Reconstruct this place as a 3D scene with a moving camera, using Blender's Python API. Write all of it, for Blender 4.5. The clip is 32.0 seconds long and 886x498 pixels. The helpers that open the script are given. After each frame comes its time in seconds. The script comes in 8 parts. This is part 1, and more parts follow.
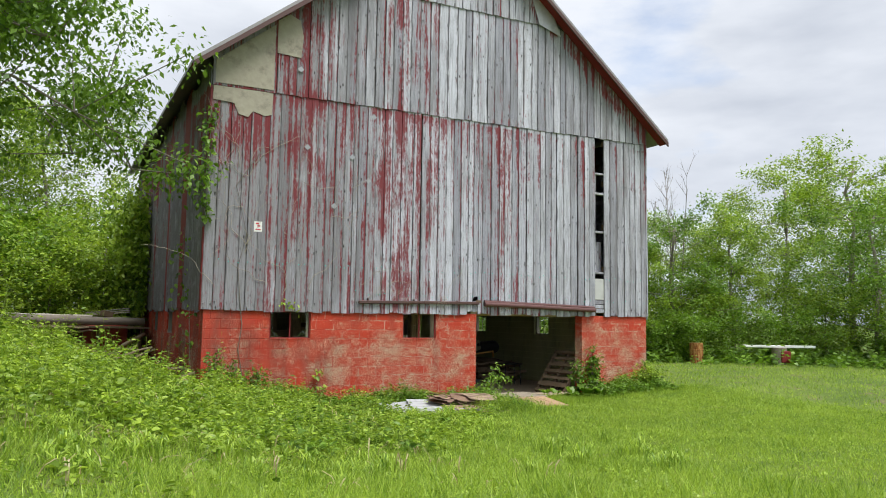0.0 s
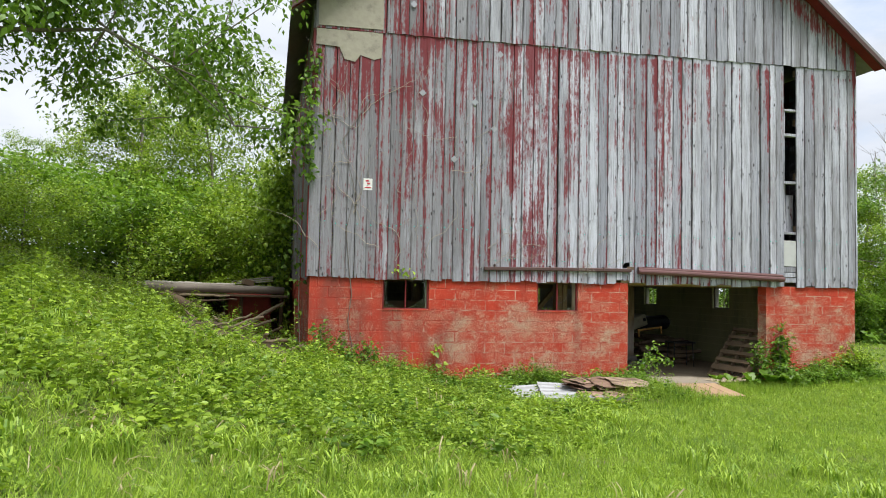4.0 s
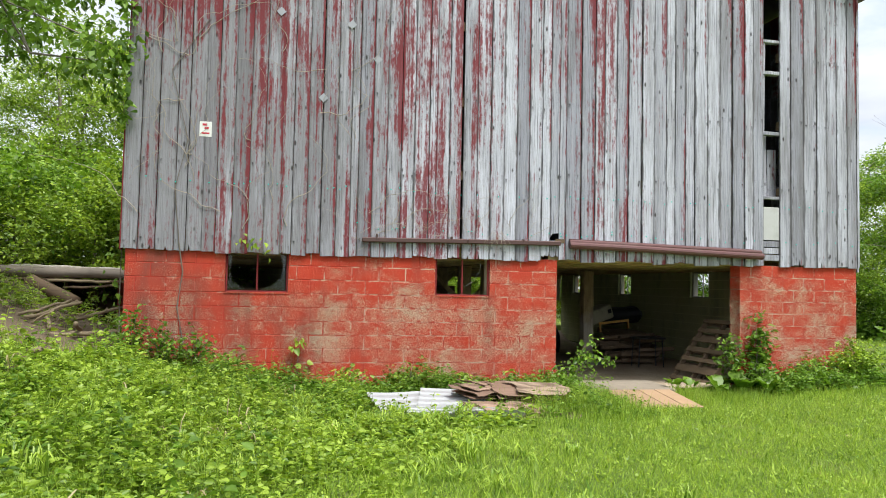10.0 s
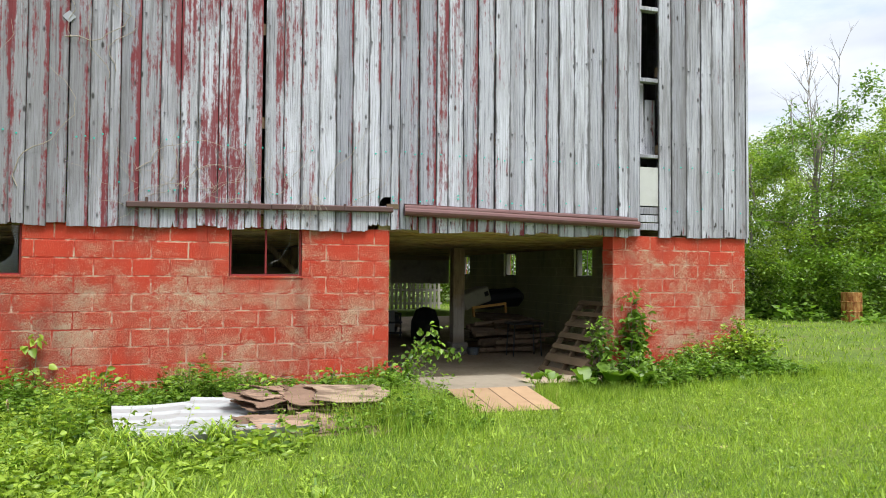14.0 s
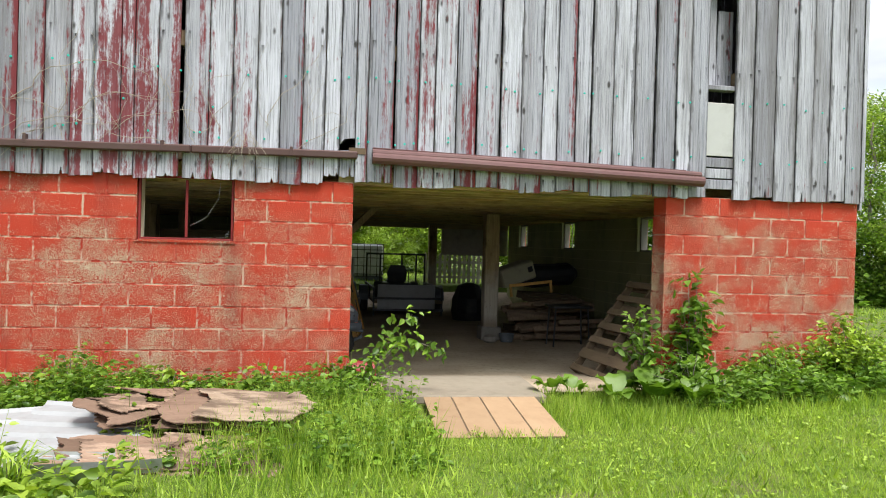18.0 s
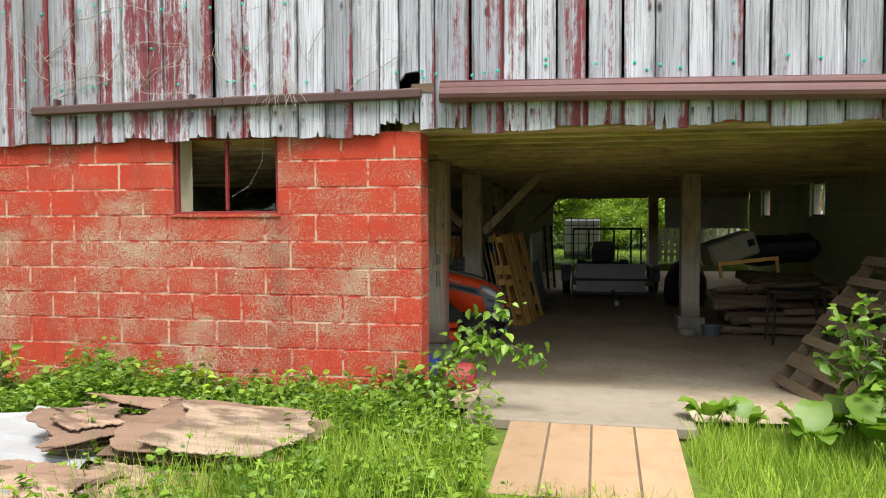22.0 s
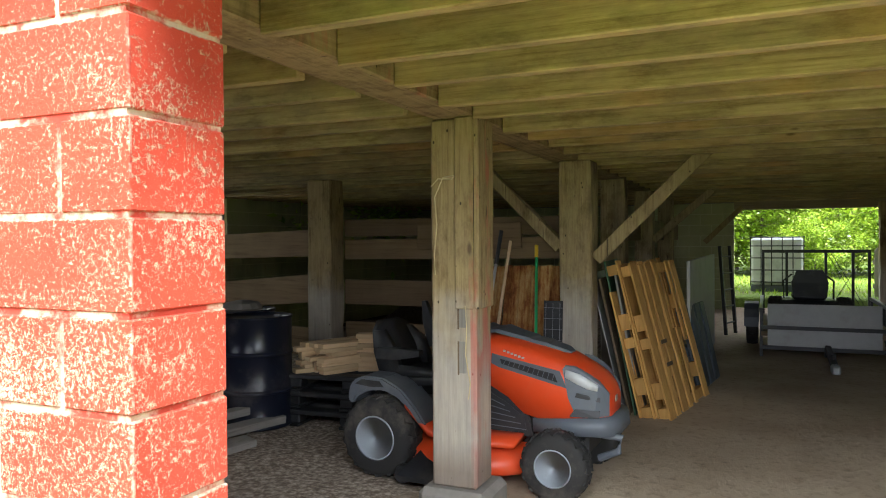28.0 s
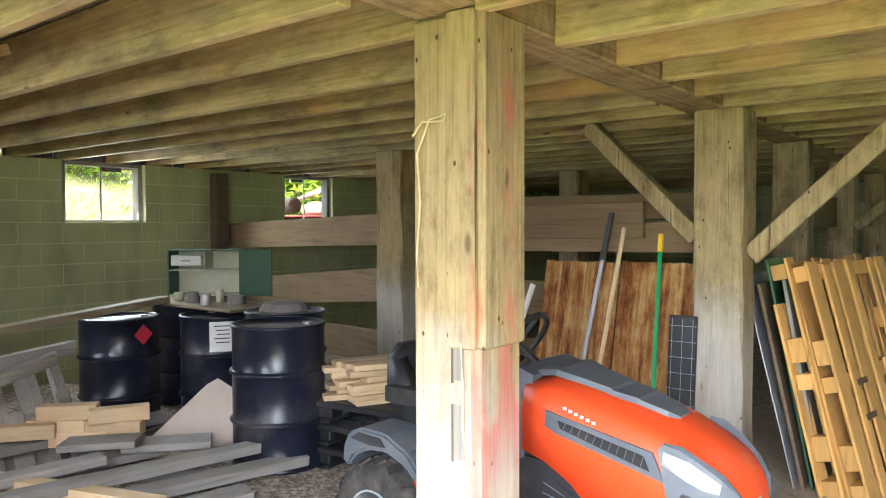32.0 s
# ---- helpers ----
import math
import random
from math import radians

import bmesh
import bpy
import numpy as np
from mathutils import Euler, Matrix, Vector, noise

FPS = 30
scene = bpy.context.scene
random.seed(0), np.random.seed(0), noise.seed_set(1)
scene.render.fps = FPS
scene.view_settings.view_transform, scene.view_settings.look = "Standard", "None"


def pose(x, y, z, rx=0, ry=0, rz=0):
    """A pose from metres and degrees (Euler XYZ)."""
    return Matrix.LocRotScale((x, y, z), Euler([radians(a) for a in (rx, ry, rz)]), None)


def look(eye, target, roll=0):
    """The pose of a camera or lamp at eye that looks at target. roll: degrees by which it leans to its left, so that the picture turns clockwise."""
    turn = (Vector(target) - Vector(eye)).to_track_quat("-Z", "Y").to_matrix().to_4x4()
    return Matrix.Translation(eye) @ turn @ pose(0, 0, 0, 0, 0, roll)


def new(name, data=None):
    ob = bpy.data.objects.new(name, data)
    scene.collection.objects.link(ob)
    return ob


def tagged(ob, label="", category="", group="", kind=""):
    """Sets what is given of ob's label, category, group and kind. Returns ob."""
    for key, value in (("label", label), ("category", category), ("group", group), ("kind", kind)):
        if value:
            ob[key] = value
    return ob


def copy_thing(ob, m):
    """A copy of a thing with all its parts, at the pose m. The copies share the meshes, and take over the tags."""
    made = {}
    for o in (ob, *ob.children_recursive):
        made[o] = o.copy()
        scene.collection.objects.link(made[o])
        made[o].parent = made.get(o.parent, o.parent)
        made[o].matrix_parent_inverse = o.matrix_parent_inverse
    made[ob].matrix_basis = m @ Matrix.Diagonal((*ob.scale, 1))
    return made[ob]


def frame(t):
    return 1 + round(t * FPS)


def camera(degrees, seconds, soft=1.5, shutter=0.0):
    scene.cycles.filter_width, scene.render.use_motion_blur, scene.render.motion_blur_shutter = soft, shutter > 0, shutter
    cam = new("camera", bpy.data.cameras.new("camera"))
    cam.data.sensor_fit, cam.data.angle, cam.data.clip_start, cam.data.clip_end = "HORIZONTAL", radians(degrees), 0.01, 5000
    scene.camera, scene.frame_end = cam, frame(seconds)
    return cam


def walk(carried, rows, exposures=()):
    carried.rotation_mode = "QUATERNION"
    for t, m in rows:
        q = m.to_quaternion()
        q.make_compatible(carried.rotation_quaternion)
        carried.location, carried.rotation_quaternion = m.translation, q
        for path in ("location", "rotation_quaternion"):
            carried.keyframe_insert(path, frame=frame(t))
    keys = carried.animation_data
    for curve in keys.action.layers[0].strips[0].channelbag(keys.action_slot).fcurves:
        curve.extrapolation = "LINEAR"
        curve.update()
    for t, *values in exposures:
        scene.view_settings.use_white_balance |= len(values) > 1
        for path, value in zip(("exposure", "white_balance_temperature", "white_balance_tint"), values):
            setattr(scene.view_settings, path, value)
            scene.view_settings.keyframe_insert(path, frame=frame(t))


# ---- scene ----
cam = camera(62.6, 32.0, soft=1.0)
PATH = [
    (0, (-9.191, -15.309, 1.921), (-8.248, -13.555, 2.109), 0.9),
    (1, (-8.724, -14.915, 1.908), (-8.046, -13.036, 2.003), 1.3),
    (1.5, (-8.461, -14.723, 1.901), (-7.917, -12.8, 1.98), 1.2),
    (2, (-8.164, -14.546, 1.85), (-7.738, -12.594, 1.926), 1.1),
    (2.5, (-7.924, -14.312, 1.841), (-7.527, -12.353, 1.915), 0.8),
    (3, (-7.655, -14.003, 1.874), (-7.231, -12.051, 1.961), 0.8),
    (3.5, (-7.393, -13.825, 1.866), (-6.963, -11.873, 1.959), 1.0),
    (4, (-7.177, -13.659, 1.869), (-6.714, -11.716, 1.973), 1.2),
    (4.5, (-6.974, -13.389, 1.872), (-6.418, -11.472, 2.011), 1.0),
    (6.5, (-5.635, -12.833, 1.893), (-5.286, -10.864, 1.945), 1.0),
    (7, (-5.477, -12.533, 1.889), (-5.051, -10.579, 1.91), 1.2),
    (7.5, (-5.301, -12.172, 1.867), (-4.752, -10.249, 1.89), 0.9),
    (8, (-5.053, -12.012, 1.862), (-4.503, -10.09, 1.89), 1.1),
    (8.5, (-4.811, -11.79, 1.779), (-4.353, -9.843, 1.831), 1.5),
    (9, (-4.678, -11.467, 1.749), (-4.199, -9.529, 1.857), 1.0),
    (9.5, (-4.42, -11.23, 1.63), (-3.958, -9.287, 1.752), 0.9),
    (10, (-4.166, -10.97, 1.585), (-3.756, -9.015, 1.685), 1.2),
    (10.5, (-3.998, -10.657, 1.555), (-3.546, -8.713, 1.68), 0.8),
    (11, (-3.741, -10.449, 1.516), (-3.263, -8.512, 1.654), 0.5),
    (11.5, (-3.447, -10.265, 1.479), (-2.966, -8.328, 1.611), 0.5),
    (12, (-3.245, -9.944, 1.466), (-2.723, -8.017, 1.586), 0.6),
    (12.5, (-2.988, -9.732, 1.437), (-2.428, -7.815, 1.549), 0.6),
    (13, (-2.751, -9.522, 1.471), (-2.171, -7.61, 1.563), 0.4),
    (13.5, (-2.555, -9.217, 1.468), (-1.947, -7.314, 1.55), 0.0),
    (14, (-2.205, -9.098, 1.483), (-1.594, -7.195, 1.549), 0.4),
    (14.5, (-1.892, -8.919, 1.477), (-1.292, -7.012, 1.537), 1.3),
    (16.5, (-1.159, -7.744, 1.529), (-0.688, -5.8, 1.507), 0.6),
    (17, (-0.929, -7.521, 1.494), (-0.532, -5.561, 1.476), 1.0),
    (17.5, (-0.698, -7.348, 1.493), (-0.366, -5.376, 1.471), 1.5),
    (18, (-0.406, -7.08, 1.467), (-0.046, -5.112, 1.452), 1.6),
    (18.5, (-0.023, -6.94, 1.455), (0.346, -4.975, 1.431), 1.6),
    (19, (0.227, -6.722, 1.445), (0.554, -4.749, 1.409), 1.4),
    (19.5, (0.374, -6.432, 1.43), (0.621, -4.448, 1.39), 0.8),
    (20, (0.578, -6.233, 1.425), (0.706, -4.237, 1.38), 0.6),
    (20.5, (0.762, -6.066, 1.415), (0.771, -4.067, 1.348), 0.8),
    (21, (0.862, -5.763, 1.379), (0.788, -3.767, 1.291), 0.7),
    (21.5, (0.949, -5.483, 1.37), (0.77, -3.493, 1.281), 0.1),
    (22, (1.089, -5.225, 1.384), (0.738, -3.258, 1.303), -0.2),
    (22.5, (1.079, -4.859, 1.327), (0.627, -2.911, 1.286), -0.7),
    (23, (1.109, -4.46, 1.319), (0.602, -2.525, 1.296), -0.5),
    (23.5, (1.197, -4.108, 1.341), (0.628, -2.191, 1.31), -0.4),
    (24, (1.139, -3.728, 1.328), (0.535, -1.822, 1.284), -0.6),
    (24.5, (1.176, -3.383, 1.326), (0.541, -1.487, 1.294), -0.4),
    (25, (1.239, -3.076, 1.343), (0.559, -1.196, 1.322), 0.3),
    (25.5, (1.271, -2.695, 1.356), (0.563, -0.825, 1.324), 0.0),
    (27.5, (1.107, -1.283, 1.379), (0.298, 0.546, 1.352), -0.0),
    (28, (1.138, -1.061, 1.366), (0.328, 0.768, 1.343), -0.4),
    (28.5, (1.065, -0.745, 1.363), (0.288, 1.097, 1.342), -0.5),
    (29, (1.066, -0.456, 1.378), (0.332, 1.404, 1.381), -0.7),
    (29.5, (1.144, -0.218, 1.421), (0.368, 1.625, 1.418), -0.3),
    (30, (1.13, -0.024, 1.408), (0.298, 1.794, 1.38), -0.3),
    (30.5, (1.022, 0.22, 1.406), (0.149, 2.019, 1.367), -1.1),
    (31, (0.95, 0.327, 1.422), (-0.024, 2.074, 1.394), -1.8),
    (31.5, (0.95, 0.484, 1.38), (-0.191, 2.125, 1.313), -1.6),
    (32, (0.981, 0.758, 1.374), (-0.247, 2.336, 1.311), -0.2),
]
walk(cam, [(t, look(eye, target, roll)) for t, eye, target, roll in PATH],
     [(0, -0.15, 6150, 10), (4.5, -0.04, 6100, 10), (8.0, 0.08, 6100, 10), (14.0, 0.15, 6100, 10), (18.5, 0.24, 6200, 10), (22.5, 0.4, 6300, 10), (25.5, 0.85, 6400, 11), (27.5, 1.65, 6100, 11), (28.0, 2.15, 6000, 12), (29.0, 3.8, 5100, 17), (30.0, 3.95, 4850, 20), (31.0, 3.9, 4950, 18), (32.0, 4.02, 5800, 14)])


# ---- node helpers ----
def plug(tree, socket, value):
    if isinstance(value, bpy.types.NodeSocket):
        tree.links.new(value, socket)
    elif isinstance(value, (tuple, list)) and len(value) == 3 and socket.type == "RGBA":
        socket.default_value = (*value, 1)
    else:
        socket.default_value = value


def n_noise(t, vec, scale, detail=4.0, rough=0.55):
    n = t.nodes.new("ShaderNodeTexNoise")
    plug(t, n.inputs["Vector"], vec)
    n.inputs["Scale"].default_value, n.inputs["Detail"].default_value, n.inputs["Roughness"].default_value = scale, detail, rough
    return n.outputs["Fac"]


def n_voronoi(t, vec, scale):
    n = t.nodes.new("ShaderNodeTexVoronoi")
    plug(t, n.inputs["Vector"], vec)
    n.inputs["Scale"].default_value = scale
    return n.outputs["Distance"]


def n_ramp(t, fac, stops):
    n = t.nodes.new("ShaderNodeValToRGB")
    plug(t, n.inputs["Fac"], fac)
    while len(n.color_ramp.elements) < len(stops):
        n.color_ramp.elements.new(0.5)
    for e, (p, c) in zip(n.color_ramp.elements, stops):
        e.position = p
        e.color = (c, c, c, 1) if not isinstance(c, tuple) else (*c, 1)
    return n.outputs["Color"]


def n_mix(t, fac, a, b, blend="MIX"):
    n = t.nodes.new("ShaderNodeMix")
    n.data_type, n.blend_type = "RGBA", blend
    plug(t, n.inputs[0], fac), plug(t, n.inputs[6], a), plug(t, n.inputs[7], b)
    return n.outputs[2]


def n_math(t, op, a, b=0.0):
    n = t.nodes.new("ShaderNodeMath")
    n.operation = op
    plug(t, n.inputs[0], a), plug(t, n.inputs[1], b)
    return n.outputs[0]


def n_scale(t, vec, by):
    n = t.nodes.new("ShaderNodeVectorMath")
    n.operation = "MULTIPLY"
    plug(t, n.inputs[0], vec)
    n.inputs[1].default_value = by
    return n.outputs[0]


def n_shift(t, vec, amount):
    n = t.nodes.new("ShaderNodeVectorMath")
    n.operation = "ADD"
    plug(t, n.inputs[0], vec)
    plug(t, n.inputs[1], amount)
    return n.outputs[0]


def n_place(t):
    return t.nodes.new("ShaderNodeNewGeometry").outputs["Position"]


def n_random(t):
    return t.nodes.new("ShaderNodeObjectInfo").outputs["Random"]


def n_island(t):
    return t.nodes.new("ShaderNodeNewGeometry").outputs["Random Per Island"]


def n_axes(t, vec):
    n = t.nodes.new("ShaderNodeSeparateXYZ")
    plug(t, n.inputs[0], vec)
    return n.outputs


def n_range(t, v, a, b, c=0.0, d=1.0):
    n = t.nodes.new("ShaderNodeMapRange")
    plug(t, n.inputs[0], v)
    for i, x in enumerate((a, b, c, d)):
        n.inputs[i + 1].default_value = x
    return n.outputs[0]


def n_bump(t, height, strength, distance):
    n = t.nodes.new("ShaderNodeBump")
    plug(t, n.inputs["Height"], height)
    n.inputs["Strength"].default_value, n.inputs["Distance"].default_value = strength, distance
    return n.outputs["Normal"]


def material(name, recipe, rough=0.8, metal=0.0, spec=0.3):
    """A material whose recipe(tree) gives colour, bump height or None, bump strength and depth, and roughness or None."""
    m = bpy.data.materials.new(name)
    m.use_nodes = True
    t = m.node_tree
    p = t.nodes["Principled BSDF"]
    p.inputs["Roughness"].default_value, p.inputs["Metallic"].default_value = rough, metal
    p.inputs["Specular IOR Level"].default_value = spec
    color, height, strength, depth, gloss = recipe(t)
    plug(t, p.inputs["Base Color"], color)
    if height is not None:
        plug(t, p.inputs["Normal"], n_bump(t, height, strength, depth))
    if gloss is not None:
        plug(t, p.inputs["Roughness"], gloss)
    return m


# ---- sky and sun ----
SUN_UP, SUN_TURN = 64.0, 158.0      # height above the horizon; turn from north (+y) towards east (+x)
world = bpy.data.worlds.new("sky")
scene.world = world
world.use_nodes = True
wt = world.node_tree
sky = wt.nodes.new("ShaderNodeTexSky")
sky.sky_type, sky.sun_disc = "NISHITA", False
sky.sun_elevation, sky.sun_rotation = radians(SUN_UP), radians(SUN_TURN)
sky.air_density, sky.dust_density = 1.0, 1.5
way = wt.nodes.new("ShaderNodeTexCoord").outputs["Generated"]
clouds = n_noise(wt, n_scale(wt, way, (1.0, 1.0, 2.6)), 2.1, 7.0, 0.55)
cover = n_ramp(wt, clouds, [(0.18, 0.0), (0.38, 1.0)])
shade = n_ramp(wt, n_noise(wt, n_scale(wt, way, (1.3, 1.3, 4.0)), 2.7, 5.0, 0.5), [(0.3, (6.6, 6.9, 7.5)), (0.62, (10.2, 10.3, 10.5))])
mixed = n_mix(wt, cover, n_mix(wt, 1.0, sky.outputs["Color"], (2.2, 2.2, 2.2), "MULTIPLY"), shade)
plug(wt, wt.nodes["Background"].inputs["Color"], mixed)
wt.nodes["Background"].inputs["Strength"].default_value = 0.1

sun = new("sun", bpy.data.lights.new("sun", "SUN"))
sun.data.energy, sun.data.angle, sun.data.color = 4.8, radians(24), (1.0, 0.95, 0.86)
a, e = radians(SUN_TURN), radians(SUN_UP)
sun.matrix_world = look((0, 0, 30), (-math.sin(a) * math.cos(e), -math.cos(a) * math.cos(e), 30 - math.sin(e)))

# added lamps that boost the sky's light in the windows, the back opening and the front doorway
for name, m, w, h, power in (("window_sky", look((-6.26, 4.5, 1.72), (-3.2, 4.2, 0.2)), 0.8, 0.55, 2.2), ("window_sky", look((-6.26, 7.2, 1.72), (-3.4, 6.6, 0.3)), 0.75, 0.55, 1.0), ("opening_sky", look((2.0, 13.9, 1.2), (1.6, 9.0, 0.2)), 2.6, 1.4, 0.25), ("doorway_sky", look((1.62, 0.1, 1.72), (1.55, 1.05, 0.45)), 2.8, 0.5, 14.0), ("window_sky", look((-4.63, 0.32, 1.7), (-3.9, 2.6, 0.2)), 0.9, 0.5, 0.8), ("window_sky", look((-1.55, 0.32, 1.7), (-2.6, 2.8, 0.1)), 0.75, 0.5, 0.9)):
    lamp = new(name, bpy.data.lights.new(name, "AREA"))
    lamp.data.shape, lamp.data.size, lamp.data.size_y, lamp.data.energy, lamp.data.color = "RECTANGLE", w, h, power, (0.95, 1.0, 0.93)
    lamp.data.spread = radians(118 if name == "doorway_sky" else 140)
    lamp.matrix_world = m

# ---- materials ----
def wood_grain(t, axis, tone, dark, rnd=None, stretch=(38, 38, 1.6)):
    """Weathered wood with grain along the given axis, from its own place and each piece's random number."""
    s = {"x": (stretch[2], 5.0, stretch[1]), "y": (5.0, stretch[2], stretch[1]), "z": stretch}[axis]
    where = n_shift(t, n_scale(t, n_place(t), s), n_scale(t, n_random(t) if rnd is None else rnd, (37.0, 17.0, 29.0)))
    fine = n_noise(t, where, 1.0, 6.0, 0.7)
    wide = n_noise(t, n_scale(t, n_place(t), (2.2, 2.2, 1.1)), 1.3, 4.0)
    c = n_mix(t, n_ramp(t, fine, [(0.24, 0.0), (0.44, 0.7), (0.72, 1.0)]), dark, tone)
    c = n_mix(t, n_ramp(t, wide, [(0.35, 0.45), (0.65, 0.0)]), c, n_mix(t, 0.5, c, dark))
    return c, fine


def silver_recipe(t):
    place = n_place(t)
    rnd = n_random(t)
    ax = n_axes(t, place)
    across = n_axes(t, t.nodes.new("ShaderNodeTexCoord").outputs["Generated"])[0]
    where = n_shift(t, n_scale(t, place, (70, 20, 1.1)), n_scale(t, rnd, (37.0, 17.0, 29.0)))
    fine = n_noise(t, where, 1.0, 8.0, 0.75)
    wood = n_ramp(t, fine, [(0.30, (0.07, 0.07, 0.08)), (0.39, (0.30, 0.305, 0.335)), (0.47, (0.61, 0.615, 0.69)), (0.7, (0.81, 0.82, 0.89))])
    tone = n_ramp(t, rnd, [(0.0, (0.50, 0.50, 0.52)), (0.4, (0.80, 0.80, 0.81)), (1.0, (0.97, 0.97, 0.98))])
    wood = n_mix(t, 1.0, wood, tone, "MULTIPLY")
    # weather-darkened edges, ragged along the grain
    ragged = n_noise(t, n_shift(t, n_scale(t, place, (9.0, 1.0, 2.4)), n_scale(t, rnd, (21.0, 5.0, 13.0))), 1.0, 6.0, 0.65)
    edge = n_math(t, "ADD", n_math(t, "MULTIPLY", n_math(t, "ABSOLUTE", n_math(t, "SUBTRACT", across, 0.5)), 2.0), n_math(t, "MULTIPLY", n_math(t, "SUBTRACT", ragged, 0.5), 1.3))
    wood = n_mix(t, n_ramp(t, edge, [(0.80, 0.0), (1.08, 0.85)]), wood, (0.13, 0.125, 0.135))
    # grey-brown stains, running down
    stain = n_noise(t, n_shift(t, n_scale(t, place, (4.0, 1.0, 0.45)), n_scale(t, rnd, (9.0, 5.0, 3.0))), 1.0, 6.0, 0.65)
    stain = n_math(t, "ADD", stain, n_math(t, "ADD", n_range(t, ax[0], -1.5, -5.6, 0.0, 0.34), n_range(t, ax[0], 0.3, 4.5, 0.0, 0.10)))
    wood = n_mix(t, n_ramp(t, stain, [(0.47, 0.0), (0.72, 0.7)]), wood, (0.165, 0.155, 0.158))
    hair = n_noise(t, n_shift(t, n_scale(t, place, (210, 30, 2.6)), n_scale(t, rnd, (11.0, 7.0, 5.0))), 1.0, 7.0, 0.75)
    wood = n_mix(t, 1.0, wood, n_ramp(t, hair, [(0.30, (0.34, 0.34, 0.36)), (0.43, (0.86, 0.86, 0.87)), (0.55, (1.0, 1.0, 1.0)), (0.7, (1.14, 1.14, 1.15))]), "MULTIPLY")
    # dark knots and nail marks in rows
    knot = n_voronoi(t, n_shift(t, n_scale(t, place, (6.0, 1.0, 2.6)), n_scale(t, rnd, (5.0, 0.0, 9.0))), 1.0)
    wood = n_mix(t, n_ramp(t, knot, [(0.06, 0.95), (0.13, 0.0)]), wood, (0.05, 0.045, 0.045))
    row = n_math(t, "SUBTRACT", n_math(t, "FRACT", n_math(t, "DIVIDE", n_math(t, "ADD", ax[2], n_math(t, "MULTIPLY", rnd, 0.16)), 1.14)), 0.93)
    drip = n_math(t, "MULTIPLY", n_range(t, row, -0.02, 0.05), n_range(t, row, 0.064, 0.058))
    side = n_math(t, "ABSOLUTE", n_math(t, "SUBTRACT", n_math(t, "ABSOLUTE", n_math(t, "SUBTRACT", across, 0.5)), 0.33))
    nail = n_math(t, "MULTIPLY", n_math(t, "MULTIPLY", drip, n_range(t, side, 0.10, 0.03)), n_range(t, ragged, 0.46, 0.6))
    wood = n_mix(t, n_math(t, "MULTIPLY", nail, 0.95), wood, (0.04, 0.037, 0.04))
    # red paint left in streaks, mostly along one edge of a board: more of it on some stretches of the wall
    along = n_range(t, ax[0], -6.6, 5.6)
    zone = n_ramp(t, along, [(0.02, 0.46), (0.10, 0.54), (0.22, 0.56), (0.29, 0.48), (0.325, 0.59), (0.355, 0.64), (0.43, 0.62), (0.465, 0.44), (0.53, 0.42), (0.56, 0.46), (0.585, 0.53), (0.63, 0.51), (0.655, 0.40), (0.74, 0.30), (0.93, 0.24), (0.985, 0.38)])
    streak = n_noise(t, n_shift(t, n_scale(t, place, (17.0, 1.0, 0.33)), n_scale(t, rnd, (3.0, 3.0, 7.0))), 1.0, 6.0, 0.6)
    fleck = n_noise(t, n_scale(t, place, (30, 10, 9)), 1.0, 7.0, 0.75)
    blot = n_noise(t, n_scale(t, place, (1.0, 1.0, 0.55)), 1.7, 4.0, 0.6)
    lean = n_math(t, "MULTIPLY", n_math(t, "SUBTRACT", across, 0.5), n_range(t, rnd, 0.0, 1.0, 0.55, -0.15))
    under = n_ramp(t, n_range(t, ax[2], 5.2, 6.75), [(0.0, 0.0), (0.8, 0.05), (0.97, 0.2), (1.0, 0.0)])
    above = n_range(t, ax[2], 6.6, 7.0, 0.0, -0.14)
    high = n_range(t, ax[2], 3.4, 5.0, -0.07, 0.03)
    skirt = n_math(t, "MULTIPLY", n_range(t, ax[2], 2.36, 2.22, 0.0, 0.09), n_range(t, ax[0], -0.1, 0.4))
    high = n_math(t, "ADD", high, skirt)
    keep = n_math(t, "ADD", n_math(t, "ADD", n_math(t, "ADD", zone, under), n_math(t, "ADD", above, high)), n_math(t, "MULTIPLY", n_math(t, "SUBTRACT", streak, 0.5), 1.55))
    keep = n_math(t, "ADD", keep, n_math(t, "ADD", lean, n_math(t, "MULTIPLY", n_math(t, "SUBTRACT", blot, 0.5), 0.9)))
    keep = n_math(t, "ADD", keep, n_math(t, "MULTIPLY", n_math(t, "SUBTRACT", fleck, 0.5), 1.05))
    # more paint under the right-hand eave and by the patched gable corner
    eave = n_math(t, "SUBTRACT", n_math(t, "SUBTRACT", 12.0, n_math(t, "MULTIPLY", n_math(t, "ABSOLUTE", n_math(t, "ADD", ax[0], 0.465)), 0.79)), ax[2])
    keep = n_math(t, "ADD", keep, n_math(t, "MULTIPLY", n_range(t, eave, 0.75, 0.3, 0.0, 0.5), n_range(t, ax[0], 0.5, 2.0)))
    keep = n_math(t, "ADD", keep, n_math(t, "MULTIPLY", n_math(t, "MULTIPLY", n_range(t, ax[0], -5.3, -5.15), n_range(t, ax[0], -4.0, -4.35)), n_range(t, ax[2], 6.7, 6.76, 0.0, 0.24)))
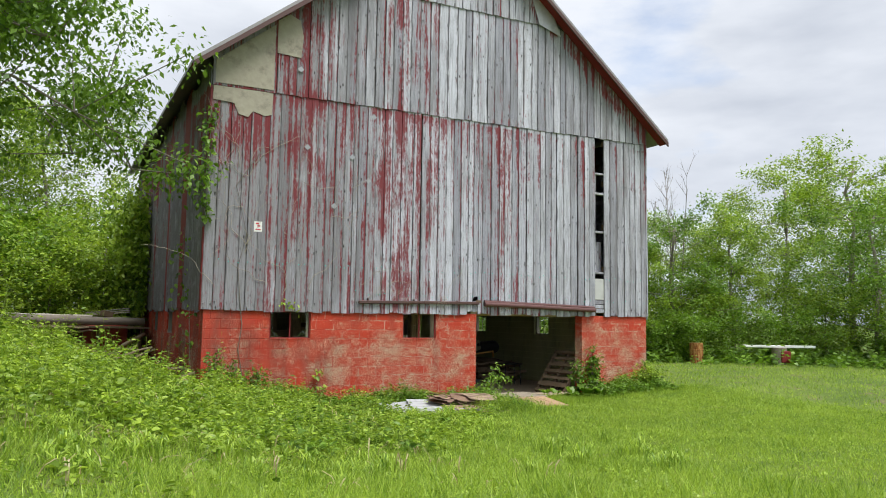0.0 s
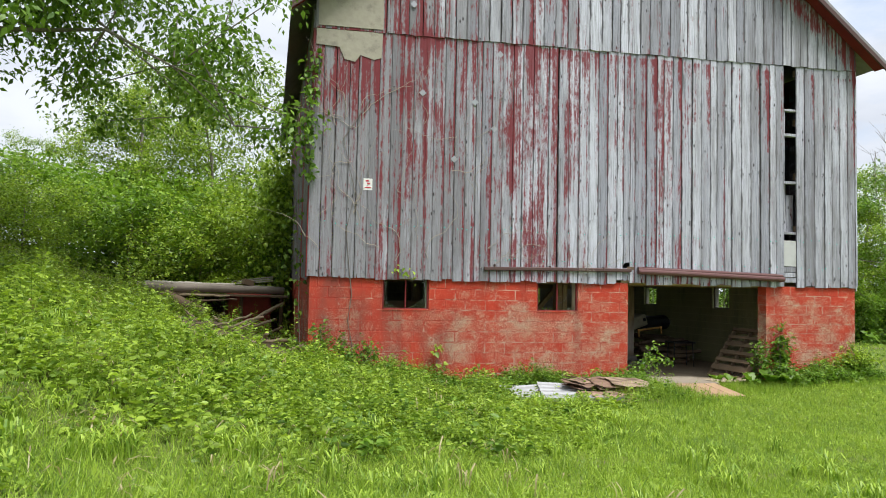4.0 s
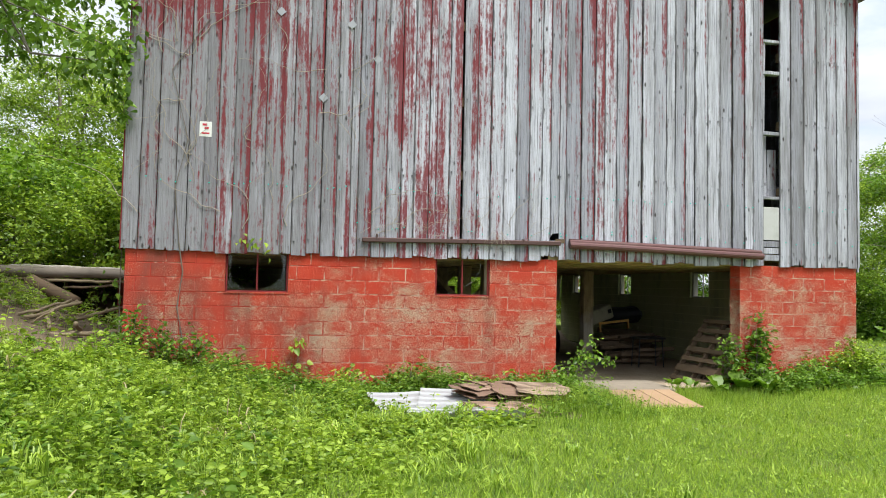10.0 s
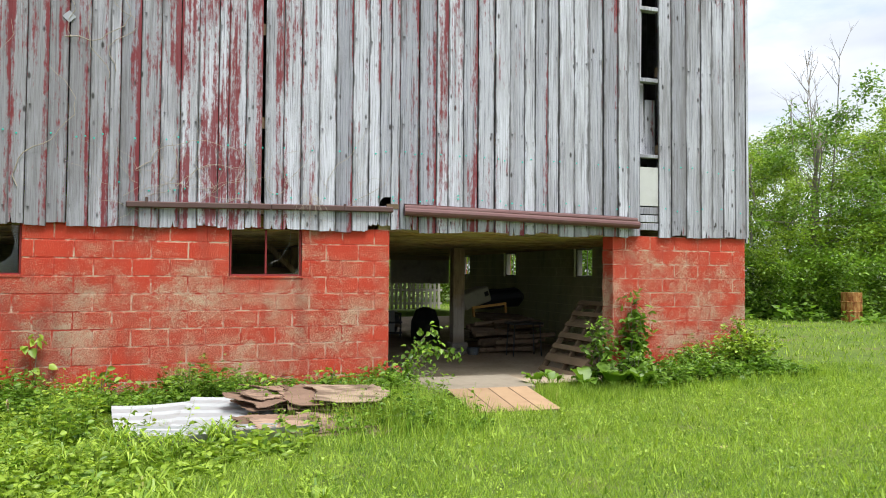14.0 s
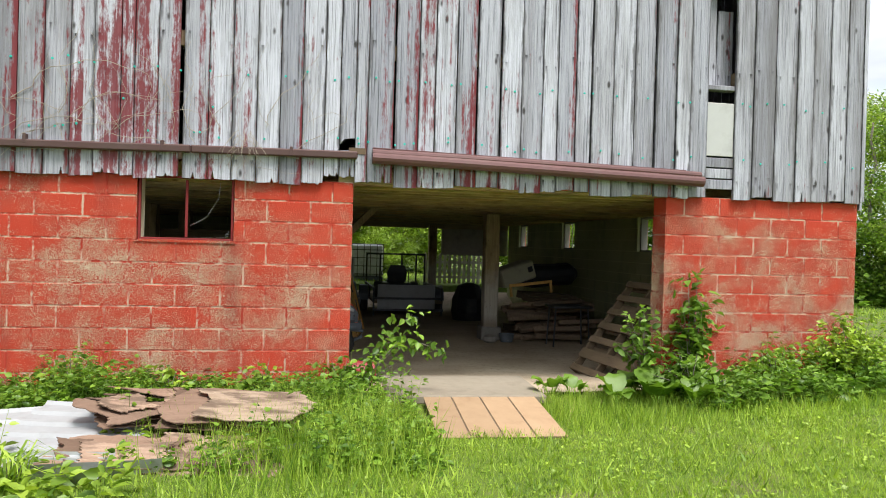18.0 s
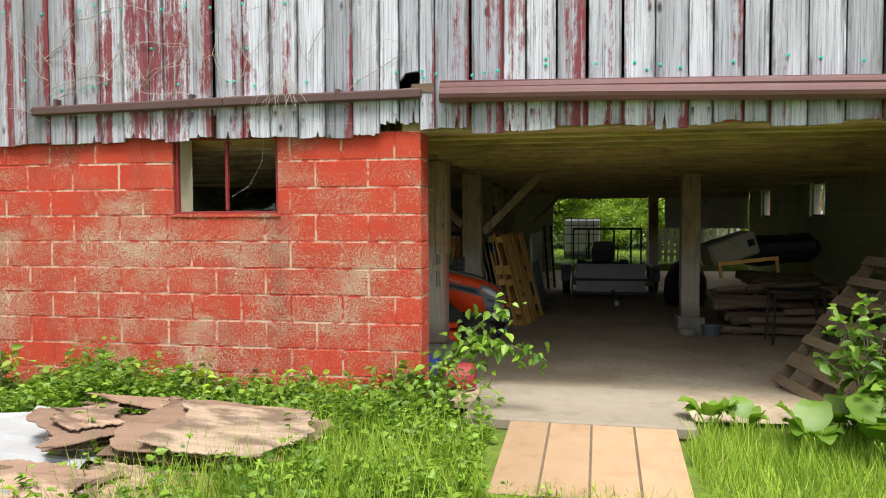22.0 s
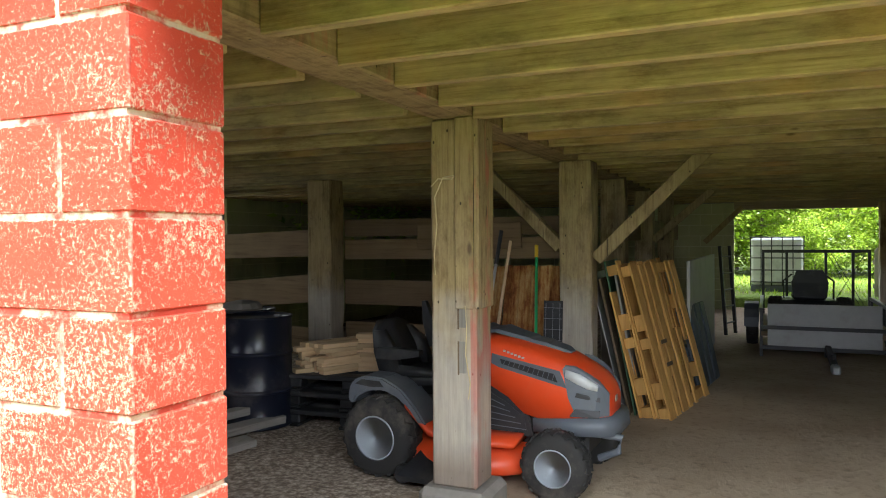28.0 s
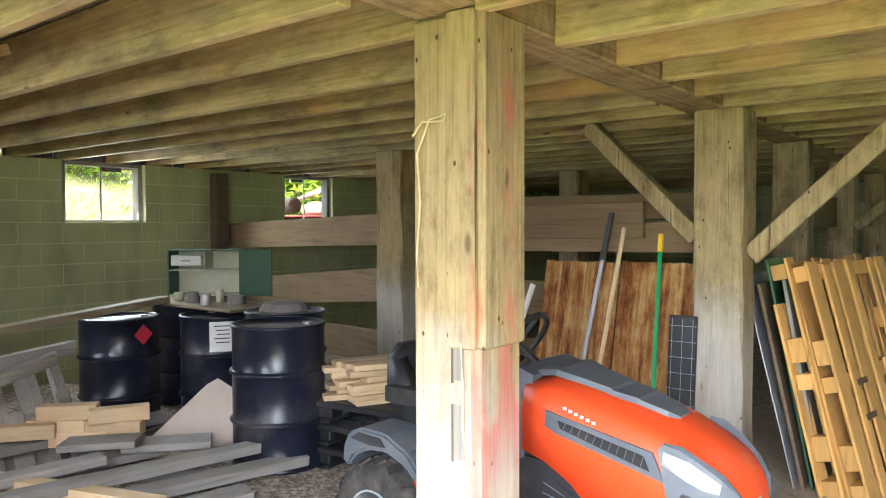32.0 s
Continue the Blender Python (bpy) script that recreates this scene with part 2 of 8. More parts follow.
    keep = n_math(t, "ADD", keep, n_math(t, "MULTIPLY", n_range(t, ax[0], -5.1, -5.4), n_math(t, "MULTIPLY", n_range(t, ax[2], 4.9, 5.6, 0.0, 0.22), n_range(t, ax[2], 6.7, 6.6))))
    red = n_mix(t, fleck, (0.11, 0.014, 0.02), (0.25, 0.03, 0.036))
    c = n_mix(t, n_ramp(t, keep, [(0.56, 0.0), (0.66, 0.5), (0.76, 0.92)]), wood, red)
    return c, n_math(t, "SUBTRACT", fine, n_math(t, "MULTIPLY", nail, 0.6)), 0.6, 0.012, None


def red_wood_recipe(t):
    c, fine = wood_grain(t, "z", (0.25, 0.03, 0.03), (0.11, 0.015, 0.016))
    return c, fine, 0.4, 0.008, None


def joint_color(t, place, ax):
    """Mortar: cream where the paint has gone, red where it still covers the joint, less gone towards the bank."""
    n = n_math(t, "ADD", n_noise(t, place, 4.2, 9.0, 0.78), n_range(t, ax[0], -2.6, -5.0, 0.0, -0.07))
    cream = n_mix(t, n_noise(t, place, 70.0, 5.0, 0.7), (0.40, 0.30, 0.21), (0.70, 0.56, 0.43))
    return n_mix(t, n_ramp(t, n, [(0.45, 0.0), (0.55, 0.9)]), (0.40, 0.042, 0.024), cream)


def block_recipe(t, loose=False):
    place = n_place(t)
    rnd = n_island(t) if loose else n_random(t)
    ax = n_axes(t, place)
    pit = n_noise(t, place, 90.0, 7.0, 0.75)
    grit = n_noise(t, place, 150.0, 4.0, 0.7)
    bare = n_mix(t, n_ramp(t, grit, [(0.38, 0.0), (0.60, 1.0)]), (0.24, 0.13, 0.08), (0.80, 0.66, 0.47))
    coat = n_mix(t, n_noise(t, place, 3.0, 6.0, 0.65), (0.36, 0.032, 0.018), (0.64, 0.080, 0.037))
    patch = n_noise(t, n_scale(t, place, (1.0, 1.0, 1.4)), 1.5, 8.0, 0.68)
    wear = n_math(t, "ADD", n_math(t, "MULTIPLY", patch, 1.75), n_math(t, "ADD", n_math(t, "MULTIPLY", rnd, 0.04), 0.13))
    grain = n_noise(t, place, 85.0, 6.0, 0.85)
    wear = n_math(t, "ADD", wear, n_math(t, "MULTIPLY", n_math(t, "SUBTRACT", grain, 0.5), 3.7))
    drips = n_noise(t, n_scale(t, place, (8.0, 8.0, 7.0)), 2.0, 9.0, 0.8)
    wear = n_math(t, "ADD", wear, n_math(t, "MULTIPLY", n_math(t, "SUBTRACT", drips, 0.5), 0.35))
    low = n_math(t, "MULTIPLY", n_range(t, ax[2], 1.8, 1.25, -0.42, -0.22), n_range(t, ax[2], 0.2, 0.6, 1.3, 1.0))
    wear = n_math(t, "ADD", wear, low)
    wear = n_math(t, "ADD", wear, n_math(t, "ADD", n_math(t, "MULTIPLY", n_range(t, ax[0], -0.6, -0.2), n_range(t, ax[0], 2.0, 1.0, 0.0, -0.06)), n_range(t, ax[0], -4.6, -2.8, 0.0, 0.10)))
    worn = n_ramp(t, wear, [(0.96, 0.0), (1.05, 0.95)])
    painted = n_mix(t, worn, coat, bare)
    if not loose:
        gen_ax = n_axes(t, t.nodes.new("ShaderNodeTexCoord").outputs["Generated"])
        rim = n_math(t, "MINIMUM", n_math(t, "ADD", n_math(t, "MULTIPLY", n_math(t, "SUBTRACT", 0.5, n_math(t, "ABSOLUTE", n_math(t, "SUBTRACT", gen_ax[0], 0.5))), 0.40), n_math(t, "GREATER_THAN", ax[1], 0.008)), n_math(t, "MULTIPLY", n_math(t, "SUBTRACT", 0.5, n_math(t, "ABSOLUTE", n_math(t, "SUBTRACT", gen_ax[2], 0.5))), 0.19))
        rim = n_math(t, "ADD", rim, n_math(t, "MULTIPLY", n_math(t, "SUBTRACT", n_noise(t, place, 34.0, 6.0, 0.75), 0.5), 0.045))
        painted = n_mix(t, n_ramp(t, rim, [(-0.001, 1.0), (0.003, 0.0)]), painted, joint_color(t, place, ax))
    grime = n_noise(t, n_scale(t, place, (2.0, 2.0, 0.5)), 1.2, 5.0)
    grime = n_math(t, "ADD", grime, n_range(t, ax[0], -3.2, -5.8, -0.06, 0.13))
    painted = n_mix(t, n_ramp(t, grime, [(0.5, 0.0), (0.75, 0.62)]), painted, (0.13, 0.07, 0.055))
    plain = n_mix(t, n_noise(t, place, 1.4, 5.0), (0.42, 0.42, 0.195), (0.60, 0.60, 0.31))
    plain = n_mix(t, 0.35, plain, n_mix(t, grit, (0.22, 0.22, 0.14), (0.5, 0.5, 0.34)))
    plain = n_mix(t, n_ramp(t, n_noise(t, n_scale(t, place, (1.0, 1.0, 0.35)), 2.4, 5.0), [(0.5, 0.0), (0.7, 0.45)]), plain, (0.16, 0.17, 0.12))
    outside = n_math(t, "MAXIMUM", n_math(t, "LESS_THAN", ax[1], 0.30), n_math(t, "MAXIMUM", n_math(t, "LESS_THAN", ax[0], -6.4), n_math(t, "GREATER_THAN", ax[0], 5.47)))
    return n_mix(t, outside, plain, painted), n_math(t, "ADD", n_math(t, "MULTIPLY", pit, 0.6), n_math(t, "MULTIPLY", worn, 0.4)), 0.9, 0.010, None


def mortar_recipe(t):
    place = n_place(t)
    ax = n_axes(t, place)
    c = joint_color(t, place, ax)
    outside = n_math(t, "MAXIMUM", n_math(t, "LESS_THAN", ax[1], 0.30), n_math(t, "MAXIMUM", n_math(t, "LESS_THAN", ax[0], -6.4), n_math(t, "GREATER_THAN", ax[0], 5.47)))
    return n_mix(t, outside, (0.58, 0.585, 0.35), c), n_noise(t, place, 60.0, 4.0), 0.6, 0.006, None


def ground_recipe(t):
    place = n_place(t)
    a = n_noise(t, place, 0.35, 5.0)
    b = n_noise(t, place, 7.0, 6.0, 0.7)
    c = n_mix(t, n_ramp(t, a, [(0.35, 0.0), (0.65, 1.0)]), (0.10, 0.165, 0.02), (0.17, 0.24, 0.03))
    c = n_mix(t, n_ramp(t, b, [(0.35, 0.6), (0.6, 0.0)]), c, (0.045, 0.065, 0.015))
    ax = n_axes(t, place)
    c = n_mix(t, n_math(t, "MULTIPLY", n_range(t, ax[0], -3.5, -5.5, 0.0, 0.9), n_range(t, ax[1], -8.0, -5.5)), c, n_mix(t, b, (0.035, 0.032, 0.014), (0.12, 0.095, 0.045)))
    dirt = n_math(t, "MULTIPLY", n_math(t, "ADD", n_noise(t, place, 1.1, 6.0, 0.65), 0.12), n_math(t, "MULTIPLY", n_math(t, "MULTIPLY", n_range(t, ax[0], -5.9, -6.6), n_range(t, ax[0], -11.0, -9.0)), n_math(t, "MULTIPLY", n_range(t, ax[1], -4.0, -1.6), n_range(t, ax[1], 6.5, 4.5))))
    c = n_mix(t, n_ramp(t, dirt, [(0.35, 0.0), (0.55, 0.85)]), c, (0.17, 0.125, 0.085))
    c = n_mix(t, n_ramp(t, n_noise(t, place, 0.9, 6.0, 0.6), [(0.56, 0.0), (0.68, 0.7)]), c, (0.19, 0.155, 0.09))
    return c, b, 0.8, 0.05, None


def floor_recipe(t):
    place = n_place(t)
    a = n_noise(t, place, 0.9, 6.0, 0.6)
    b = n_noise(t, place, 14.0, 6.0, 0.7)
    c = n_mix(t, n_ramp(t, a, [(0.35, 0.0), (0.65, 1.0)]), (0.345, 0.265, 0.185), (0.49, 0.395, 0.29))
    c = n_mix(t, n_ramp(t, b, [(0.52, 0.0), (0.7, 0.5)]), c, (0.11, 0.08, 0.055))
    ax = n_axes(t, place)
    dirt = n_ramp(t, n_math(t, "ADD", n_range(t, ax[0], -0.1, -1.6), n_math(t, "MULTIPLY", n_math(t, "SUBTRACT", a, 0.5), 1.2)), [(0.35, 0.0), (0.6, 1.0)])
    chips = n_ramp(t, n_noise(t, place, 26.0, 4.0, 0.7), [(0.40, (0.17, 0.13, 0.10)), (0.52, (0.34, 0.275, 0.22)), (0.66, (0.60, 0.52, 0.43))])
    return n_mix(t, dirt, c, chips), b, 0.6, 0.02, None


def joist_recipe(t):
    place = n_place(t)
    rnd = n_random(t)
    where = n_shift(t, n_scale(t, place, (1.8, 12, 60)), n_scale(t, rnd, (13.0, 7.0, 23.0)))
    fine = n_noise(t, where, 1.0, 6.0, 0.68)
    c = n_ramp(t, fine, [(0.3, (0.27, 0.20, 0.09)), (0.45, (0.40, 0.31, 0.15)), (0.65, (0.50, 0.40, 0.21))])
    c = n_mix(t, n_ramp(t, n_noise(t, n_scale(t, place, (1, 1, 2.5)), 1.9, 7.0, 0.65), [(0.45, 0.0), (0.66, 0.7)]), c, (0.19, 0.155, 0.10))
    orange = n_ramp(t, n_noise(t, n_shift(t, place, n_scale(t, rnd, (5.0, 5.0, 5.0))), 0.9, 3.0), [(0.56, 0.0), (0.68, 0.6)])
    c = n_mix(t, orange, c, (0.50, 0.30, 0.11))
    mottle = n_noise(t, n_shift(t, n_scale(t, place, (1.6, 4.0, 5.0)), n_scale(t, rnd, (7.0, 3.0, 9.0))), 2.2, 9.0, 0.72)
    c = n_mix(t, 1.0, c, n_ramp(t, mottle, [(0.34, (0.68, 0.63, 0.57)), (0.47, (0.97, 0.95, 0.93)), (0.66, (1.16, 1.14, 1.10))]), "MULTIPLY")
    knot = n_voronoi(t, n_shift(t, n_scale(t, place, (2.3, 5.0, 7.0)), n_scale(t, rnd, (5.0, 5.0, 5.0))), 1.0)
    c = n_mix(t, n_ramp(t, knot, [(0.04, 0.75), (0.09, 0.0)]), c, (0.12, 0.075, 0.04))
    return c, fine, 0.4, 0.006, None


def post_recipe(t, run=(46, 46, 2.0)):
    place = n_place(t)
    rnd = n_random(t)
    where = n_shift(t, n_scale(t, place, run), n_scale(t, rnd, (13.0, 7.0, 23.0)))
    fine = n_noise(t, where, 1.0, 7.0, 0.7)
    c = n_ramp(t, fine, [(0.26, (0.16, 0.115, 0.06)), (0.44, (0.31, 0.235, 0.12)), (0.7, (0.41, 0.325, 0.175))])
    ax = n_axes(t, place)
    blotch = n_noise(t, n_shift(t, n_scale(t, place, (5.0, 5.0, 2.2)), n_scale(t, rnd, (3.0, 8.0, 5.0))), 1.6, 8.0, 0.7)
    c = n_mix(t, 1.0, c, n_ramp(t, blotch, [(0.34, (0.52, 0.47, 0.42)), (0.5, (0.92, 0.90, 0.88)), (0.68, (1.15, 1.13, 1.08))]), "MULTIPLY")
    check = n_noise(t, n_shift(t, n_scale(t, place, tuple(v * 0.9 if v > 10 else v * 0.5 for v in run)), n_scale(t, rnd, (29.0, 3.0, 11.0))), 1.0, 3.0, 0.5)
    c = n_mix(t, n_ramp(t, check, [(0.27, 0.9), (0.33, 0.0)]), c, (0.07, 0.05, 0.03))
    pale = n_ramp(t, n_math(t, "ADD", n_range(t, ax[2], 1.3, 0.5), n_math(t, "MULTIPLY", n_math(t, "SUBTRACT", n_noise(t, place, 3.0, 5.0), 0.5), 0.9)), [(0.3, 0.0), (0.7, 0.6)])
    c = n_mix(t, pale, c, n_mix(t, fine, (0.33, 0.31, 0.29), (0.62, 0.60, 0.58)))
    c = n_mix(t, n_ramp(t, n_noise(t, n_scale(t, place, (3, 3, 0.8)), 1.5, 5.0), [(0.55, 0.0), (0.72, 0.5)]), c, (0.16, 0.12, 0.08))
    knot = n_voronoi(t, n_shift(t, n_scale(t, place, (6.0, 6.0, 2.1)), n_scale(t, rnd, (5.0, 5.0, 5.0))), 1.0)
    c = n_mix(t, n_ramp(t, knot, [(0.05, 0.85), (0.10, 0.0)]), c, (0.10, 0.065, 0.04))
    hole = n_voronoi(t, n_shift(t, n_scale(t, place, (13.0, 13.0, 8.0)), n_scale(t, rnd, (9.0, 2.0, 4.0))), 1.0)
    c = n_mix(t, n_ramp(t, hole, [(0.055, 0.9), (0.085, 0.0)]), c, (0.04, 0.03, 0.02))
    near = n_math(t, "MULTIPLY", n_math(t, "GREATER_THAN", ax[0], -0.30), n_math(t, "LESS_THAN", ax[1], 2.9))
    paint = n_math(t, "MULTIPLY", near, n_ramp(t, n_math(t, "ADD", n_range(t, ax[2], 1.02, 0.5), n_math(t, "MULTIPLY", n_math(t, "SUBTRACT", n_noise(t, n_scale(t, place, (4, 4, 1.5)), 2.0, 5.0), 0.5), 1.6)), [(0.1, 0.0), (0.35, 0.65), (0.7, 0.5), (1.0, 0.1)]))
    c = n_mix(t, paint, c, (0.45, 0.10, 0.08))
    foot = n_ramp(t, n_range(t, ax[2], 0.3, 0.12), [(0.0, 0.0), (1.0, 0.6)])
    c = n_mix(t, foot, c, (0.13, 0.085, 0.06))
    return c, fine, 0.5, 0.008, None


def plain_wood(name, axis, tone, dark, loose=False):
    def recipe(t):
        c, fine = wood_grain(t, axis, tone, dark, n_island(t) if loose else None)
        v = n_range(t, n_island(t) if loose else n_random(t), 0.0, 1.0, 0.70, 1.16)
        return n_mix(t, 1.0, c, v, "MULTIPLY"), fine, 0.4, 0.005, None
    return material(name, recipe, 0.8)


def sheet_recipe(t, low, high):
    """Old plywood: long streaks of grain, grey water stains and small dark flaws."""
    place = n_place(t)
    rnd = n_random(t)
    streak = n_noise(t, n_shift(t, n_scale(t, place, (3.0, 26.0, 26.0)), n_scale(t, rnd, (9.0, 4.0, 7.0))), 1.0, 7.0, 0.7)
    c = n_mix(t, n_ramp(t, streak, [(0.3, 0.0), (0.65, 1.0)]), low, high)
    wet = n_noise(t, n_shift(t, n_scale(t, place, (1.4, 3.0, 1.0)), n_scale(t, rnd, (3.0, 5.0, 2.0))), 1.6, 6.0, 0.6)
    c = n_mix(t, n_ramp(t, wet, [(0.45, 0.0), (0.56, 0.85)]), c, (0.125, 0.085, 0.06))
    flaw = n_noise(t, n_scale(t, place, (9.0, 30.0, 30.0)), 1.0, 5.0, 0.7)
    c = n_mix(t, n_ramp(t, flaw, [(0.66, 0.0), (0.74, 0.8)]), c, (0.16, 0.09, 0.06))
    return c, streak, 0.3, 0.004, None


def rust_recipe(t):
    place = n_place(t)
    a = n_math(t, "ADD", n_math(t, "MULTIPLY", n_noise(t, n_scale(t, place, (1.6, 1, 0.7)), 5.5, 9.0, 0.78), 0.5), n_math(t, "MULTIPLY", n_noise(t, n_scale(t, place, (12.0, 2.0, 0.7)), 1.6, 6.0, 0.65), 0.5))
    c = n_ramp(t, a, [(0.37, (0.06, 0.018, 0.009)), (0.45, (0.25, 0.085, 0.025)), (0.52, (0.42, 0.22, 0.07)), (0.64, (0.62, 0.45, 0.22))])
    return c, a, 0.4, 0.004, None


def shell(name, color, rough, metal=0.0, vary=0.12, dirt=(0.12, 0.10, 0.08), amount=0.4, spec=0.5):
    def recipe(t):
        place = n_place(t)
        n = n_noise(t, place, 9.0, 6.0, 0.65)
        lo = tuple(c * (1 - vary) for c in color)
        hi = tuple(min(1, c * (1 + vary)) for c in color)
        c = n_mix(t, n, lo, hi)
        d = n_ramp(t, n_noise(t, place, 3.1, 7.0, 0.7), [(0.52, 0.0), (0.75, amount)])
        return n_mix(t, d, c, dirt), n_noise(t, place, 60.0, 3.0), 0.12, 0.003, n_math(t, "ADD", n_math(t, "MULTIPLY", d, 0.5), rough)
    return material(name, recipe, rough, metal, spec)


def leaf_material(name, low, high, glow, dry=None):
    m = bpy.data.materials.new(name)
    m.use_nodes = True
    t = m.node_tree
    p = t.nodes["Principled BSDF"]
    big = n_noise(t, n_place(t), 0.7, 3.0)
    big = n_math(t, "ADD", n_math(t, "MULTIPLY", big, 0.5), n_math(t, "MULTIPLY", n_noise(t, n_place(t), 4.5, 4.0, 0.6), 0.55))
    v = n_math(t, "ADD", n_math(t, "MULTIPLY", n_island(t), 0.6), n_math(t, "MULTIPLY", n_math(t, "SUBTRACT", big, 0.22), 0.85))
    c = n_ramp(t, v, [(0.15, low), (0.85, high)] + ([(0.9, high), (0.97, dry)] if dry else []))
    plug(t, p.inputs["Base Color"], c)
    p.inputs["Roughness"].default_value, p.inputs["Specular IOR Level"].default_value = 0.45, 0.5
    thin = t.nodes.new("ShaderNodeBsdfTranslucent")
    plug(t, thin.inputs["Color"], n_mix(t, 1.0, c, glow, "MULTIPLY"))
    mix = t.nodes.new("ShaderNodeMixShader")
    mix.inputs[0].default_value = 0.42
    t.links.new(p.outputs[0], mix.inputs[1])
    t.links.new(thin.outputs[0], mix.inputs[2])
    t.links.new(mix.outputs[0], t.nodes["Material Output"].inputs["Surface"])
    return m


def glass_material(name):
    m = bpy.data.materials.new(name)
    m.use_nodes = True
    p = m.node_tree.nodes["Principled BSDF"]
    p.inputs["Transmission Weight"].default_value, p.inputs["Roughness"].default_value, p.inputs["IOR"].default_value = 1.0, 0.12, 1.45
    p.inputs["Base Color"].default_value = (0.72, 0.78, 0.74, 1)
    return m


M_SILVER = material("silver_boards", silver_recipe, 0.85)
M_REDWOOD = material("red_painted_wood", red_wood_recipe, 0.75)
M_BLOCK = material("painted_block", block_recipe, 0.9)
M_BLOCKS = material("loose_block", lambda t: block_recipe(t, True), 0.9)
M_MORTAR = material("mortar", mortar_recipe, 0.95)
M_GROUND = material("ground_grass", ground_recipe, 0.95)
M_FLOOR = material("dirt_floor", floor_recipe, 0.9)
M_JOIST = material("joist_wood", joist_recipe, 0.85)
M_POST = material("post_wood", post_recipe, 0.85)
M_GIRDER = material("girder_wood", lambda t: post_recipe(t, (38, 1.2, 38)), 0.85)
M_GREYWOOD_Y = plain_wood("grey_plank_wood", "y", (0.46, 0.43, 0.40), (0.19, 0.17, 0.155))
M_CEIL = plain_wood("ceiling_planks", "y", (0.24, 0.19, 0.12), (0.10, 0.075, 0.05), True)
M_GREYWOOD = plain_wood("grey_wood", "x", (0.35, 0.28, 0.18), (0.14, 0.105, 0.065))
M_GREYWOOD_Z = plain_wood("grey_wood_upright", "z", (0.36, 0.34, 0.31), (0.13, 0.12, 0.105))
M_GREYPALE_Z = plain_wood("pale_grey_wood", "z", (0.50, 0.46, 0.41), (0.24, 0.21, 0.18))
M_PALLET = plain_wood("pallet_wood", "z", (0.76, 0.45, 0.14), (0.34, 0.16, 0.045))
M_NEWWOOD = plain_wood("new_lumber", "x", (0.74, 0.56, 0.35), (0.52, 0.34, 0.18))
M_OLIVE = shell("olive_cream_paint", (0.40, 0.38, 0.27), 0.6, 0.0, 0.15)
M_CREAM = shell("cream_paint", (0.56, 0.54, 0.40), 0.6, 0.0, 0.12)
M_TEAL = shell("turquoise_plastic", (0.03, 0.50, 0.42), 0.4, 0.0, 0.05)
M_CONC = shell("worn_slab", (0.27, 0.225, 0.17), 0.9, 0.0, 0.2, (0.16, 0.12, 0.09), 0.6)
M_LOGGREY = plain_wood("grey_log", "x", (0.25, 0.215, 0.18), (0.08, 0.065, 0.05))
M_OLDWOOD = plain_wood("dark_old_wood", "x", (0.185, 0.13, 0.08), (0.065, 0.043, 0.027))
M_RAMP = plain_wood("ramp_ply", "y", (0.46, 0.315, 0.19), (0.30, 0.185, 0.105))
M_BROWN_Z = plain_wood("brown_old_wood", "z", (0.24, 0.17, 0.115), (0.09, 0.06, 0.04))
M_BROWNBOARD = plain_wood("brown_stall_board", "x", (0.26, 0.18, 0.10), (0.09, 0.055, 0.028))
M_PLYDARK = plain_wood("dark_wet_plywood", "x", (0.23, 0.145, 0.10), (0.07, 0.045, 0.032))
M_ROTTEN = plain_wood("rotten_board", "x", (0.34, 0.225, 0.16), (0.13, 0.075, 0.05))
M_REDCRATE = shell("red_crate_paint", (0.36, 0.06, 0.045), 0.7, 0.0, 0.2)
M_RUST = material("rusty_sheet", rust_recipe, 0.75, 0.2)
M_RAIL = shell("brown_rail", (0.10, 0.055, 0.05), 0.55, 0.3)
M_RAIL_RED = shell("red_brown_rail", (0.135, 0.062, 0.06), 0.42, 0.2, 0.25)
M_ROOF = shell("grey_roof_metal", (0.30, 0.29, 0.29), 0.5, 0.4, 0.2)
M_WHITE = shell("white_panel", (0.78, 0.78, 0.76), 0.6, 0.0, 0.06, (0.4, 0.37, 0.33), 0.25)
M_PANEL = shell("faded_white_panel", (0.50, 0.50, 0.49), 0.6, 0.0, 0.08, (0.25, 0.24, 0.22), 0.4)
M_TIN = shell("galvanised_sheet", (0.55, 0.56, 0.57), 0.45, 0.55, 0.15)
M_SHEET = shell("pale_painted_sheet", (0.37, 0.375, 0.385), 0.55, 0.1, 0.15, (0.25, 0.22, 0.19), 0.5)
M_BLACK = shell("black_drum_paint", (0.009, 0.012, 0.026), 0.28, 0.0, 0.3, (0.16, 0.14, 0.13), 0.5)
M_DUST = shell("dusty_drum_lid", (0.24, 0.21, 0.18), 0.7, 0.0, 0.2)
M_ORANGE = shell("orange_hood", (0.72, 0.07, 0.014), 0.42, 0.0, 0.05, (0.35, 0.2, 0.14), 0.22)
M_GREYPL = shell("grey_plastic", (0.095, 0.108, 0.13), 0.5, 0.0, 0.12, (0.3, 0.28, 0.25), 0.3)
M_DARK = shell("black_plastic", (0.016, 0.017, 0.02), 0.5, 0.0, 0.3, (0.14, 0.125, 0.11), 0.45)
M_TYRE = shell("tyre_rubber", (0.022, 0.021, 0.021), 0.8, 0.0, 0.3, (0.2, 0.17, 0.14), 0.6)
M_STEEL = shell("grey_steel", (0.38, 0.39, 0.41), 0.4, 0.5, 0.15)
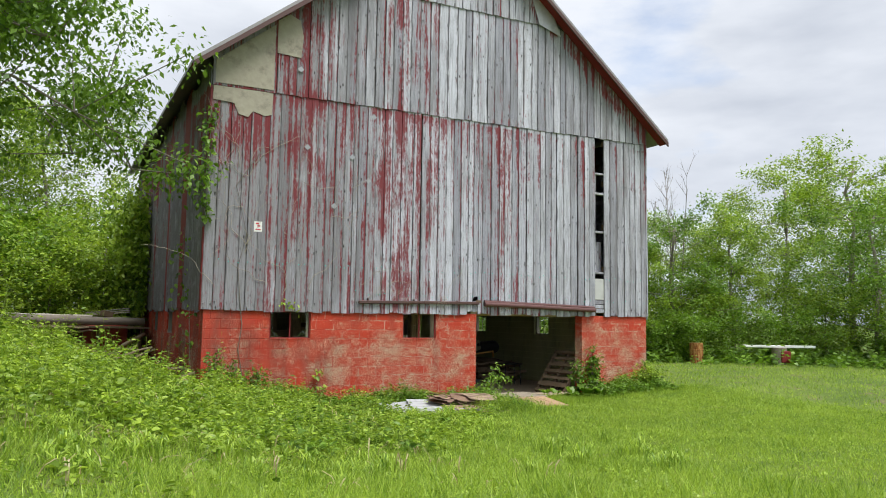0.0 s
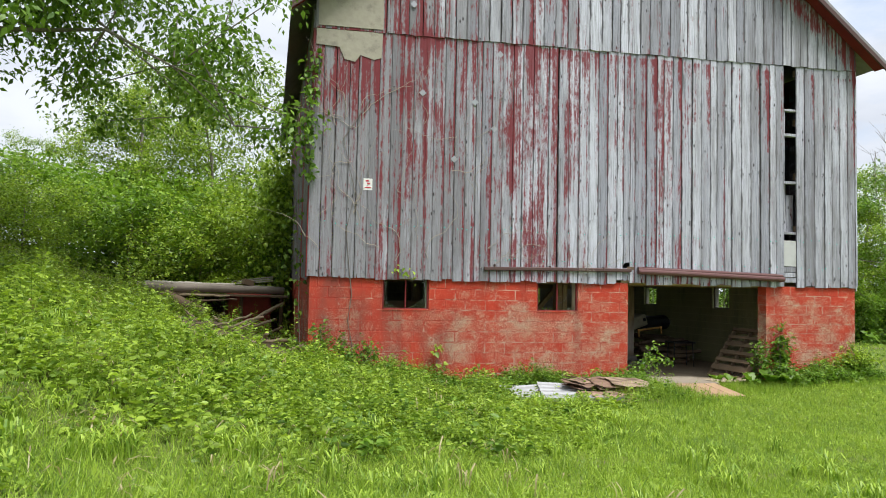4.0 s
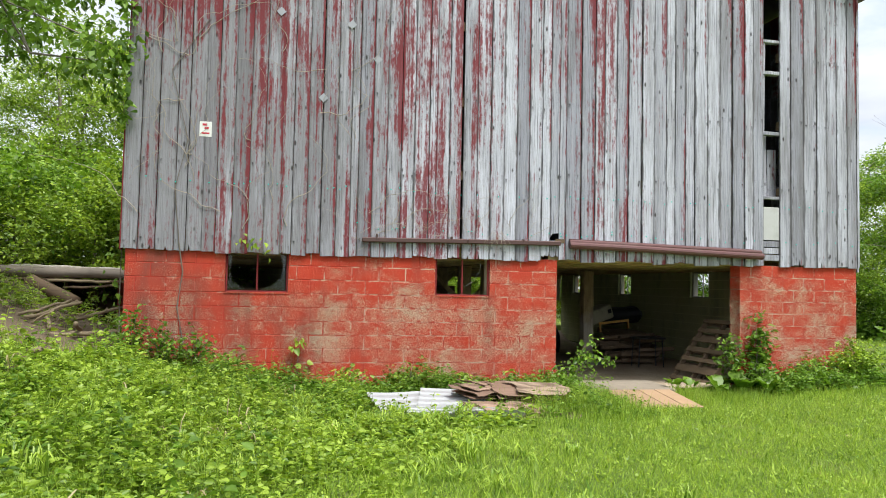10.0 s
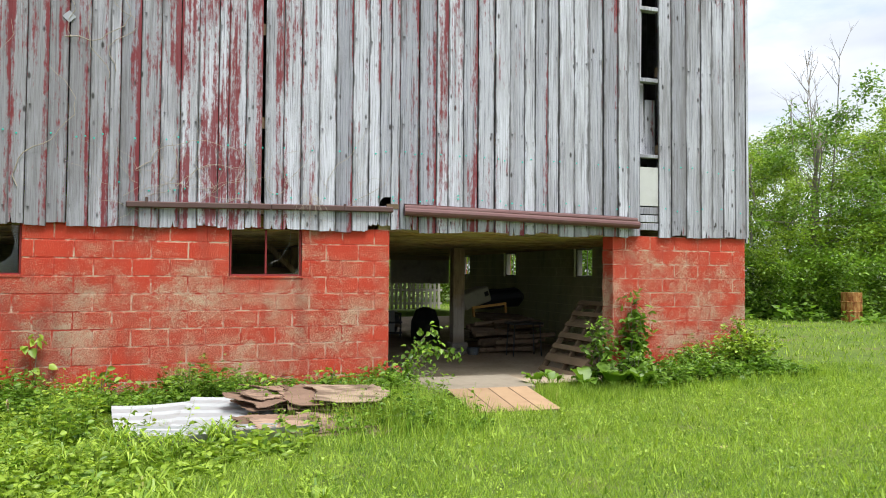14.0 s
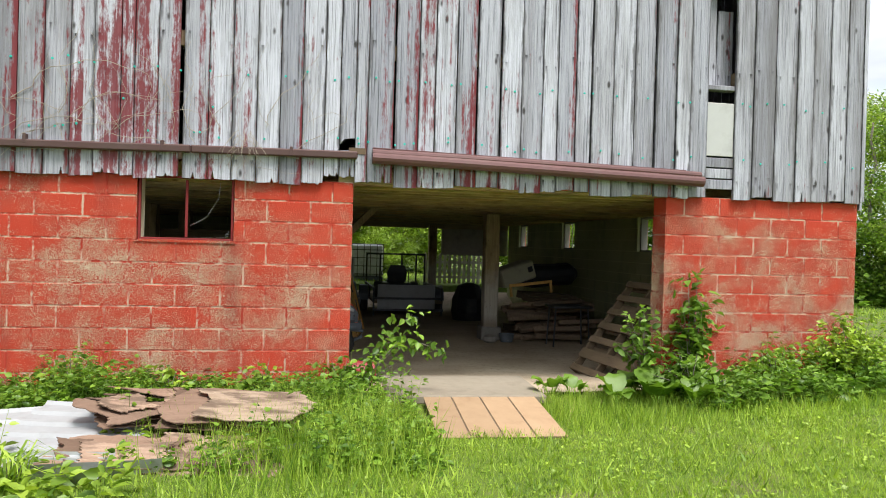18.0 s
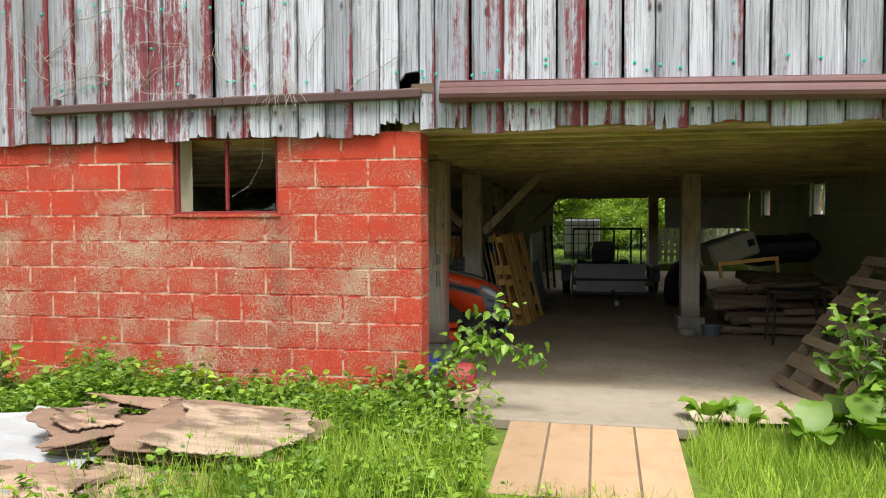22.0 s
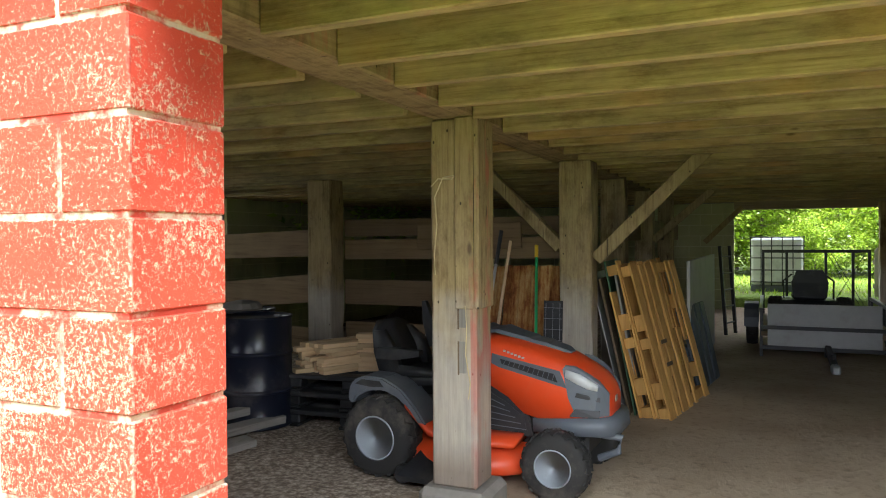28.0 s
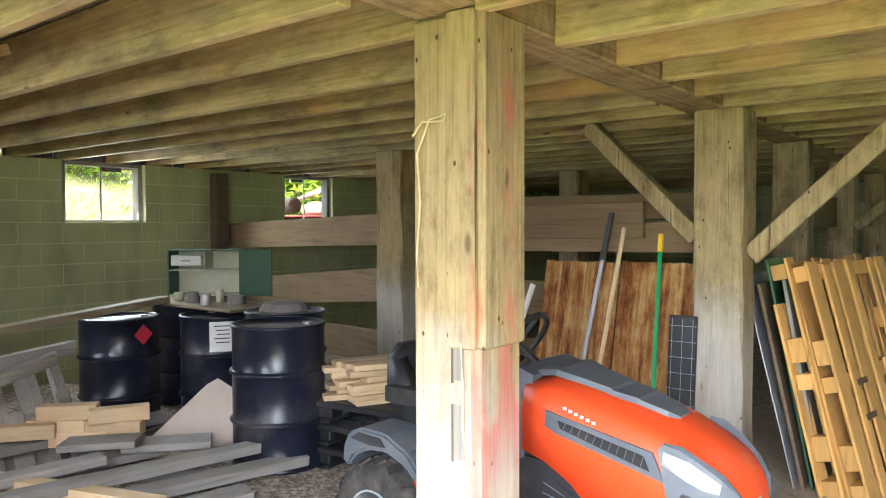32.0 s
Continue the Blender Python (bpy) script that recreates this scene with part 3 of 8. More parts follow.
M_RIM = shell("silver_rim", (0.36, 0.40, 0.45), 0.6, 0.0, 0.15, (0.2, 0.18, 0.16), 0.5)
M_LENS = shell("headlight_lens", (0.50, 0.52, 0.53), 0.12, 0.0, 0.08)
M_GREENP = shell("dark_green_paint", (0.022, 0.085, 0.035), 0.5, 0.0, 0.2)
M_GREENB = shell("bright_green_handle", (0.01, 0.30, 0.09), 0.4)
M_YELLOW = shell("yellow_grip", (0.78, 0.50, 0.03), 0.45)
M_BLUE = shell("blue_plastic", (0.03, 0.05, 0.25), 0.45)
M_REDP = shell("red_plastic", (0.30, 0.03, 0.03), 0.5)
M_PAPER = shell("paper", (0.75, 0.74, 0.71), 0.8, 0.0, 0.05, (0.4, 0.36, 0.3), 0.2)
M_REDLABEL = shell("red_label", (0.55, 0.03, 0.06), 0.5)
M_CARD = material("tan_plywood", lambda t: sheet_recipe(t, (0.27, 0.195, 0.13), (0.42, 0.32, 0.235)), 0.85)
M_PINKPLY = material("peeled_plywood", lambda t: sheet_recipe(t, (0.25, 0.155, 0.108), (0.44, 0.31, 0.225)), 0.85)
M_PATCH = shell("weathered_sheet_patch", (0.36, 0.33, 0.265), 0.9, 0.0, 0.25, (0.13, 0.12, 0.11), 0.8)
M_FIBRE = shell("pale_fibreboard", (0.62, 0.51, 0.43), 0.85, 0.0, 0.12, (0.3, 0.22, 0.17), 0.35)
M_STONE = shell("rough_stone", (0.22, 0.20, 0.18), 0.9, 0.0, 0.35)
M_PLASTER = shell("old_board_patch", (0.36, 0.335, 0.29), 0.9, 0.0, 0.3, (0.12, 0.11, 0.10), 0.6)
M_SLATE = shell("slate_plastic", (0.045, 0.06, 0.08), 0.45, 0.0, 0.15, (0.2, 0.19, 0.17), 0.3)
M_WIRE = shell("dark_wire_mesh", (0.035, 0.035, 0.04), 0.5, 0.4)
M_ROPE = shell("baling_twine", (0.55, 0.45, 0.26), 0.9)
M_VINEWOOD = shell("dry_vine", (0.37, 0.32, 0.255), 0.9)
M_TANK = shell("white_tank", (0.82, 0.83, 0.83), 0.5, 0.0, 0.05)
M_BARK = plain_wood("bark", "z", (0.30, 0.26, 0.215), (0.10, 0.085, 0.07))
M_LEAF = leaf_material("leaf", (0.04, 0.105, 0.011), (0.27, 0.44, 0.055), (0.95, 1.0, 0.5))
M_LEAFY = leaf_material("leaf_bright", (0.065, 0.155, 0.010), (0.46, 0.62, 0.075), (1.0, 1.0, 0.5))
M_LEAFMID = leaf_material("leaf_fresh", (0.045, 0.12, 0.011), (0.31, 0.49, 0.055), (0.95, 1.0, 0.5))
M_GRASS = leaf_material("grass_blades", (0.09, 0.21, 0.016), (0.53, 0.69, 0.095), (1.0, 1.0, 0.5), (0.60, 0.50, 0.26))
M_STRAW = leaf_material("straw", (0.30, 0.25, 0.13), (0.62, 0.54, 0.32), (1.0, 0.9, 0.6))
M_GLASS = glass_material("old_glass")

# ---- mesh helpers ----
def link_mesh(name, bm, mat, parent=None, label="", smooth=False):
    me = bpy.data.meshes.new(name)
    bm.to_mesh(me)
    bm.free()
    me.materials.append(mat)
    if smooth:
        for p in me.polygons:
            p.use_smooth = True
    ob = new(name, me)
    if parent is not None:
        ob.parent = parent
    return tagged(ob, label)


def part(name, bm, mat, parent, label="", smooth=False):
    return link_mesh(name, bm, mat, parent, label, smooth)


def thing(name, label, category, m=None, group="", kind=""):
    ob = new(name)
    ob.empty_display_size = 0.1
    if m is not None:
        ob.matrix_basis = m
    return tagged(ob, label, category, group, kind)


def box(bm, x0, x1, y0, y1, z0, z1, m=None, bevel=0.0):
    r = bmesh.ops.create_cube(bm, size=1.0, matrix=Matrix.Translation(((x0 + x1) / 2, (y0 + y1) / 2, (z0 + z1) / 2)) @ Matrix.Diagonal((x1 - x0, y1 - y0, z1 - z0, 1)))
    vs = r["verts"]
    if bevel:
        es = list({e for v in vs for e in v.link_edges})
        out = bmesh.ops.bevel(bm, geom=es, offset=bevel, segments=1, affect="EDGES", profile=0.5)
        vs = list({v for f in out["faces"] for v in f.verts} | {v for v in vs if v.is_valid})
    if m is not None:
        bmesh.ops.transform(bm, matrix=m, verts=[v for v in vs if v.is_valid])
    return vs


def box_bm(x0, x1, y0, y1, z0, z1, m=None, bevel=0.0):
    bm = bmesh.new()
    box(bm, x0, x1, y0, y1, z0, z1, None, bevel)
    if m is not None:
        bmesh.ops.transform(bm, matrix=m, verts=bm.verts)
    return bm


def rod(bm, p, q, r, r2=None, sides=8):
    p, q = Vector(p), Vector(q)
    d = q - p
    m = Matrix.Translation((p + q) / 2) @ d.to_track_quat("Z", "Y").to_matrix().to_4x4()
    return bmesh.ops.create_cone(bm, cap_ends=True, segments=sides, radius1=r, radius2=r if r2 is None else r2, depth=d.length, matrix=m)["verts"]


def rod_bm(p, q, r, r2=None, sides=8):
    bm = bmesh.new()
    rod(bm, p, q, r, r2, sides)
    return bm


def beam_bm(p, q, w, h, bevel=0.006, twist=0.0):
    """A timber of width w and height h from p to q."""
    p, q = Vector(p), Vector(q)
    d = q - p
    side = d.cross(Vector((0, 0, 1)))
    side = side.normalized() if side.length > 1e-4 else Vector((1, 0, 0))
    up = side.cross(d).normalized()
    m = Matrix((side, d.normalized(), up)).transposed().to_4x4()
    m.translation = (p + q) / 2
    return box_bm(-w / 2, w / 2, -d.length / 2, d.length / 2, -h / 2, h / 2, m @ pose(0, 0, 0, 0, twist, 0), bevel)


def plate(outline, y0, y1):
    """A flat piece: its outline in x and z, from y0 (front) to y1."""
    bm = bmesh.new()
    f = bm.faces.new([bm.verts.new((x, y0, z)) for x, z in outline])
    r = bmesh.ops.extrude_face_region(bm, geom=[f])
    bmesh.ops.translate(bm, vec=(0, y1 - y0, 0), verts=[v for v in r["geom"] if isinstance(v, bmesh.types.BMVert)])
    bmesh.ops.recalc_face_normals(bm, faces=bm.faces)
    return bm


def lathe(profile, sides=24, axis="z"):
    """A turned body from (radius, height) pairs."""
    bm = bmesh.new()
    rings = []
    for r, h in profile:
        ring = []
        for k in range(sides):
            a = 2 * math.pi * k / sides
            c, s = r * math.cos(a), r * math.sin(a)
            ring.append(bm.verts.new({"z": (c, s, h), "y": (c, h, s), "x": (h, c, s)}[axis]))
        rings.append(ring)
    for a, b in zip(rings, rings[1:]):
        for k in range(sides):
            bm.faces.new((a[k], a[(k + 1) % sides], b[(k + 1) % sides], b[k]))
    bm.faces.new(rings[0])
    bm.faces.new(rings[-1])
    bmesh.ops.recalc_face_normals(bm, faces=bm.faces)
    return bm


def tube(points, r, sides=6, taper=1.0):
    bm = bmesh.new()
    rings = []
    pts = [Vector(p) for p in points]
    for i, p in enumerate(pts):
        d = (pts[min(i + 1, len(pts) - 1)] - pts[max(i - 1, 0)]).normalized()
        q = d.to_track_quat("Z", "Y")
        rr = r * (1 + (taper - 1) * i / (len(pts) - 1))
        rings.append([bm.verts.new(p + q @ Vector((rr * math.cos(2 * math.pi * k / sides), rr * math.sin(2 * math.pi * k / sides), 0))) for k in range(sides)])
    for a, b in zip(rings, rings[1:]):
        for k in range(sides):
            bm.faces.new((a[k], a[(k + 1) % sides], b[(k + 1) % sides], b[k]))
    bm.faces.new(rings[0][::-1])
    bm.faces.new(rings[-1])
    return bm


def raw_mesh(name, verts, faces, mat, smooth=False):
    me = bpy.data.meshes.new(name)
    me.from_pydata(verts, [], faces)
    me.materials.append(mat)
    if smooth:
        for p in me.polygons:
            p.use_smooth = True
    return me


rng = random.Random(11)
LEFT, RIGHT, BACK, TOP = -6.45, 5.52, 13.8, 2.032
COURSE, BLOCK = 0.2032, 0.4064
DOOR = (0.0, 3.24)
WIN_A, WIN_B = (-5.07, -4.19), (-1.97, -1.12)


# ---- ground ----
def smooth(a, b, v):
    u = np.clip((v - a) / (b - a), 0, 1)
    return u * u * (3 - 2 * u)


def ground_height(x, y):
    x, y = np.asarray(x, float), np.asarray(y, float)
    h = 0.42 * smooth(-5.5, -12.5, y) * smooth(3, -4, x)
    h = h + 0.28 * np.clip(-6.2 - x, 0, 10) * smooth(-16, -3, y) * smooth(45, 20, y)
    h = h + 0.42 * smooth(-3.8, -6.4, x) * smooth(-9, -1, y)
    h = h + 0.12 * smooth(2.4, 5.0, x) * smooth(-6, 0, y) * smooth(14, 6, y)
    h = h + 0.05 * np.sin(x * 0.9 + 0.6) * np.cos(y * 0.7) * smooth(0, 3, np.abs(y) + np.abs(x) * 0.3) * smooth(0.0, 2.5, -y)
    h = h + 0.28 * smooth(12.5, 14.0, y) * smooth(-8, -6, x) * smooth(12, 6, x)
    h = h - 0.09 * np.exp(-((x - 1.5) / 1.7) ** 2 - ((y + 1.3) / 1.2) ** 2)
    h = h - 0.6 * smooth(-9.7, -8.7, x) * smooth(-6.0, -6.7, x) * smooth(3.8, 5.4, y) * smooth(10.8, 9.2, y)
    return h - 0.02


def grid_lines(near, far, fixed):
    fine = np.arange(near[0], near[1], 0.3)
    a, b = [near[0]], [near[1]]
    while a[-1] > far[0]:
        a.append(a[-1] - 0.3 - 0.14 * (near[0] - a[-1]))
    while b[-1] < far[1]:
        b.append(b[-1] + 0.3 + 0.14 * (b[-1] - near[1]))
    return np.unique(np.round(np.r_[a, fine, b, fixed], 3))


gx = grid_lines((-14, 9), (-700, 700), [LEFT + 0.04, LEFT + 0.16, RIGHT - 0.04, RIGHT - 0.16, -0.3, 3.5])
gy = grid_lines((-18, 3), (-400, 900), [0.05, 0.16, BACK - 0.04, BACK - 0.16])
GX, GY = np.meshgrid(gx, gy)
GZ = ground_height(GX, GY)
inside = (GX > LEFT + 0.1) & (GX < RIGHT - 0.1) & (GY > 0.1) & (GY < BACK - 0.1)
GZ = np.where(inside, -0.3, GZ)
nx = len(gx)
faces = [(j * nx + i, j * nx + i + 1, (j + 1) * nx + i + 1, (j + 1) * nx + i) for j in range(len(gy) - 1) for i in range(nx - 1)]
ground = new("ground", raw_mesh("ground", np.c_[GX.ravel(), GY.ravel(), GZ.ravel()].tolist(), faces, M_GROUND, True))
tagged(ground, "mown bright green lawn rising to a weedy bank", "ground", kind="structure")

def floor_height(x, y):
    return -0.14 * smooth(0.2, 2.4, y) - 0.11 * smooth(6.0, 9.5, y) + 0.36 * smooth(12.6, 14.0, y) + 0.012 * np.sin(x * 2.1 + 1) * np.cos(y * 1.7) + 0.03 * smooth(-0.8, -2.5, x) * np.sin(x * 5.3) * np.sin(y * 4.7)


fx, fy = np.linspace(LEFT + 0.12, RIGHT - 0.12, 70), np.linspace(-0.04, BACK + 0.5, 90)
FX, FY = np.meshgrid(fx, fy)
floor = new("floor", raw_mesh("floor", np.c_[FX.ravel(), FY.ravel(), floor_height(FX, FY).ravel()].tolist(), [(j * 70 + i, j * 70 + i + 1, j * 70 + i + 71, j * 70 + i + 70) for j in range(89) for i in range(69)], M_FLOOR, True))
tagged(floor, "dusty brown concrete and dirt floor inside barn", "floor", kind="structure")

# ---- block walls ----
block_cache = {}


def block_mesh(w, d=0.28, h=COURSE - 0.012):
    key = round(w, 3), d
    if key not in block_cache:
        bm = box_bm(-w / 2, w / 2, 0, d, -h / 2, h / 2, None, 0.004)
        me = bpy.data.meshes.new("block")
        bm.to_mesh(me)
        bm.free()
        me.materials.append(M_BLOCK)
        block_cache[key] = me
    return block_cache[key]


def course_pieces(a, b, shift, holes):
    """The blocks of one course from a to b, cut at the holes."""
    cuts = [a]
    k = math.ceil((a - shift) / BLOCK)
    while shift + k * BLOCK < b:
        cuts.append(shift + k * BLOCK)
        k += 1
    cuts.append(b)
    for p, q in holes:
        cuts += [p, q]
    cuts = sorted(set(round(c, 4) for c in cuts if a <= c <= b))
    out = []
    for p, q in zip(cuts, cuts[1:]):
        mid = (p + q) / 2
        if any(u < mid < v for u, v in holes):
            continue
        if q - p < 0.09 and out and abs(out[-1][1] - p) < 1e-6:
            out[-1] = (out[-1][0], q)
        else:
            out.append((p, q))
    return out


def front_wall(a, b, holes, rows):
    return [(p, q, TOP - (r + 0.5) * COURSE) for r in range(rows) for p, q in course_pieces(a, b, (r % 2 + 1) * BLOCK / 2, holes if r < 3 else [])]


def joined_wall(name, a, b, holes, rows, m, label):
    """A far wall of blocks in one mesh: from a to b along its own x, its outer face at y = 0."""
    tv, tf = None, None
    bm = box_bm(-0.5, 0.5, 0, 0.2, -0.5, 0.5, None, 0.0)
    tv = np.array([v.co[:] for v in bm.verts])
    tf = [[v.index for v in f.verts] for f in bm.faces]
    bm.free()
    verts, fs = [], []
    for r in range(rows):
        for p, q in course_pieces(a, b, (r % 2 + 1) * BLOCK / 2, holes if r < 3 else []):
            o = len(verts) * 8
            verts.append(tv * (q - p - 0.012, 1, COURSE - 0.012) + ((p + q) / 2, 0, TOP - (r + 0.5) * COURSE))
            fs += [[o + i for i in f] for f in tf]
    ob = new(name, raw_mesh(name, np.concatenate(verts).tolist(), fs, M_BLOCKS))
    ob.matrix_basis = m
    tagged(ob, label, "wall", kind="structure")
    bm = bmesh.new()
    spans = course_pieces(a, b, 1e6, holes)
    for p, q in spans:
        box(bm, p + 0.004, q - 0.004, 0.006, 0.194, TOP - 3 * COURSE, TOP - 0.004)
    box(bm, a + 0.004, b - 0.004, 0.006, 0.194, TOP - rows * COURSE, TOP - 3 * COURSE)
    return tagged(part("mortar", bm, M_MORTAR, ob), kind="stuff")


joined_wall("wall_left", 0.29, BACK - 0.205, [(4.07, 4.92), (6.8, 7.62)], 11, Matrix.Translation((LEFT + 0.2, 0, 0)) @ pose(0, 0, 0, 0, 0, 90), "concrete block side wall, grey inside and red outside")
joined_wall("wall_right", 0.29, BACK - 0.205, [(4.28, 5.05), (8.2, 9.0), (11.7, 12.5)], 11, Matrix.Translation((RIGHT, 0, 0)) @ pose(0, 0, 0, 0, 0, 90), "concrete block side wall, grey inside and red outside")
joined_wall("wall_back", LEFT + 0.0, 0.6, [], 11, pose(0, BACK - 0.2, 0), "grey concrete block back wall")

# ---- upper barn: front boards ----
MID, EAVE, RIDGE = -0.465, 7.37, 12.11
SLOPE = (RIDGE - EAVE) / (RIGHT - MID)


def roof_line(x):
    return EAVE + (RIGHT - MID - abs(x - MID)) * SLOPE


def seam(x):
    return 6.68 + (x - LEFT) * 0.02


def seam_two(x):
    return 9.58 + (x + 1.5) * 0.03


upper = thing("wall_front_boards", "weathered silver-grey barn boards with red paint remnants", "wall", kind="structure")
SLOT = (3.66, 3.98)
EDGES = (-3.196, -2.985, -2.766, -2.55, -2.347, -2.12, -2.006, -1.801, -1.61, -1.354, -1.141, -0.92, -0.708, -0.5, -0.293, -0.147, 0.0, 0.115)
g = random.Random(31)


def board_end(x, w, low):
    """The lower end of a board: cut square, then frayed along the grain, with splits, or rotted into spikes."""
    rot = 0.055 if -0.52 < x < 0.0 else (0.012 if -0.1 < x < 3.6 else 0.006)
    slant, n, z, pts = g.uniform(-0.012, 0.012), 14, 0.0, []
    for k in range(n + 1):
        if g.random() < 0.45:
            z = g.uniform(-0.3, 1.0) * rot * (0.35 if g.random() < 0.6 else 1.0)
        pts.append((x + w * k / n, low + slant * (k / n - 0.5) + z + g.uniform(-0.0025, 0.0025)))
    if g.random() < 0.3:
        k = g.randrange(3, n - 3)
        pts[k] = (pts[k][0], pts[k][1] + g.uniform(0.03, 0.12))
    return pts


x = LEFT - 0.05
while x < RIGHT:
    w = rng.choice((0.15, 0.19, 0.2, 0.21, 0.22, 0.24, 0.18))
    if x < SLOT[0] < x + w + 0.08:
        w = SLOT[0] - x
    if SLOT[0] - 0.001 <= x < SLOT[1]:
        x = SLOT[1]
        continue
    w = min(w, RIGHT + 0.03 - x)
    ahead = [e for e in EDGES if e > x + 0.06]
    if ahead and x + w > EDGES[0] - 0.09:
        w = ahead[0] - x - 0.009
    low = 2.0 + rng.uniform(-0.022, 0.022) + (0.015 if -0.25 < x < 3.6 else 0.0) + (0.03 if x > 3.5 else 0)
    if -0.3 < x < -0.02:
        low += 0.08
    bottom = board_end(x, w, low)
    holed = -0.16 < x < -0.13
    if holed:
        part("board", plate(bottom + [(x + w, 2.335), (x, 2.33)], -0.045, -0.016), M_SILVER, upper, "short rotted board end")
        bottom = [(x, 2.385), (x + 0.04, 2.44), (x + w * 0.7, 2.448), (x + w, 2.45)]
    lean = rng.uniform(-0.004, 0.004)
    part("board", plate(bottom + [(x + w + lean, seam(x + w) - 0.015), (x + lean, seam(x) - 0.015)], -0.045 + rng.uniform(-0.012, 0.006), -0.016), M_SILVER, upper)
    x += w + (0.009 if EDGES[0] - 0.2 < x < 0.1 else rng.choice((0.005, 0.007, 0.010, 0.014)) if x < -3.4 else rng.choice((0.008, 0.011, 0.014, 0.018, 0.022)))
    x += 0.03 if abs(x + 1.61) < 0.02 else 0.0
for level in (0, 1):
    x = LEFT - 0.02
    while x < RIGHT:
        w = rng.choice((0.17, 0.2, 0.21, 0.22, 0.24, 0.26))
        w = min(w, RIGHT - x)
        lo, hi = (seam, seam_two) if level == 0 else (seam_two, lambda v: 99)
        top = [min(roof_line(x + w) - 0.02, hi(x + w) - 0.012), min(roof_line(x) - 0.02, hi(x) - 0.012)]
        bot = [lo(x) + rng.uniform(-0.03, 0.0), lo(x + w / 2) + rng.uniform(-0.03, 0.0), lo(x + w) + rng.uniform(-0.03, 0.0)]
        if top[0] > bot[2] + 0.05 and top[1] > bot[0] + 0.05:
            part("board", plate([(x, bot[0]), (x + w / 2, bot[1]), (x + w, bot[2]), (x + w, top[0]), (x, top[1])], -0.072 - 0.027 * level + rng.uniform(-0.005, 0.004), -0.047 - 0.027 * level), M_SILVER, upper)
        x += w + rng.choice((0.008, 0.01, 0.013, 0.016, 0.02))

# rails and studs behind the boards
bm = bmesh.new()
for z in (2.25, 3.3, 4.45, 5.65, 6.75, 8.2, 9.6, 10.8):
    half = min(RIGHT - MID, (RIDGE - z - 0.2) / SLOPE) if z > EAVE else RIGHT - MID
    if z < 7:
        box(bm, MID - half + 0.05, SLOT[0] - 0.02, -0.012, 0.09, z - 0.07, z + 0.07)
        box(bm, SLOT[1] + 0.02, MID + half - 0.05, -0.012, 0.09, z - 0.07, z + 0.07)
    else:
        box(bm, MID - half + 0.1, MID + half - 0.1, -0.04, 0.06, z - 0.07, z + 0.07)
tagged(part("nailing_rail", bm, M_OLDWOOD, upper), kind="stuff")

# the open slot: ledges across, one loose board inside, white panel and short boards below
for z, h in ((3.19, 0.05), (4.3, 0.06), (5.35, 0.06), (5.9, 0.05)):
    part("ledge", box_bm(SLOT[0] - 0.02, SLOT[1] + 0.02, -0.03, 0.08, z - h / 2, z + h / 2, None, 0.006), M_SILVER, upper)
part("loose_board", plate([(SLOT[0] - 0.02, 4.35), (SLOT[0] + 0.05, 4.32), (SLOT[0] + 0.07, 5.9), (SLOT[0] + 0.01, 5.95)], 0.0, 0.03), M_SILVER, upper)
part("inner_board", plate([(SLOT[0] + 0.02, 3.2), (SLOT[0] + 0.17, 3.2), (SLOT[0] + 0.16, 4.3), (SLOT[0] + 0.02, 4.3)], 0.11, 0.135), M_SILVER, upper)
part("inner_board", plate([(SLOT[0] + 0.18, 3.2), (SLOT[1] + 0.05, 3.2), (SLOT[1] + 0.05, 4.05), (SLOT[0] + 0.2, 4.05)], 0.13, 0.155), M_SILVER, upper)
part("white_panel", box_bm(SLOT[0] + 0.005, SLOT[1] - 0.005, -0.028, -0.01, 2.47, 3.03, None, 0.003), M_PANEL, upper, "plain white rectangular sheet")
for z in (2.12, 2.235, 2.35):
    part("short_board", box_bm(SLOT[0] + 0.002, SLOT[1] - 0.004, -0.034, -0.008, z, z + 0.1, None, 0.004), M_SILVER, upper)
# patches at the gable corner and a torn sheet near the ridge
part("patch", plate([(-6.42, 6.72), (-5.2, 6.74), (-5.2, 8.2), (-6.3, 7.3), (-6.42, 7.2)], -0.087, -0.0775), M_PATCH, upper, "bare pale sheet patch, stained")
part("patch", plate([(-6.45, 6.36), (-6.02, 6.34), (-5.92, 6.12), (-5.72, 6.08), (-5.62, 6.22), (-5.36, 6.15), (-5.22, 6.2), (-5.2, 6.68), (-6.45, 6.66)], -0.066, -0.0575), M_PATCH, upper, "torn pale sheet patch")
part("patch", plate([(-5.15, 7.58), (-4.62, 7.56), (-4.58, 8.05), (-4.66, 8.4), (-4.9, 8.5), (-5.15, 8.3)], -0.089, -0.0795), M_PATCH, upper, "pale square patch")
part("torn_sheet", plate([(1.5, 10.35), (1.75, 9.65), (2.45, 9.45), (2.2, 10.0), (1.7, 10.5)], -0.14, -0.132), M_TIN, upper, "bent loose metal sheet")
part("red_corner", box_bm(LEFT - 0.07, LEFT - 0.051, -0.03, 0.12, 2.0, 3.7), M_REDWOOD, upper, "red corner board")

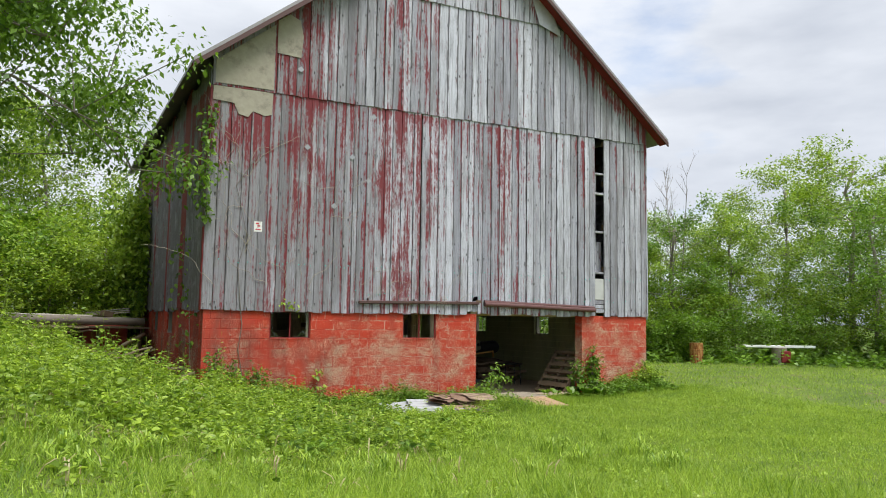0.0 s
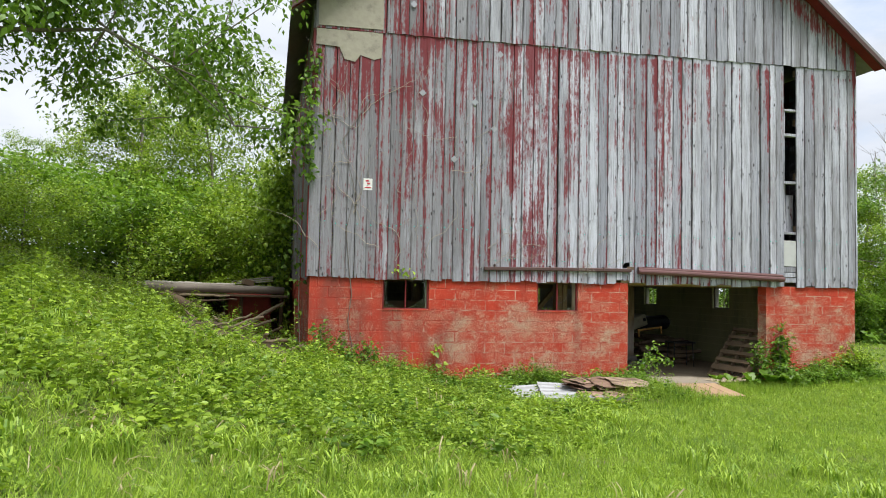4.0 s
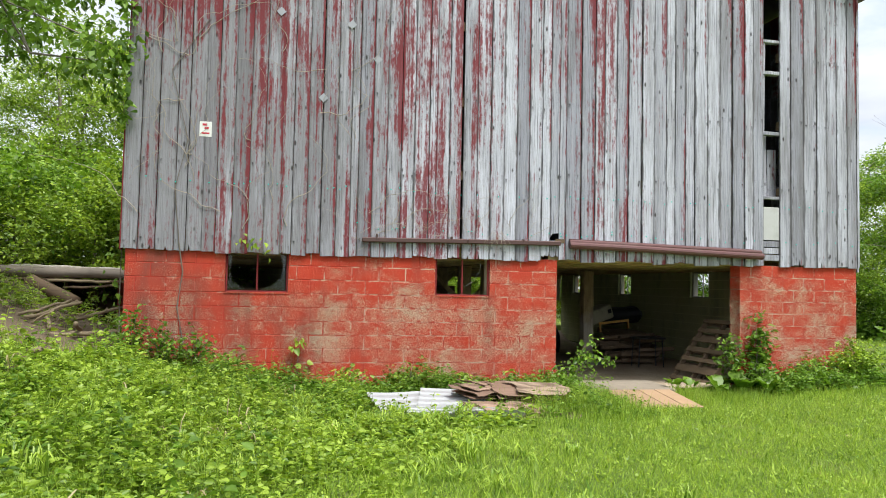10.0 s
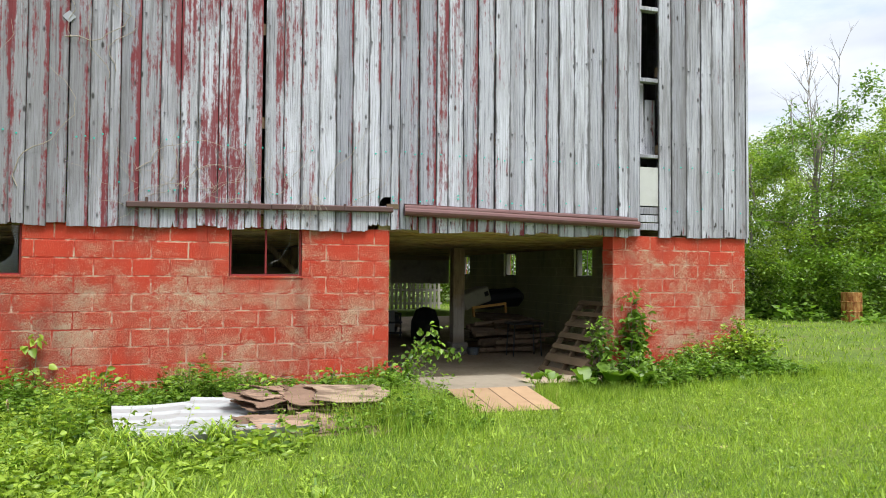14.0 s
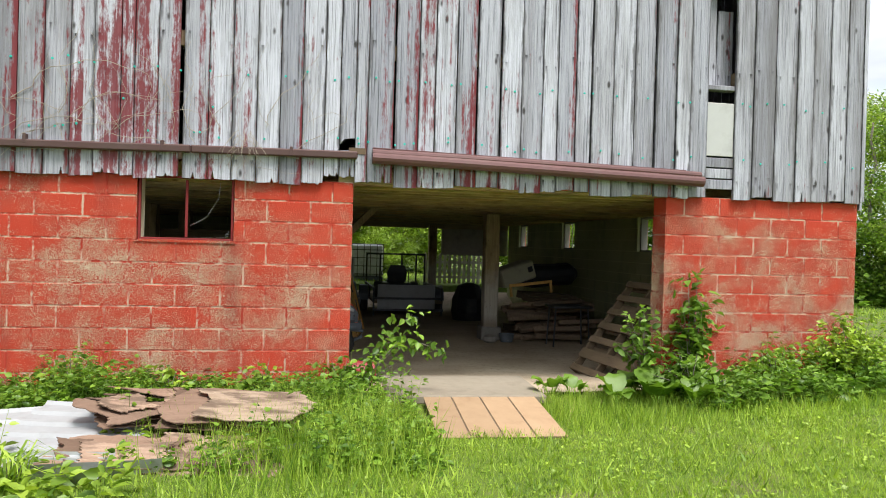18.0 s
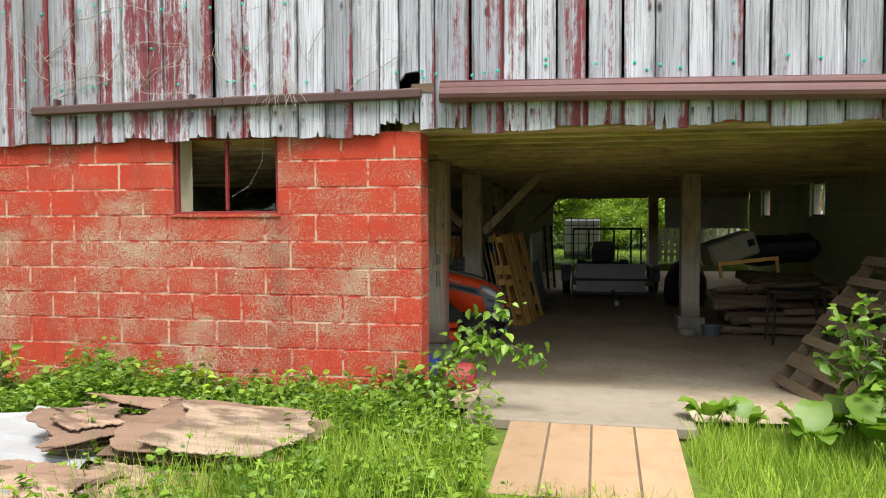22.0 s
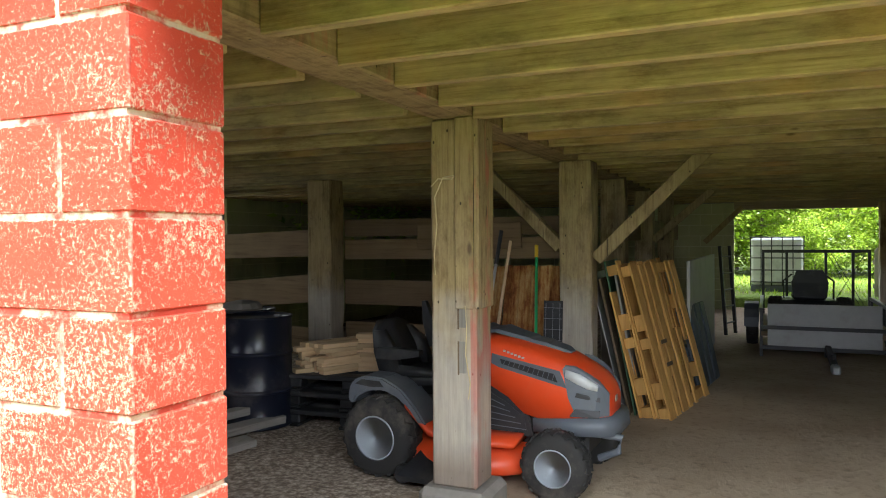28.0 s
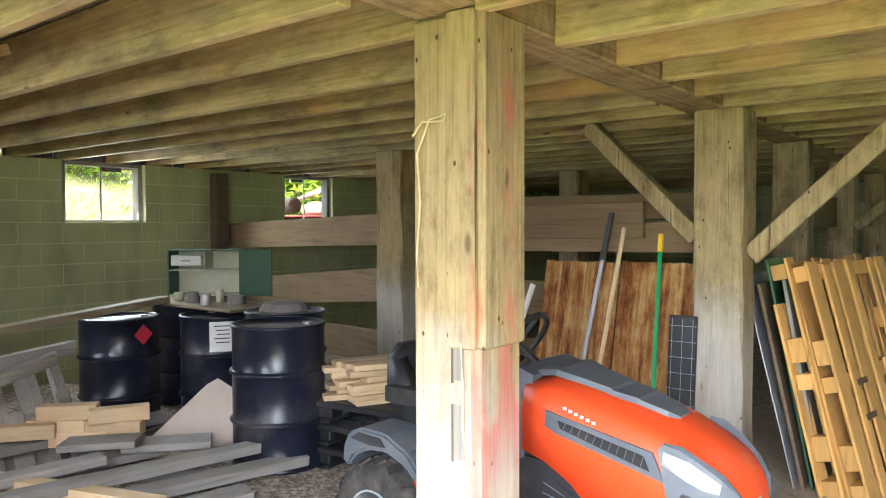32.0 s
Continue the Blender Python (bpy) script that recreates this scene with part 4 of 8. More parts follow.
# small square tin tags nailed on the boards, corner up
for x, z in ((-4.62, 7.3), (-4.4, 5.6), (-3.35, 5.5), (-2.85, 6.5), (-2.95, 5.0), (-3.75, 4.35)):
    tag = link_mesh("tin_tag", box_bm(-0.05, 0.05, -0.002, 0.0, -0.05, 0.05, pose(x, -0.103 if z > 6.66 else -0.0585, z, 0, 45, 0)), M_STEEL)
    tagged(tag, "small square grey tin tag nailed to the boards", "tag", "tin tags on the boards")

# small notice nailed to the boards
sign = link_mesh("notice", box_bm(-5.5, -5.33, -0.056, -0.0525, 3.66, 3.88, None, 0.001), M_WHITE)
tagged(sign, "small white notice with red marks nailed on boards", "sign")
for z0, z1, x0, x1 in ((3.82, 3.85, -5.46, -5.40), (3.77, 3.80, -5.43, -5.37), (3.70, 3.72, -5.47, -5.36)):
    part("red_mark", box_bm(x0, x1, -0.0605, -0.0563, z0, z1), M_REDLABEL, sign)

# ---- block pieces of the front wall ----
wall_front = thing("wall_front", "red painted concrete block wall, paint worn to beige", "wall", kind="structure")
for a, b, holes, rows in ((LEFT, DOOR[0], [WIN_A, WIN_B], 12), (DOOR[1], RIGHT, [], 12)):
    for p, q, z in front_wall(a, b, holes, rows):
        ob = new("block", block_mesh(q - p - 0.012))
        ob.location, ob.parent = ((p + q) / 2, rng.uniform(-0.0015, 0.0015), z), wall_front
    bm = bmesh.new()
    ends = [a] + [v for h in holes for v in h] + [b]
    for p, q in zip(ends[::2], ends[1::2]):
        box(bm, p + 0.013, q - 0.013, 0.0035, 0.274, TOP - 3 * COURSE - 0.002, TOP)
    box(bm, a + 0.013, b - 0.013, 0.0035, 0.274, TOP - rows * COURSE, TOP - 3 * COURSE - 0.002)
    tagged(part("mortar", bm, M_MORTAR, wall_front), kind="stuff")

# side, back and loft of the upper barn
for name, xx, sgn in (("wall_left_boards", LEFT, 1), ("wall_right_boards", RIGHT, -1)):
    side = thing(name, "grey weathered vertical barn boards with gaps", "wall", kind="structure")
    y = 0.0
    while y < BACK:
        w = rng.choice((0.2, 0.24, 0.28, 0.22))
        m = M_REDWOOD if sgn > 0 and (2.3 < y < 3.1 or 5.0 < y < 5.3) else M_SILVER
        part("board", box_bm(xx - 0.05 if sgn > 0 else xx + 0.02, xx - 0.02 if sgn > 0 else xx + 0.05, y, min(y + w, BACK), 2.0 + rng.uniform(-0.05, 0.05), EAVE - 0.1 + rng.uniform(-0.3 if sgn > 0 else 0, 0)), m, side)
        y += w + rng.choice((0.008, 0.012, 0.02))
bm = plate([(LEFT, TOP), (RIGHT, TOP), (RIGHT, EAVE), (MID, RIDGE), (LEFT, EAVE)], BACK - 0.05, BACK)
tagged(link_mesh("wall_back_boards", bm, M_GREYWOOD_Z), "grey boarded back gable", "wall", kind="structure")
roof = thing("roof", "grey metal gable roof with dark red rake boards", "roof", kind="structure")
for s in (-1, 1):
    run = RIGHT - MID + 0.48
    dz = run * SLOPE
    bm = bmesh.new()
    out = [(0, RIDGE + 0.06), (s * run, RIDGE + 0.06 - dz), (s * run, RIDGE - 0.02 - dz), (0, RIDGE - 0.02)]
    bm = plate([(MID + px, pz) for px, pz in out], -0.45, BACK + 0.45)
    part("roof_slope", bm, M_ROOF, roof)
    rb = plate([(MID + px, pz) for px, pz in [(0, RIDGE - 0.025), (s * run, RIDGE - 0.025 - dz), (s * run, RIDGE - 0.14 - dz), (0, RIDGE - 0.14)]], -0.46, -0.42)
    part("rake_board", rb, M_RAIL, roof, "dark red-brown rake board")
    so = plate([(MID + px, pz) for px, pz in [(0, RIDGE - 0.03), (s * run, RIDGE - 0.03 - dz), (s * run, RIDGE - 0.06 - dz), (0, RIDGE - 0.06)]], -0.418, -0.11)
    part("soffit", so, M_REDWOOD, roof, "dark red soffit board")

# ---- ceiling over the basement ----
bm = bmesh.new()
y = 0.02
xs = LEFT + 0.02
while xs < RIGHT - 0.05:
    w = rng.uniform(0.2, 0.3)
    box(bm, xs, min(xs + w, RIGHT - 0.02), 0.02, BACK - 0.22, 2.255 + rng.uniform(-0.003, 0.003), 2.29)
    xs += w + 0.006
ceiling = link_mesh("ceiling", bm, M_CEIL)
tagged(ceiling, "brown plank loft floor seen from below", "ceiling", kind="structure")
framing = thing("ceiling_framing", "rough sawn olive-brown joists and girder beams", "ceiling", kind="structure")
BEAM_X = -0.40
fronts = [0.32, 0.76, 1.20, 1.642, 2.088, 2.528, 3.01, 3.507]
while fronts[-1] < BACK - 0.8:
    fronts.append(fronts[-1] + 0.46 + rng.uniform(-0.03, 0.03))
for k, y in enumerate(fronts):
    t = rng.uniform(0.05, 0.06)
    dz = rng.uniform(-0.006, 0.01) + (0.02 if k > 6 else 0.0)
    for p, q, o in ((LEFT + 0.1, BEAM_X - 0.122, 0.11 + rng.uniform(-0.02, 0.02)), (BEAM_X + 0.122, RIGHT - 0.1, 0.0)):
        part("joist", box_bm(p, q, y + o, y + o + t, 2.0 + dz, 2.25, None, 0.005), M_JOIST, framing)
for x, k in ((-2.68, 3), (-2.72, 4), (-2.66, 5), (-2.7, 6), (-2.64, 7)):
    ya, yb = fronts[k] + 0.175, fronts[k + 1] + 0.105
    part("bridging", beam_bm((x, ya, 2.06), (x + 0.03, yb, 2.19), 0.03, 0.05, 0.003), M_JOIST, framing, "short diagonal bridging stick")
part("girder", box_bm(BEAM_X - 0.118, BEAM_X + 0.118, 0.2, BACK - 0.25, 2.025, 2.25, None, 0.008), M_GIRDER, framing)
# back opening: lintel, hanging wall panel and sill
part("back_lintel", box_bm(0.6, RIGHT - 0.2, BACK - 0.18, BACK - 0.02, 1.90, 2.25, None, 0.006), M_GREYWOOD, framing)
part("back_panel", box_bm(3.34, RIGHT - 0.2, BACK - 0.14, BACK - 0.09, 1.14, 1.9, None, 0.004), M_PLASTER, framing, "grey hanging panel at the back")
part("door_header", box_bm(DOOR[0] - 0.15, DOOR[1] + 0.15, 0.02, 0.26, 2.018, 2.25, None, 0.006), M_JOIST, framing)
part("painted_strip", box_bm(DOOR[0] + 0.42, DOOR[1] - 0.02, -0.012, 0.017, 2.04, 2.2, None, 0.004), M_REDCRATE, framing, "faded red painted strip over the door")

# ---- basement posts, braces and partition ----
def fh(x, y):
    return float(floor_height(np.float64(x), np.float64(y)))


def post(x0, x1, y0, y1, label, z1=2.024):
    ob = thing("post", label, "post", Matrix.Translation(((x0 + x1) / 2, (y0 + y1) / 2, fh(x0, y0))), "hewn posts under the loft")
    w, d = (x1 - x0) / 2, (y1 - y0) / 2
    bm = box_bm(-w, w, -d, d, -0.03, z1 - fh(x0, y0), None, 0.012)
    bmesh.ops.subdivide_edges(bm, edges=[e for e in bm.edges if abs(e.verts[0].co.z - e.verts[1].co.z) > 0.5], cuts=9)
    for v in bm.verts:
        v.co.x += rng.uniform(-0.006, 0.006)
        v.co.y += rng.uniform(-0.006, 0.006)
    part("shaft", bm, M_POST, ob)
    return ob


near_post = thing("post", "hewn timber post with mortise pockets and traces of red paint", "post", Matrix.Translation((-0.40, 2.66, fh(-0.4, 2.6))), "hewn posts under the loft")
F1 = -fh(-0.4, 2.6)
bm = bmesh.new()
box(bm, -0.13, 0.13, -0.12, 0.12, 0.03 + F1, 2.024 + F1, None, 0.014)
part("shaft", bm, M_POST, near_post)
part("lap", box_bm(0.11, 0.148, -0.115, 0.115, 1.0 + F1, 2.022 + F1, None, 0.006), M_POST, near_post)
part("lap", box_bm(0.02, 0.125, -0.142, -0.115, 1.0 + F1, 2.022 + F1, None, 0.006), M_POST, near_post)
for z, h in ((0.90, 0.13), (0.655, 0.17)):
    part("mortise", box_bm(0.035, 0.075, -0.1225, -0.1195, z + F1, z + h + F1), M_GREYWOOD_Z, near_post, "shallow mortise pocket")
    # flat dark strip imitating the shade on the pocket's side
    part("mortise_edge", box_bm(0.026, 0.0345, -0.123, -0.1195, z - 0.01 + F1, z + h + F1), M_OLDWOOD, near_post, "dark strip drawn as the mortise's shaded side")
for pts in ([(-0.12, -0.128, 1.66), (-0.08, -0.13, 1.70), (0.0, -0.128, 1.695), (0.02, -0.131, 1.715), (-0.05, -0.13, 1.705), (-0.10, -0.13, 1.6), (-0.09, -0.127, 1.45), (-0.105, -0.128, 1.28), (-0.10, -0.128, 1.18)],
            [(0.08, -0.145, 1.02), (0.09, -0.15, 0.9), (0.075, -0.13, 0.76), (0.1, -0.128, 0.6), (0.09, -0.13, 0.52)]):
    part("twine", tube([(x, y, z + F1) for x, y, z in pts], 0.004, 5), M_ROPE, near_post, "loop of baling twine")

post(-0.44, -0.17, 4.90, 5.15, "square hewn timber post on a stone")
post(-0.52, -0.26, 6.95, 7.2, "square hewn timber post in shade")
post(-0.50, -0.26, 9.1, 9.35, "square hewn timber post in shade")
post(-0.50, -0.26, 11.4, 11.65, "square hewn timber post in shade")
post(-3.07, -2.80, 5.08, 5.33, "square hewn timber post by the partition", 1.98)
post(-2.95, -2.72, 7.9, 8.15, "square hewn timber post in shade", 1.98)
post(2.52, 2.76, 4.90, 5.14, "square hewn timber post in shade", 1.99)
post(2.93, 3.16, BACK - 0.45, BACK - 0.22, "dark post in the back opening", 1.99)
stone = link_mesh("footing_stone", box_bm(-0.60, -0.20, 2.48, 2.86, fh(-0.4, 2.6) - 0.05, 0.029, None, 0.035), M_STONE)
tagged(stone, "flat grey footing stone under the painted post", "stone")
stone = link_mesh("footing_stone", box_bm(-0.55, -0.02, 4.8, 5.22, fh(0, 5) - 0.05, fh(0, 5) + 0.1, None, 0.05), M_STONE)
tagged(stone, "rough grey footing stone under a post", "stone")

for p, q, w in (((-1.19, 5.1, 2.02), (-0.45, 5.02, 1.30), 0.10), ((-0.17, 5.05, 1.20), (0.72, 5.2, 2.10), 0.11), ((-0.26, 9.2, 1.35), (0.5, 9.25, 2.02), 0.10), ((0.1, 13.4, 1.3), (0.75, 13.4, 1.95), 0.09)):
    ob = link_mesh("brace", beam_bm(p, q, w, w, 0.006), M_POST)
    tagged(ob, "diagonal timber brace between post and joists", "brace", "knee braces")

partition = thing("partition", "old horizontal boards nailed across the posts", "partition", Matrix.Translation((0, 0, 0)))
for p, q, h, m in (((-6.2, 5.95, 1.27), (-2.9, 5.42, 1.36), 0.28, M_BROWNBOARD), ((-6.2, 6.0, 0.62), (-2.9, 5.42, 0.9), 0.3, M_BROWNBOARD), ((-5.6, 5.95, 0.25), (-2.9, 5.44, 0.3), 0.3, M_BROWNBOARD),
                   ((-2.8, 5.36, 1.28), (-0.45, 5.36, 1.30), 0.2, M_BROWNBOARD), ((-2.8, 5.36, 1.50), (-0.45, 5.36, 1.50), 0.17, M_BROWNBOARD), ((-1.95, 5.31, 1.40), (-0.9, 5.31, 1.41), 0.24, M_BROWNBOARD), ((-2.8, 5.36, 0.85), (-0.5, 5.36, 0.85), 0.25, M_BROWNBOARD),
                   ((-2.8, 5.37, 0.4), (-0.5, 5.37, 0.4), 0.3, M_BROWNBOARD), ((-0.45, 7.1, 1.5), (-0.4, 13.4, 1.5), 0.3, M_BROWNBOARD)):
    part("plank", beam_bm(p, q, 0.035, h, 0.005), m, partition)
stub = link_mesh("wall_stub_post", box_bm(-6.24, -6.1, 5.7, 5.86, fh(-6, 5.8), 1.98, None, 0.01), M_OLDWOOD)
tagged(stub, "short dark brown post against the block wall", "post")


# ---- front details ----
def rail(points, r, label):
    ob = thing("door_track", label, "door track")
    for p, q in zip(points, points[1:]):
        part("rail", beam_bm(p, q, r * 1.5, r * 2, 0.012), M_RAIL, ob)
    return ob


t1 = rail([(-3.12, -0.085, 2.245), (-1.5, -0.085, 2.27), (0.02, -0.085, 2.285)], 0.036, "brown steel sliding door track on the boards")
for x in (-2.9, -1.75, -0.6):
    part("bracket", box_bm(x - 0.014, x + 0.014, -0.115, -0.045, 2.25, 2.335, None, 0.004), M_RAIL, t1)
t2 = thing("door_track", "sagging brown double sliding door track", "door track")
part("rail", tube([(0.16, -0.10, 2.315), (1.2, -0.105, 2.30), (2.4, -0.11, 2.275), (3.56, -0.115, 2.245)], 0.04, 12), M_RAIL_RED, t2)
part("rail", tube([(0.16, -0.11, 2.265), (1.2, -0.12, 2.245), (2.4, -0.13, 2.21), (3.58, -0.135, 2.18)], 0.055, 12), M_RAIL_RED, t2)
part("cap", beam_bm((0.16, -0.09, 2.36), (3.4, -0.09, 2.29), 0.05, 0.012, 0.002), M_RAIL_RED, t2)
for x in (0.6, 1.7, 2.8, 3.3):
    part("bracket", box_bm(x - 0.015, x + 0.015, -0.12, -0.046, 2.24, 2.365 - 0.02 * x, None, 0.004), M_RAIL_RED, t2)
WASHERS = [(-2.88, 2.41), (-2.67, 2.42), (-2.6, 2.43), (-2.49, 2.45), (-1.88, 2.42), (-1.48, 2.43), (-1.43, 2.43), (-1.26, 2.39), (-1.32, 2.67), (-0.85, 2.4), (-0.46, 2.4), (0.02, 2.45), (0.9, 2.5), (1.5, 2.45), (-3.2, 2.5), (-2.1, 2.7)]
gw = random.Random(8)
for row in (2.43, 3.02):
    x = -6.2
    while x < 5.4:
        if not (row < 2.6 and x < -0.3) and not SLOT[0] - 0.05 < x < SLOT[1] + 0.05:
            WASHERS.append((x, row + gw.uniform(-0.035, 0.035)))
        x += gw.choice((0.09, 0.13, 0.2, 0.26, 0.34))
for x, z in WASHERS:
    cap = lathe([(0.011, 0.0), (0.011, 0.004), (0.006, 0.006), (0.004, 0.003)], 12, "y")
    bmesh.ops.rotate(cap, verts=cap.verts, cent=(0, 0, 0), matrix=Matrix.Rotation(math.pi, 3, "Z"))
    ob = link_mesh("plastic_washer", cap, M_TEAL)
    ob.location = (x, -0.058, z)
    tagged(ob, "small turquoise plastic washer nailed to the boards", "washer", "washers on the boards")
# dark plate painted as a knot hole's shade where the two rails meet, and bolts in the boards
part("hole_shadow", box_bm(-0.06, 0.1, -0.055, -0.048, 2.30, 2.36), M_OLDWOOD, t1, "dark plate drawn as the shade of a gap")


def front_window(a, b, broken):
    z0, z1 = TOP - 3 * COURSE, TOP - 0.005
    ob = thing("window", "barn window with broken glass and peeling red frame", "window", None, "basement windows")
    for p in ((a, a + 0.022, z0, z1), (b - 0.022, b, z0, z1), (a + 0.023, b - 0.023, z1 - 0.02, z1), (a + 0.023, b - 0.023, z0, z0 + 0.03)):
        part("frame", box_bm(p[0], p[1], 0.03, 0.07, p[2], p[3], None, 0.004), M_REDWOOD, ob)
    for x in (a, b - 0.006):
        part("reveal", box_bm(x, x + 0.006, 0.0705, 0.279, z0 + 0.013, z1 - 0.002), M_CREAM, ob, "bare pale block at the window side")
    mid = (a + b) / 2
    part("mullion", box_bm(mid - 0.012, mid + 0.012, 0.035, 0.065, z0 + 0.036, z1 - 0.031, None, 0.003), M_REDWOOD, ob)
    part("sill", plate([(a - 0.03, z0 - 0.012), (b + 0.03, z0 - 0.012), (b + 0.02, z0 + 0.012), (a + 0.02, z0 + 0.012)], -0.012, 0.029), M_BLOCK, ob)
    if broken:
        for poly in ([(a + 0.04, z0 + 0.04), (mid - 0.16, z0 + 0.04), (a + 0.09, z0 + 0.16), (a + 0.05, z0 + 0.34), (a + 0.09, z0 + 0.5), (a + 0.04, z0 + 0.56)],
                     [(b - 0.04, z0 + 0.04), (b - 0.04, z0 + 0.56), (b - 0.12, z0 + 0.57), (b - 0.07, z0 + 0.38), (b - 0.10, z0 + 0.22), (b - 0.25, z0 + 0.10), (mid + 0.05, z0 + 0.04)]):
            part("glass_shard", plate(poly, 0.048, 0.052), M_GLASS, ob, "jagged dusty glass shard")
    else:
        part("wire", tube([(b - 0.12, 0.05, z1), (b - 0.14, 0.05, z1 - 0.2), (b - 0.25, 0.06, z1 - 0.38), (mid + 0.03, 0.07, z1 - 0.46)], 0.0018, 5), M_STEEL, ob)
        part("glass_shard", plate([(mid + 0.02, z0 + 0.036), (b - 0.04, z0 + 0.036), (b - 0.04, z0 + 0.1), (b - 0.1, z0 + 0.05)], 0.048, 0.052), M_GLASS, ob)
    return ob


front_window(*WIN_A, True)
front_window(*WIN_B, False)


def side_window(x, y0, y1, s):
    z0, z1 = TOP - 3 * COURSE, TOP
    ob = thing("window", "small side window with pale wooden frame", "window", None, "side windows")
    for p in ((y0, y0 + 0.05, z0, z1), (y1 - 0.05, y1, z0, z1), (y0 + 0.051, y1 - 0.051, z1 - 0.04, z1), (y0 + 0.051, y1 - 0.051, z0, z0 + 0.03)):
        part("frame", box_bm(x, x + 0.12, p[0], p[1], p[2], p[3], None, 0.004), M_GREYWOOD_Z, ob)
    mid = (y0 + y1) / 2
    part("mullion", box_bm(x + 0.05, x + 0.07, mid - 0.008, mid + 0.008, z0 + 0.03, z1 - 0.04), M_GREYWOOD_Z, ob)


for y0, y1 in ((4.07, 4.92), (6.8, 7.62)):
    side_window(LEFT + 0.03, y0, y1, 1)
for y0, y1 in ((4.28, 5.05), (8.2, 9.0), (11.7, 12.5)):
    side_window(RIGHT - 0.15, y0, y1, -1)


# ---- oil drums ----
def drum(x, y, tilt=0.0, lid=M_DUST):
    z = fh(x, y) - 0.01
    ob = thing("oil_drum", "black steel oil drum with dusty lid on dirt floor", "drum", pose(x, y, z, tilt, 0, rng.uniform(0, 360)), "oil drums along the block wall")
    R = 0.286
    prof = [(R + 0.006, 0), (R + 0.008, 0.012), (R, 0.02)]
    for h in (0.29, 0.59):
        prof += [(R, h - 0.02), (R + 0.004, h - 0.014), (R + 0.016, h - 0.007), (R + 0.018, h), (R + 0.016, h + 0.007), (R + 0.004, h + 0.014), (R, h + 0.02)]
    prof += [(R, 0.855), (R + 0.008, 0.865), (R + 0.008, 0.88), (R - 0.012, 0.88), (R - 0.014, 0.868)]
    part("body", lathe(prof, 48), M_BLACK, ob, smooth=True)
    part("lid", lathe([(R - 0.014, 0.860), (R - 0.014, 0.866), (0.02, 0.866)], 36), lid, ob, "dusty grey drum lid")
    part("bung", lathe([(0.03, 0.866), (0.03, 0.878), (0.015, 0.88)], 12), M_STEEL, ob).location = (0.17, 0.05, 0)
    return ob


drum(-2.66, 3.74)
drum(-3.22, 4.26)
drum(-3.81, 4.11)
drum(-4.42, 3.64)
drum(-4.72, 4.42)
# papers on two drums
lab = link_mesh("drum_label", box_bm(-0.0835, 0.0835, -0.002, 0, -0.11, 0.11, pose(-3.56, 3.95, 0.57, 0, 0, -123)), M_PAPER)
tagged(lab, "white paper label with printed lines on a drum", "label")
for k in range(5):
    part("print_line", box_bm(-0.06, 0.05 - 0.01 * (k % 3), 0.0, 0.001, 0.075 - 0.03 * k, 0.082 - 0.03 * k, pose(-3.56, 3.95, 0.57, 0, 0, -123)), M_DARK, lab)
dia = link_mesh("hazard_label", box_bm(-0.055, 0.055, -0.002, 0, -0.055, 0.055, pose(-4.127, 3.666, 0.57, 0, 0, 95) @ pose(0, 0, 0, 0, 45, 0)), M_REDLABEL)
tagged(dia, "red diamond hazard label on a drum", "label")

# bench board across the drums, with an open cabinet and clutter on it
bench = link_mesh("bench_board", box_bm(-4.9, -3.55, 4.02, 4.62, 0.735, 0.76, None, 0.004), M_GREYWOOD)
tagged(bench, "grey board laid across two drums", "board")
cab = thing("cabinet", "open green metal cabinet with cream shelves", "cabinet", pose(-4.72, 4.62, 0.76, 0, 0, 38) @ Matrix.Diagonal((0.78, 0.78, 0.82, 1)))
part("back", box_bm(-0.4, 0.4, 0.22, 0.235, 0, 0.5), M_CREAM, cab)
for z in (0.0, 0.27, 0.485):
    part("shelf", box_bm(-0.4, 0.4, -0.1, 0.22, z, z + 0.015), M_CREAM if z < 0.4 else M_GREENP, cab)
part("side", box_bm(-0.415, -0.4, -0.1, 0.235, 0, 0.5), M_GREENP, cab)
part("side", box_bm(0.4, 0.415, -0.1, 0.235, 0, 0.5), M_GREENP, cab)
part("divider", box_bm(-0.01, 0.005, -0.08, 0.22, 0.285, 0.485), M_CREAM, cab)
part("drawer", box_bm(-0.37, -0.03, -0.12, 0.1, 0.33, 0.44, None, 0.006), M_PAPER, cab, "white enamel drawer")
part("drawer_pull", box_bm(-0.25, -0.15, -0.135, -0.121, 0.375, 0.39, None, 0.003), M_STEEL, cab)
part("door", box_bm(0.416, 0.78, -0.125, -0.1, 0.0, 0.5, None, 0.004), M_GREENP, cab, "dark green swung-open door")
for i, (x, y, r, h, m, nm, lb) in enumerate(((-4.25, 4.17, 0.045, 0.09, M_STONE, "tin", "grey dusty tin can"), (-4.0, 4.12, 0.04, 0.09, M_TIN, "tin", "grey dusty tin can"), (-3.85, 4.3, 0.07, 0.07, M_STONE, "tin", "low grey dusty tin"), (-4.5, 4.2, 0.04, 0.07, M_CREAM, "jar", "pale small jar"), (-4.1, 4.32, 0.032, 0.11, M_CREAM, "bottle", "cream plastic bottle"))):
    ob = link_mesh(nm, lathe([(r, 0), (r * 1.03, 0.006), (r, 0.012), (r, h - 0.01), (r * 1.03, h - 0.004), (r * 0.9, h)], 18), m)
    ob.location = (x, y, 0.76)
    tagged(ob, lb + " on the bench board", "container", "clutter on the bench")
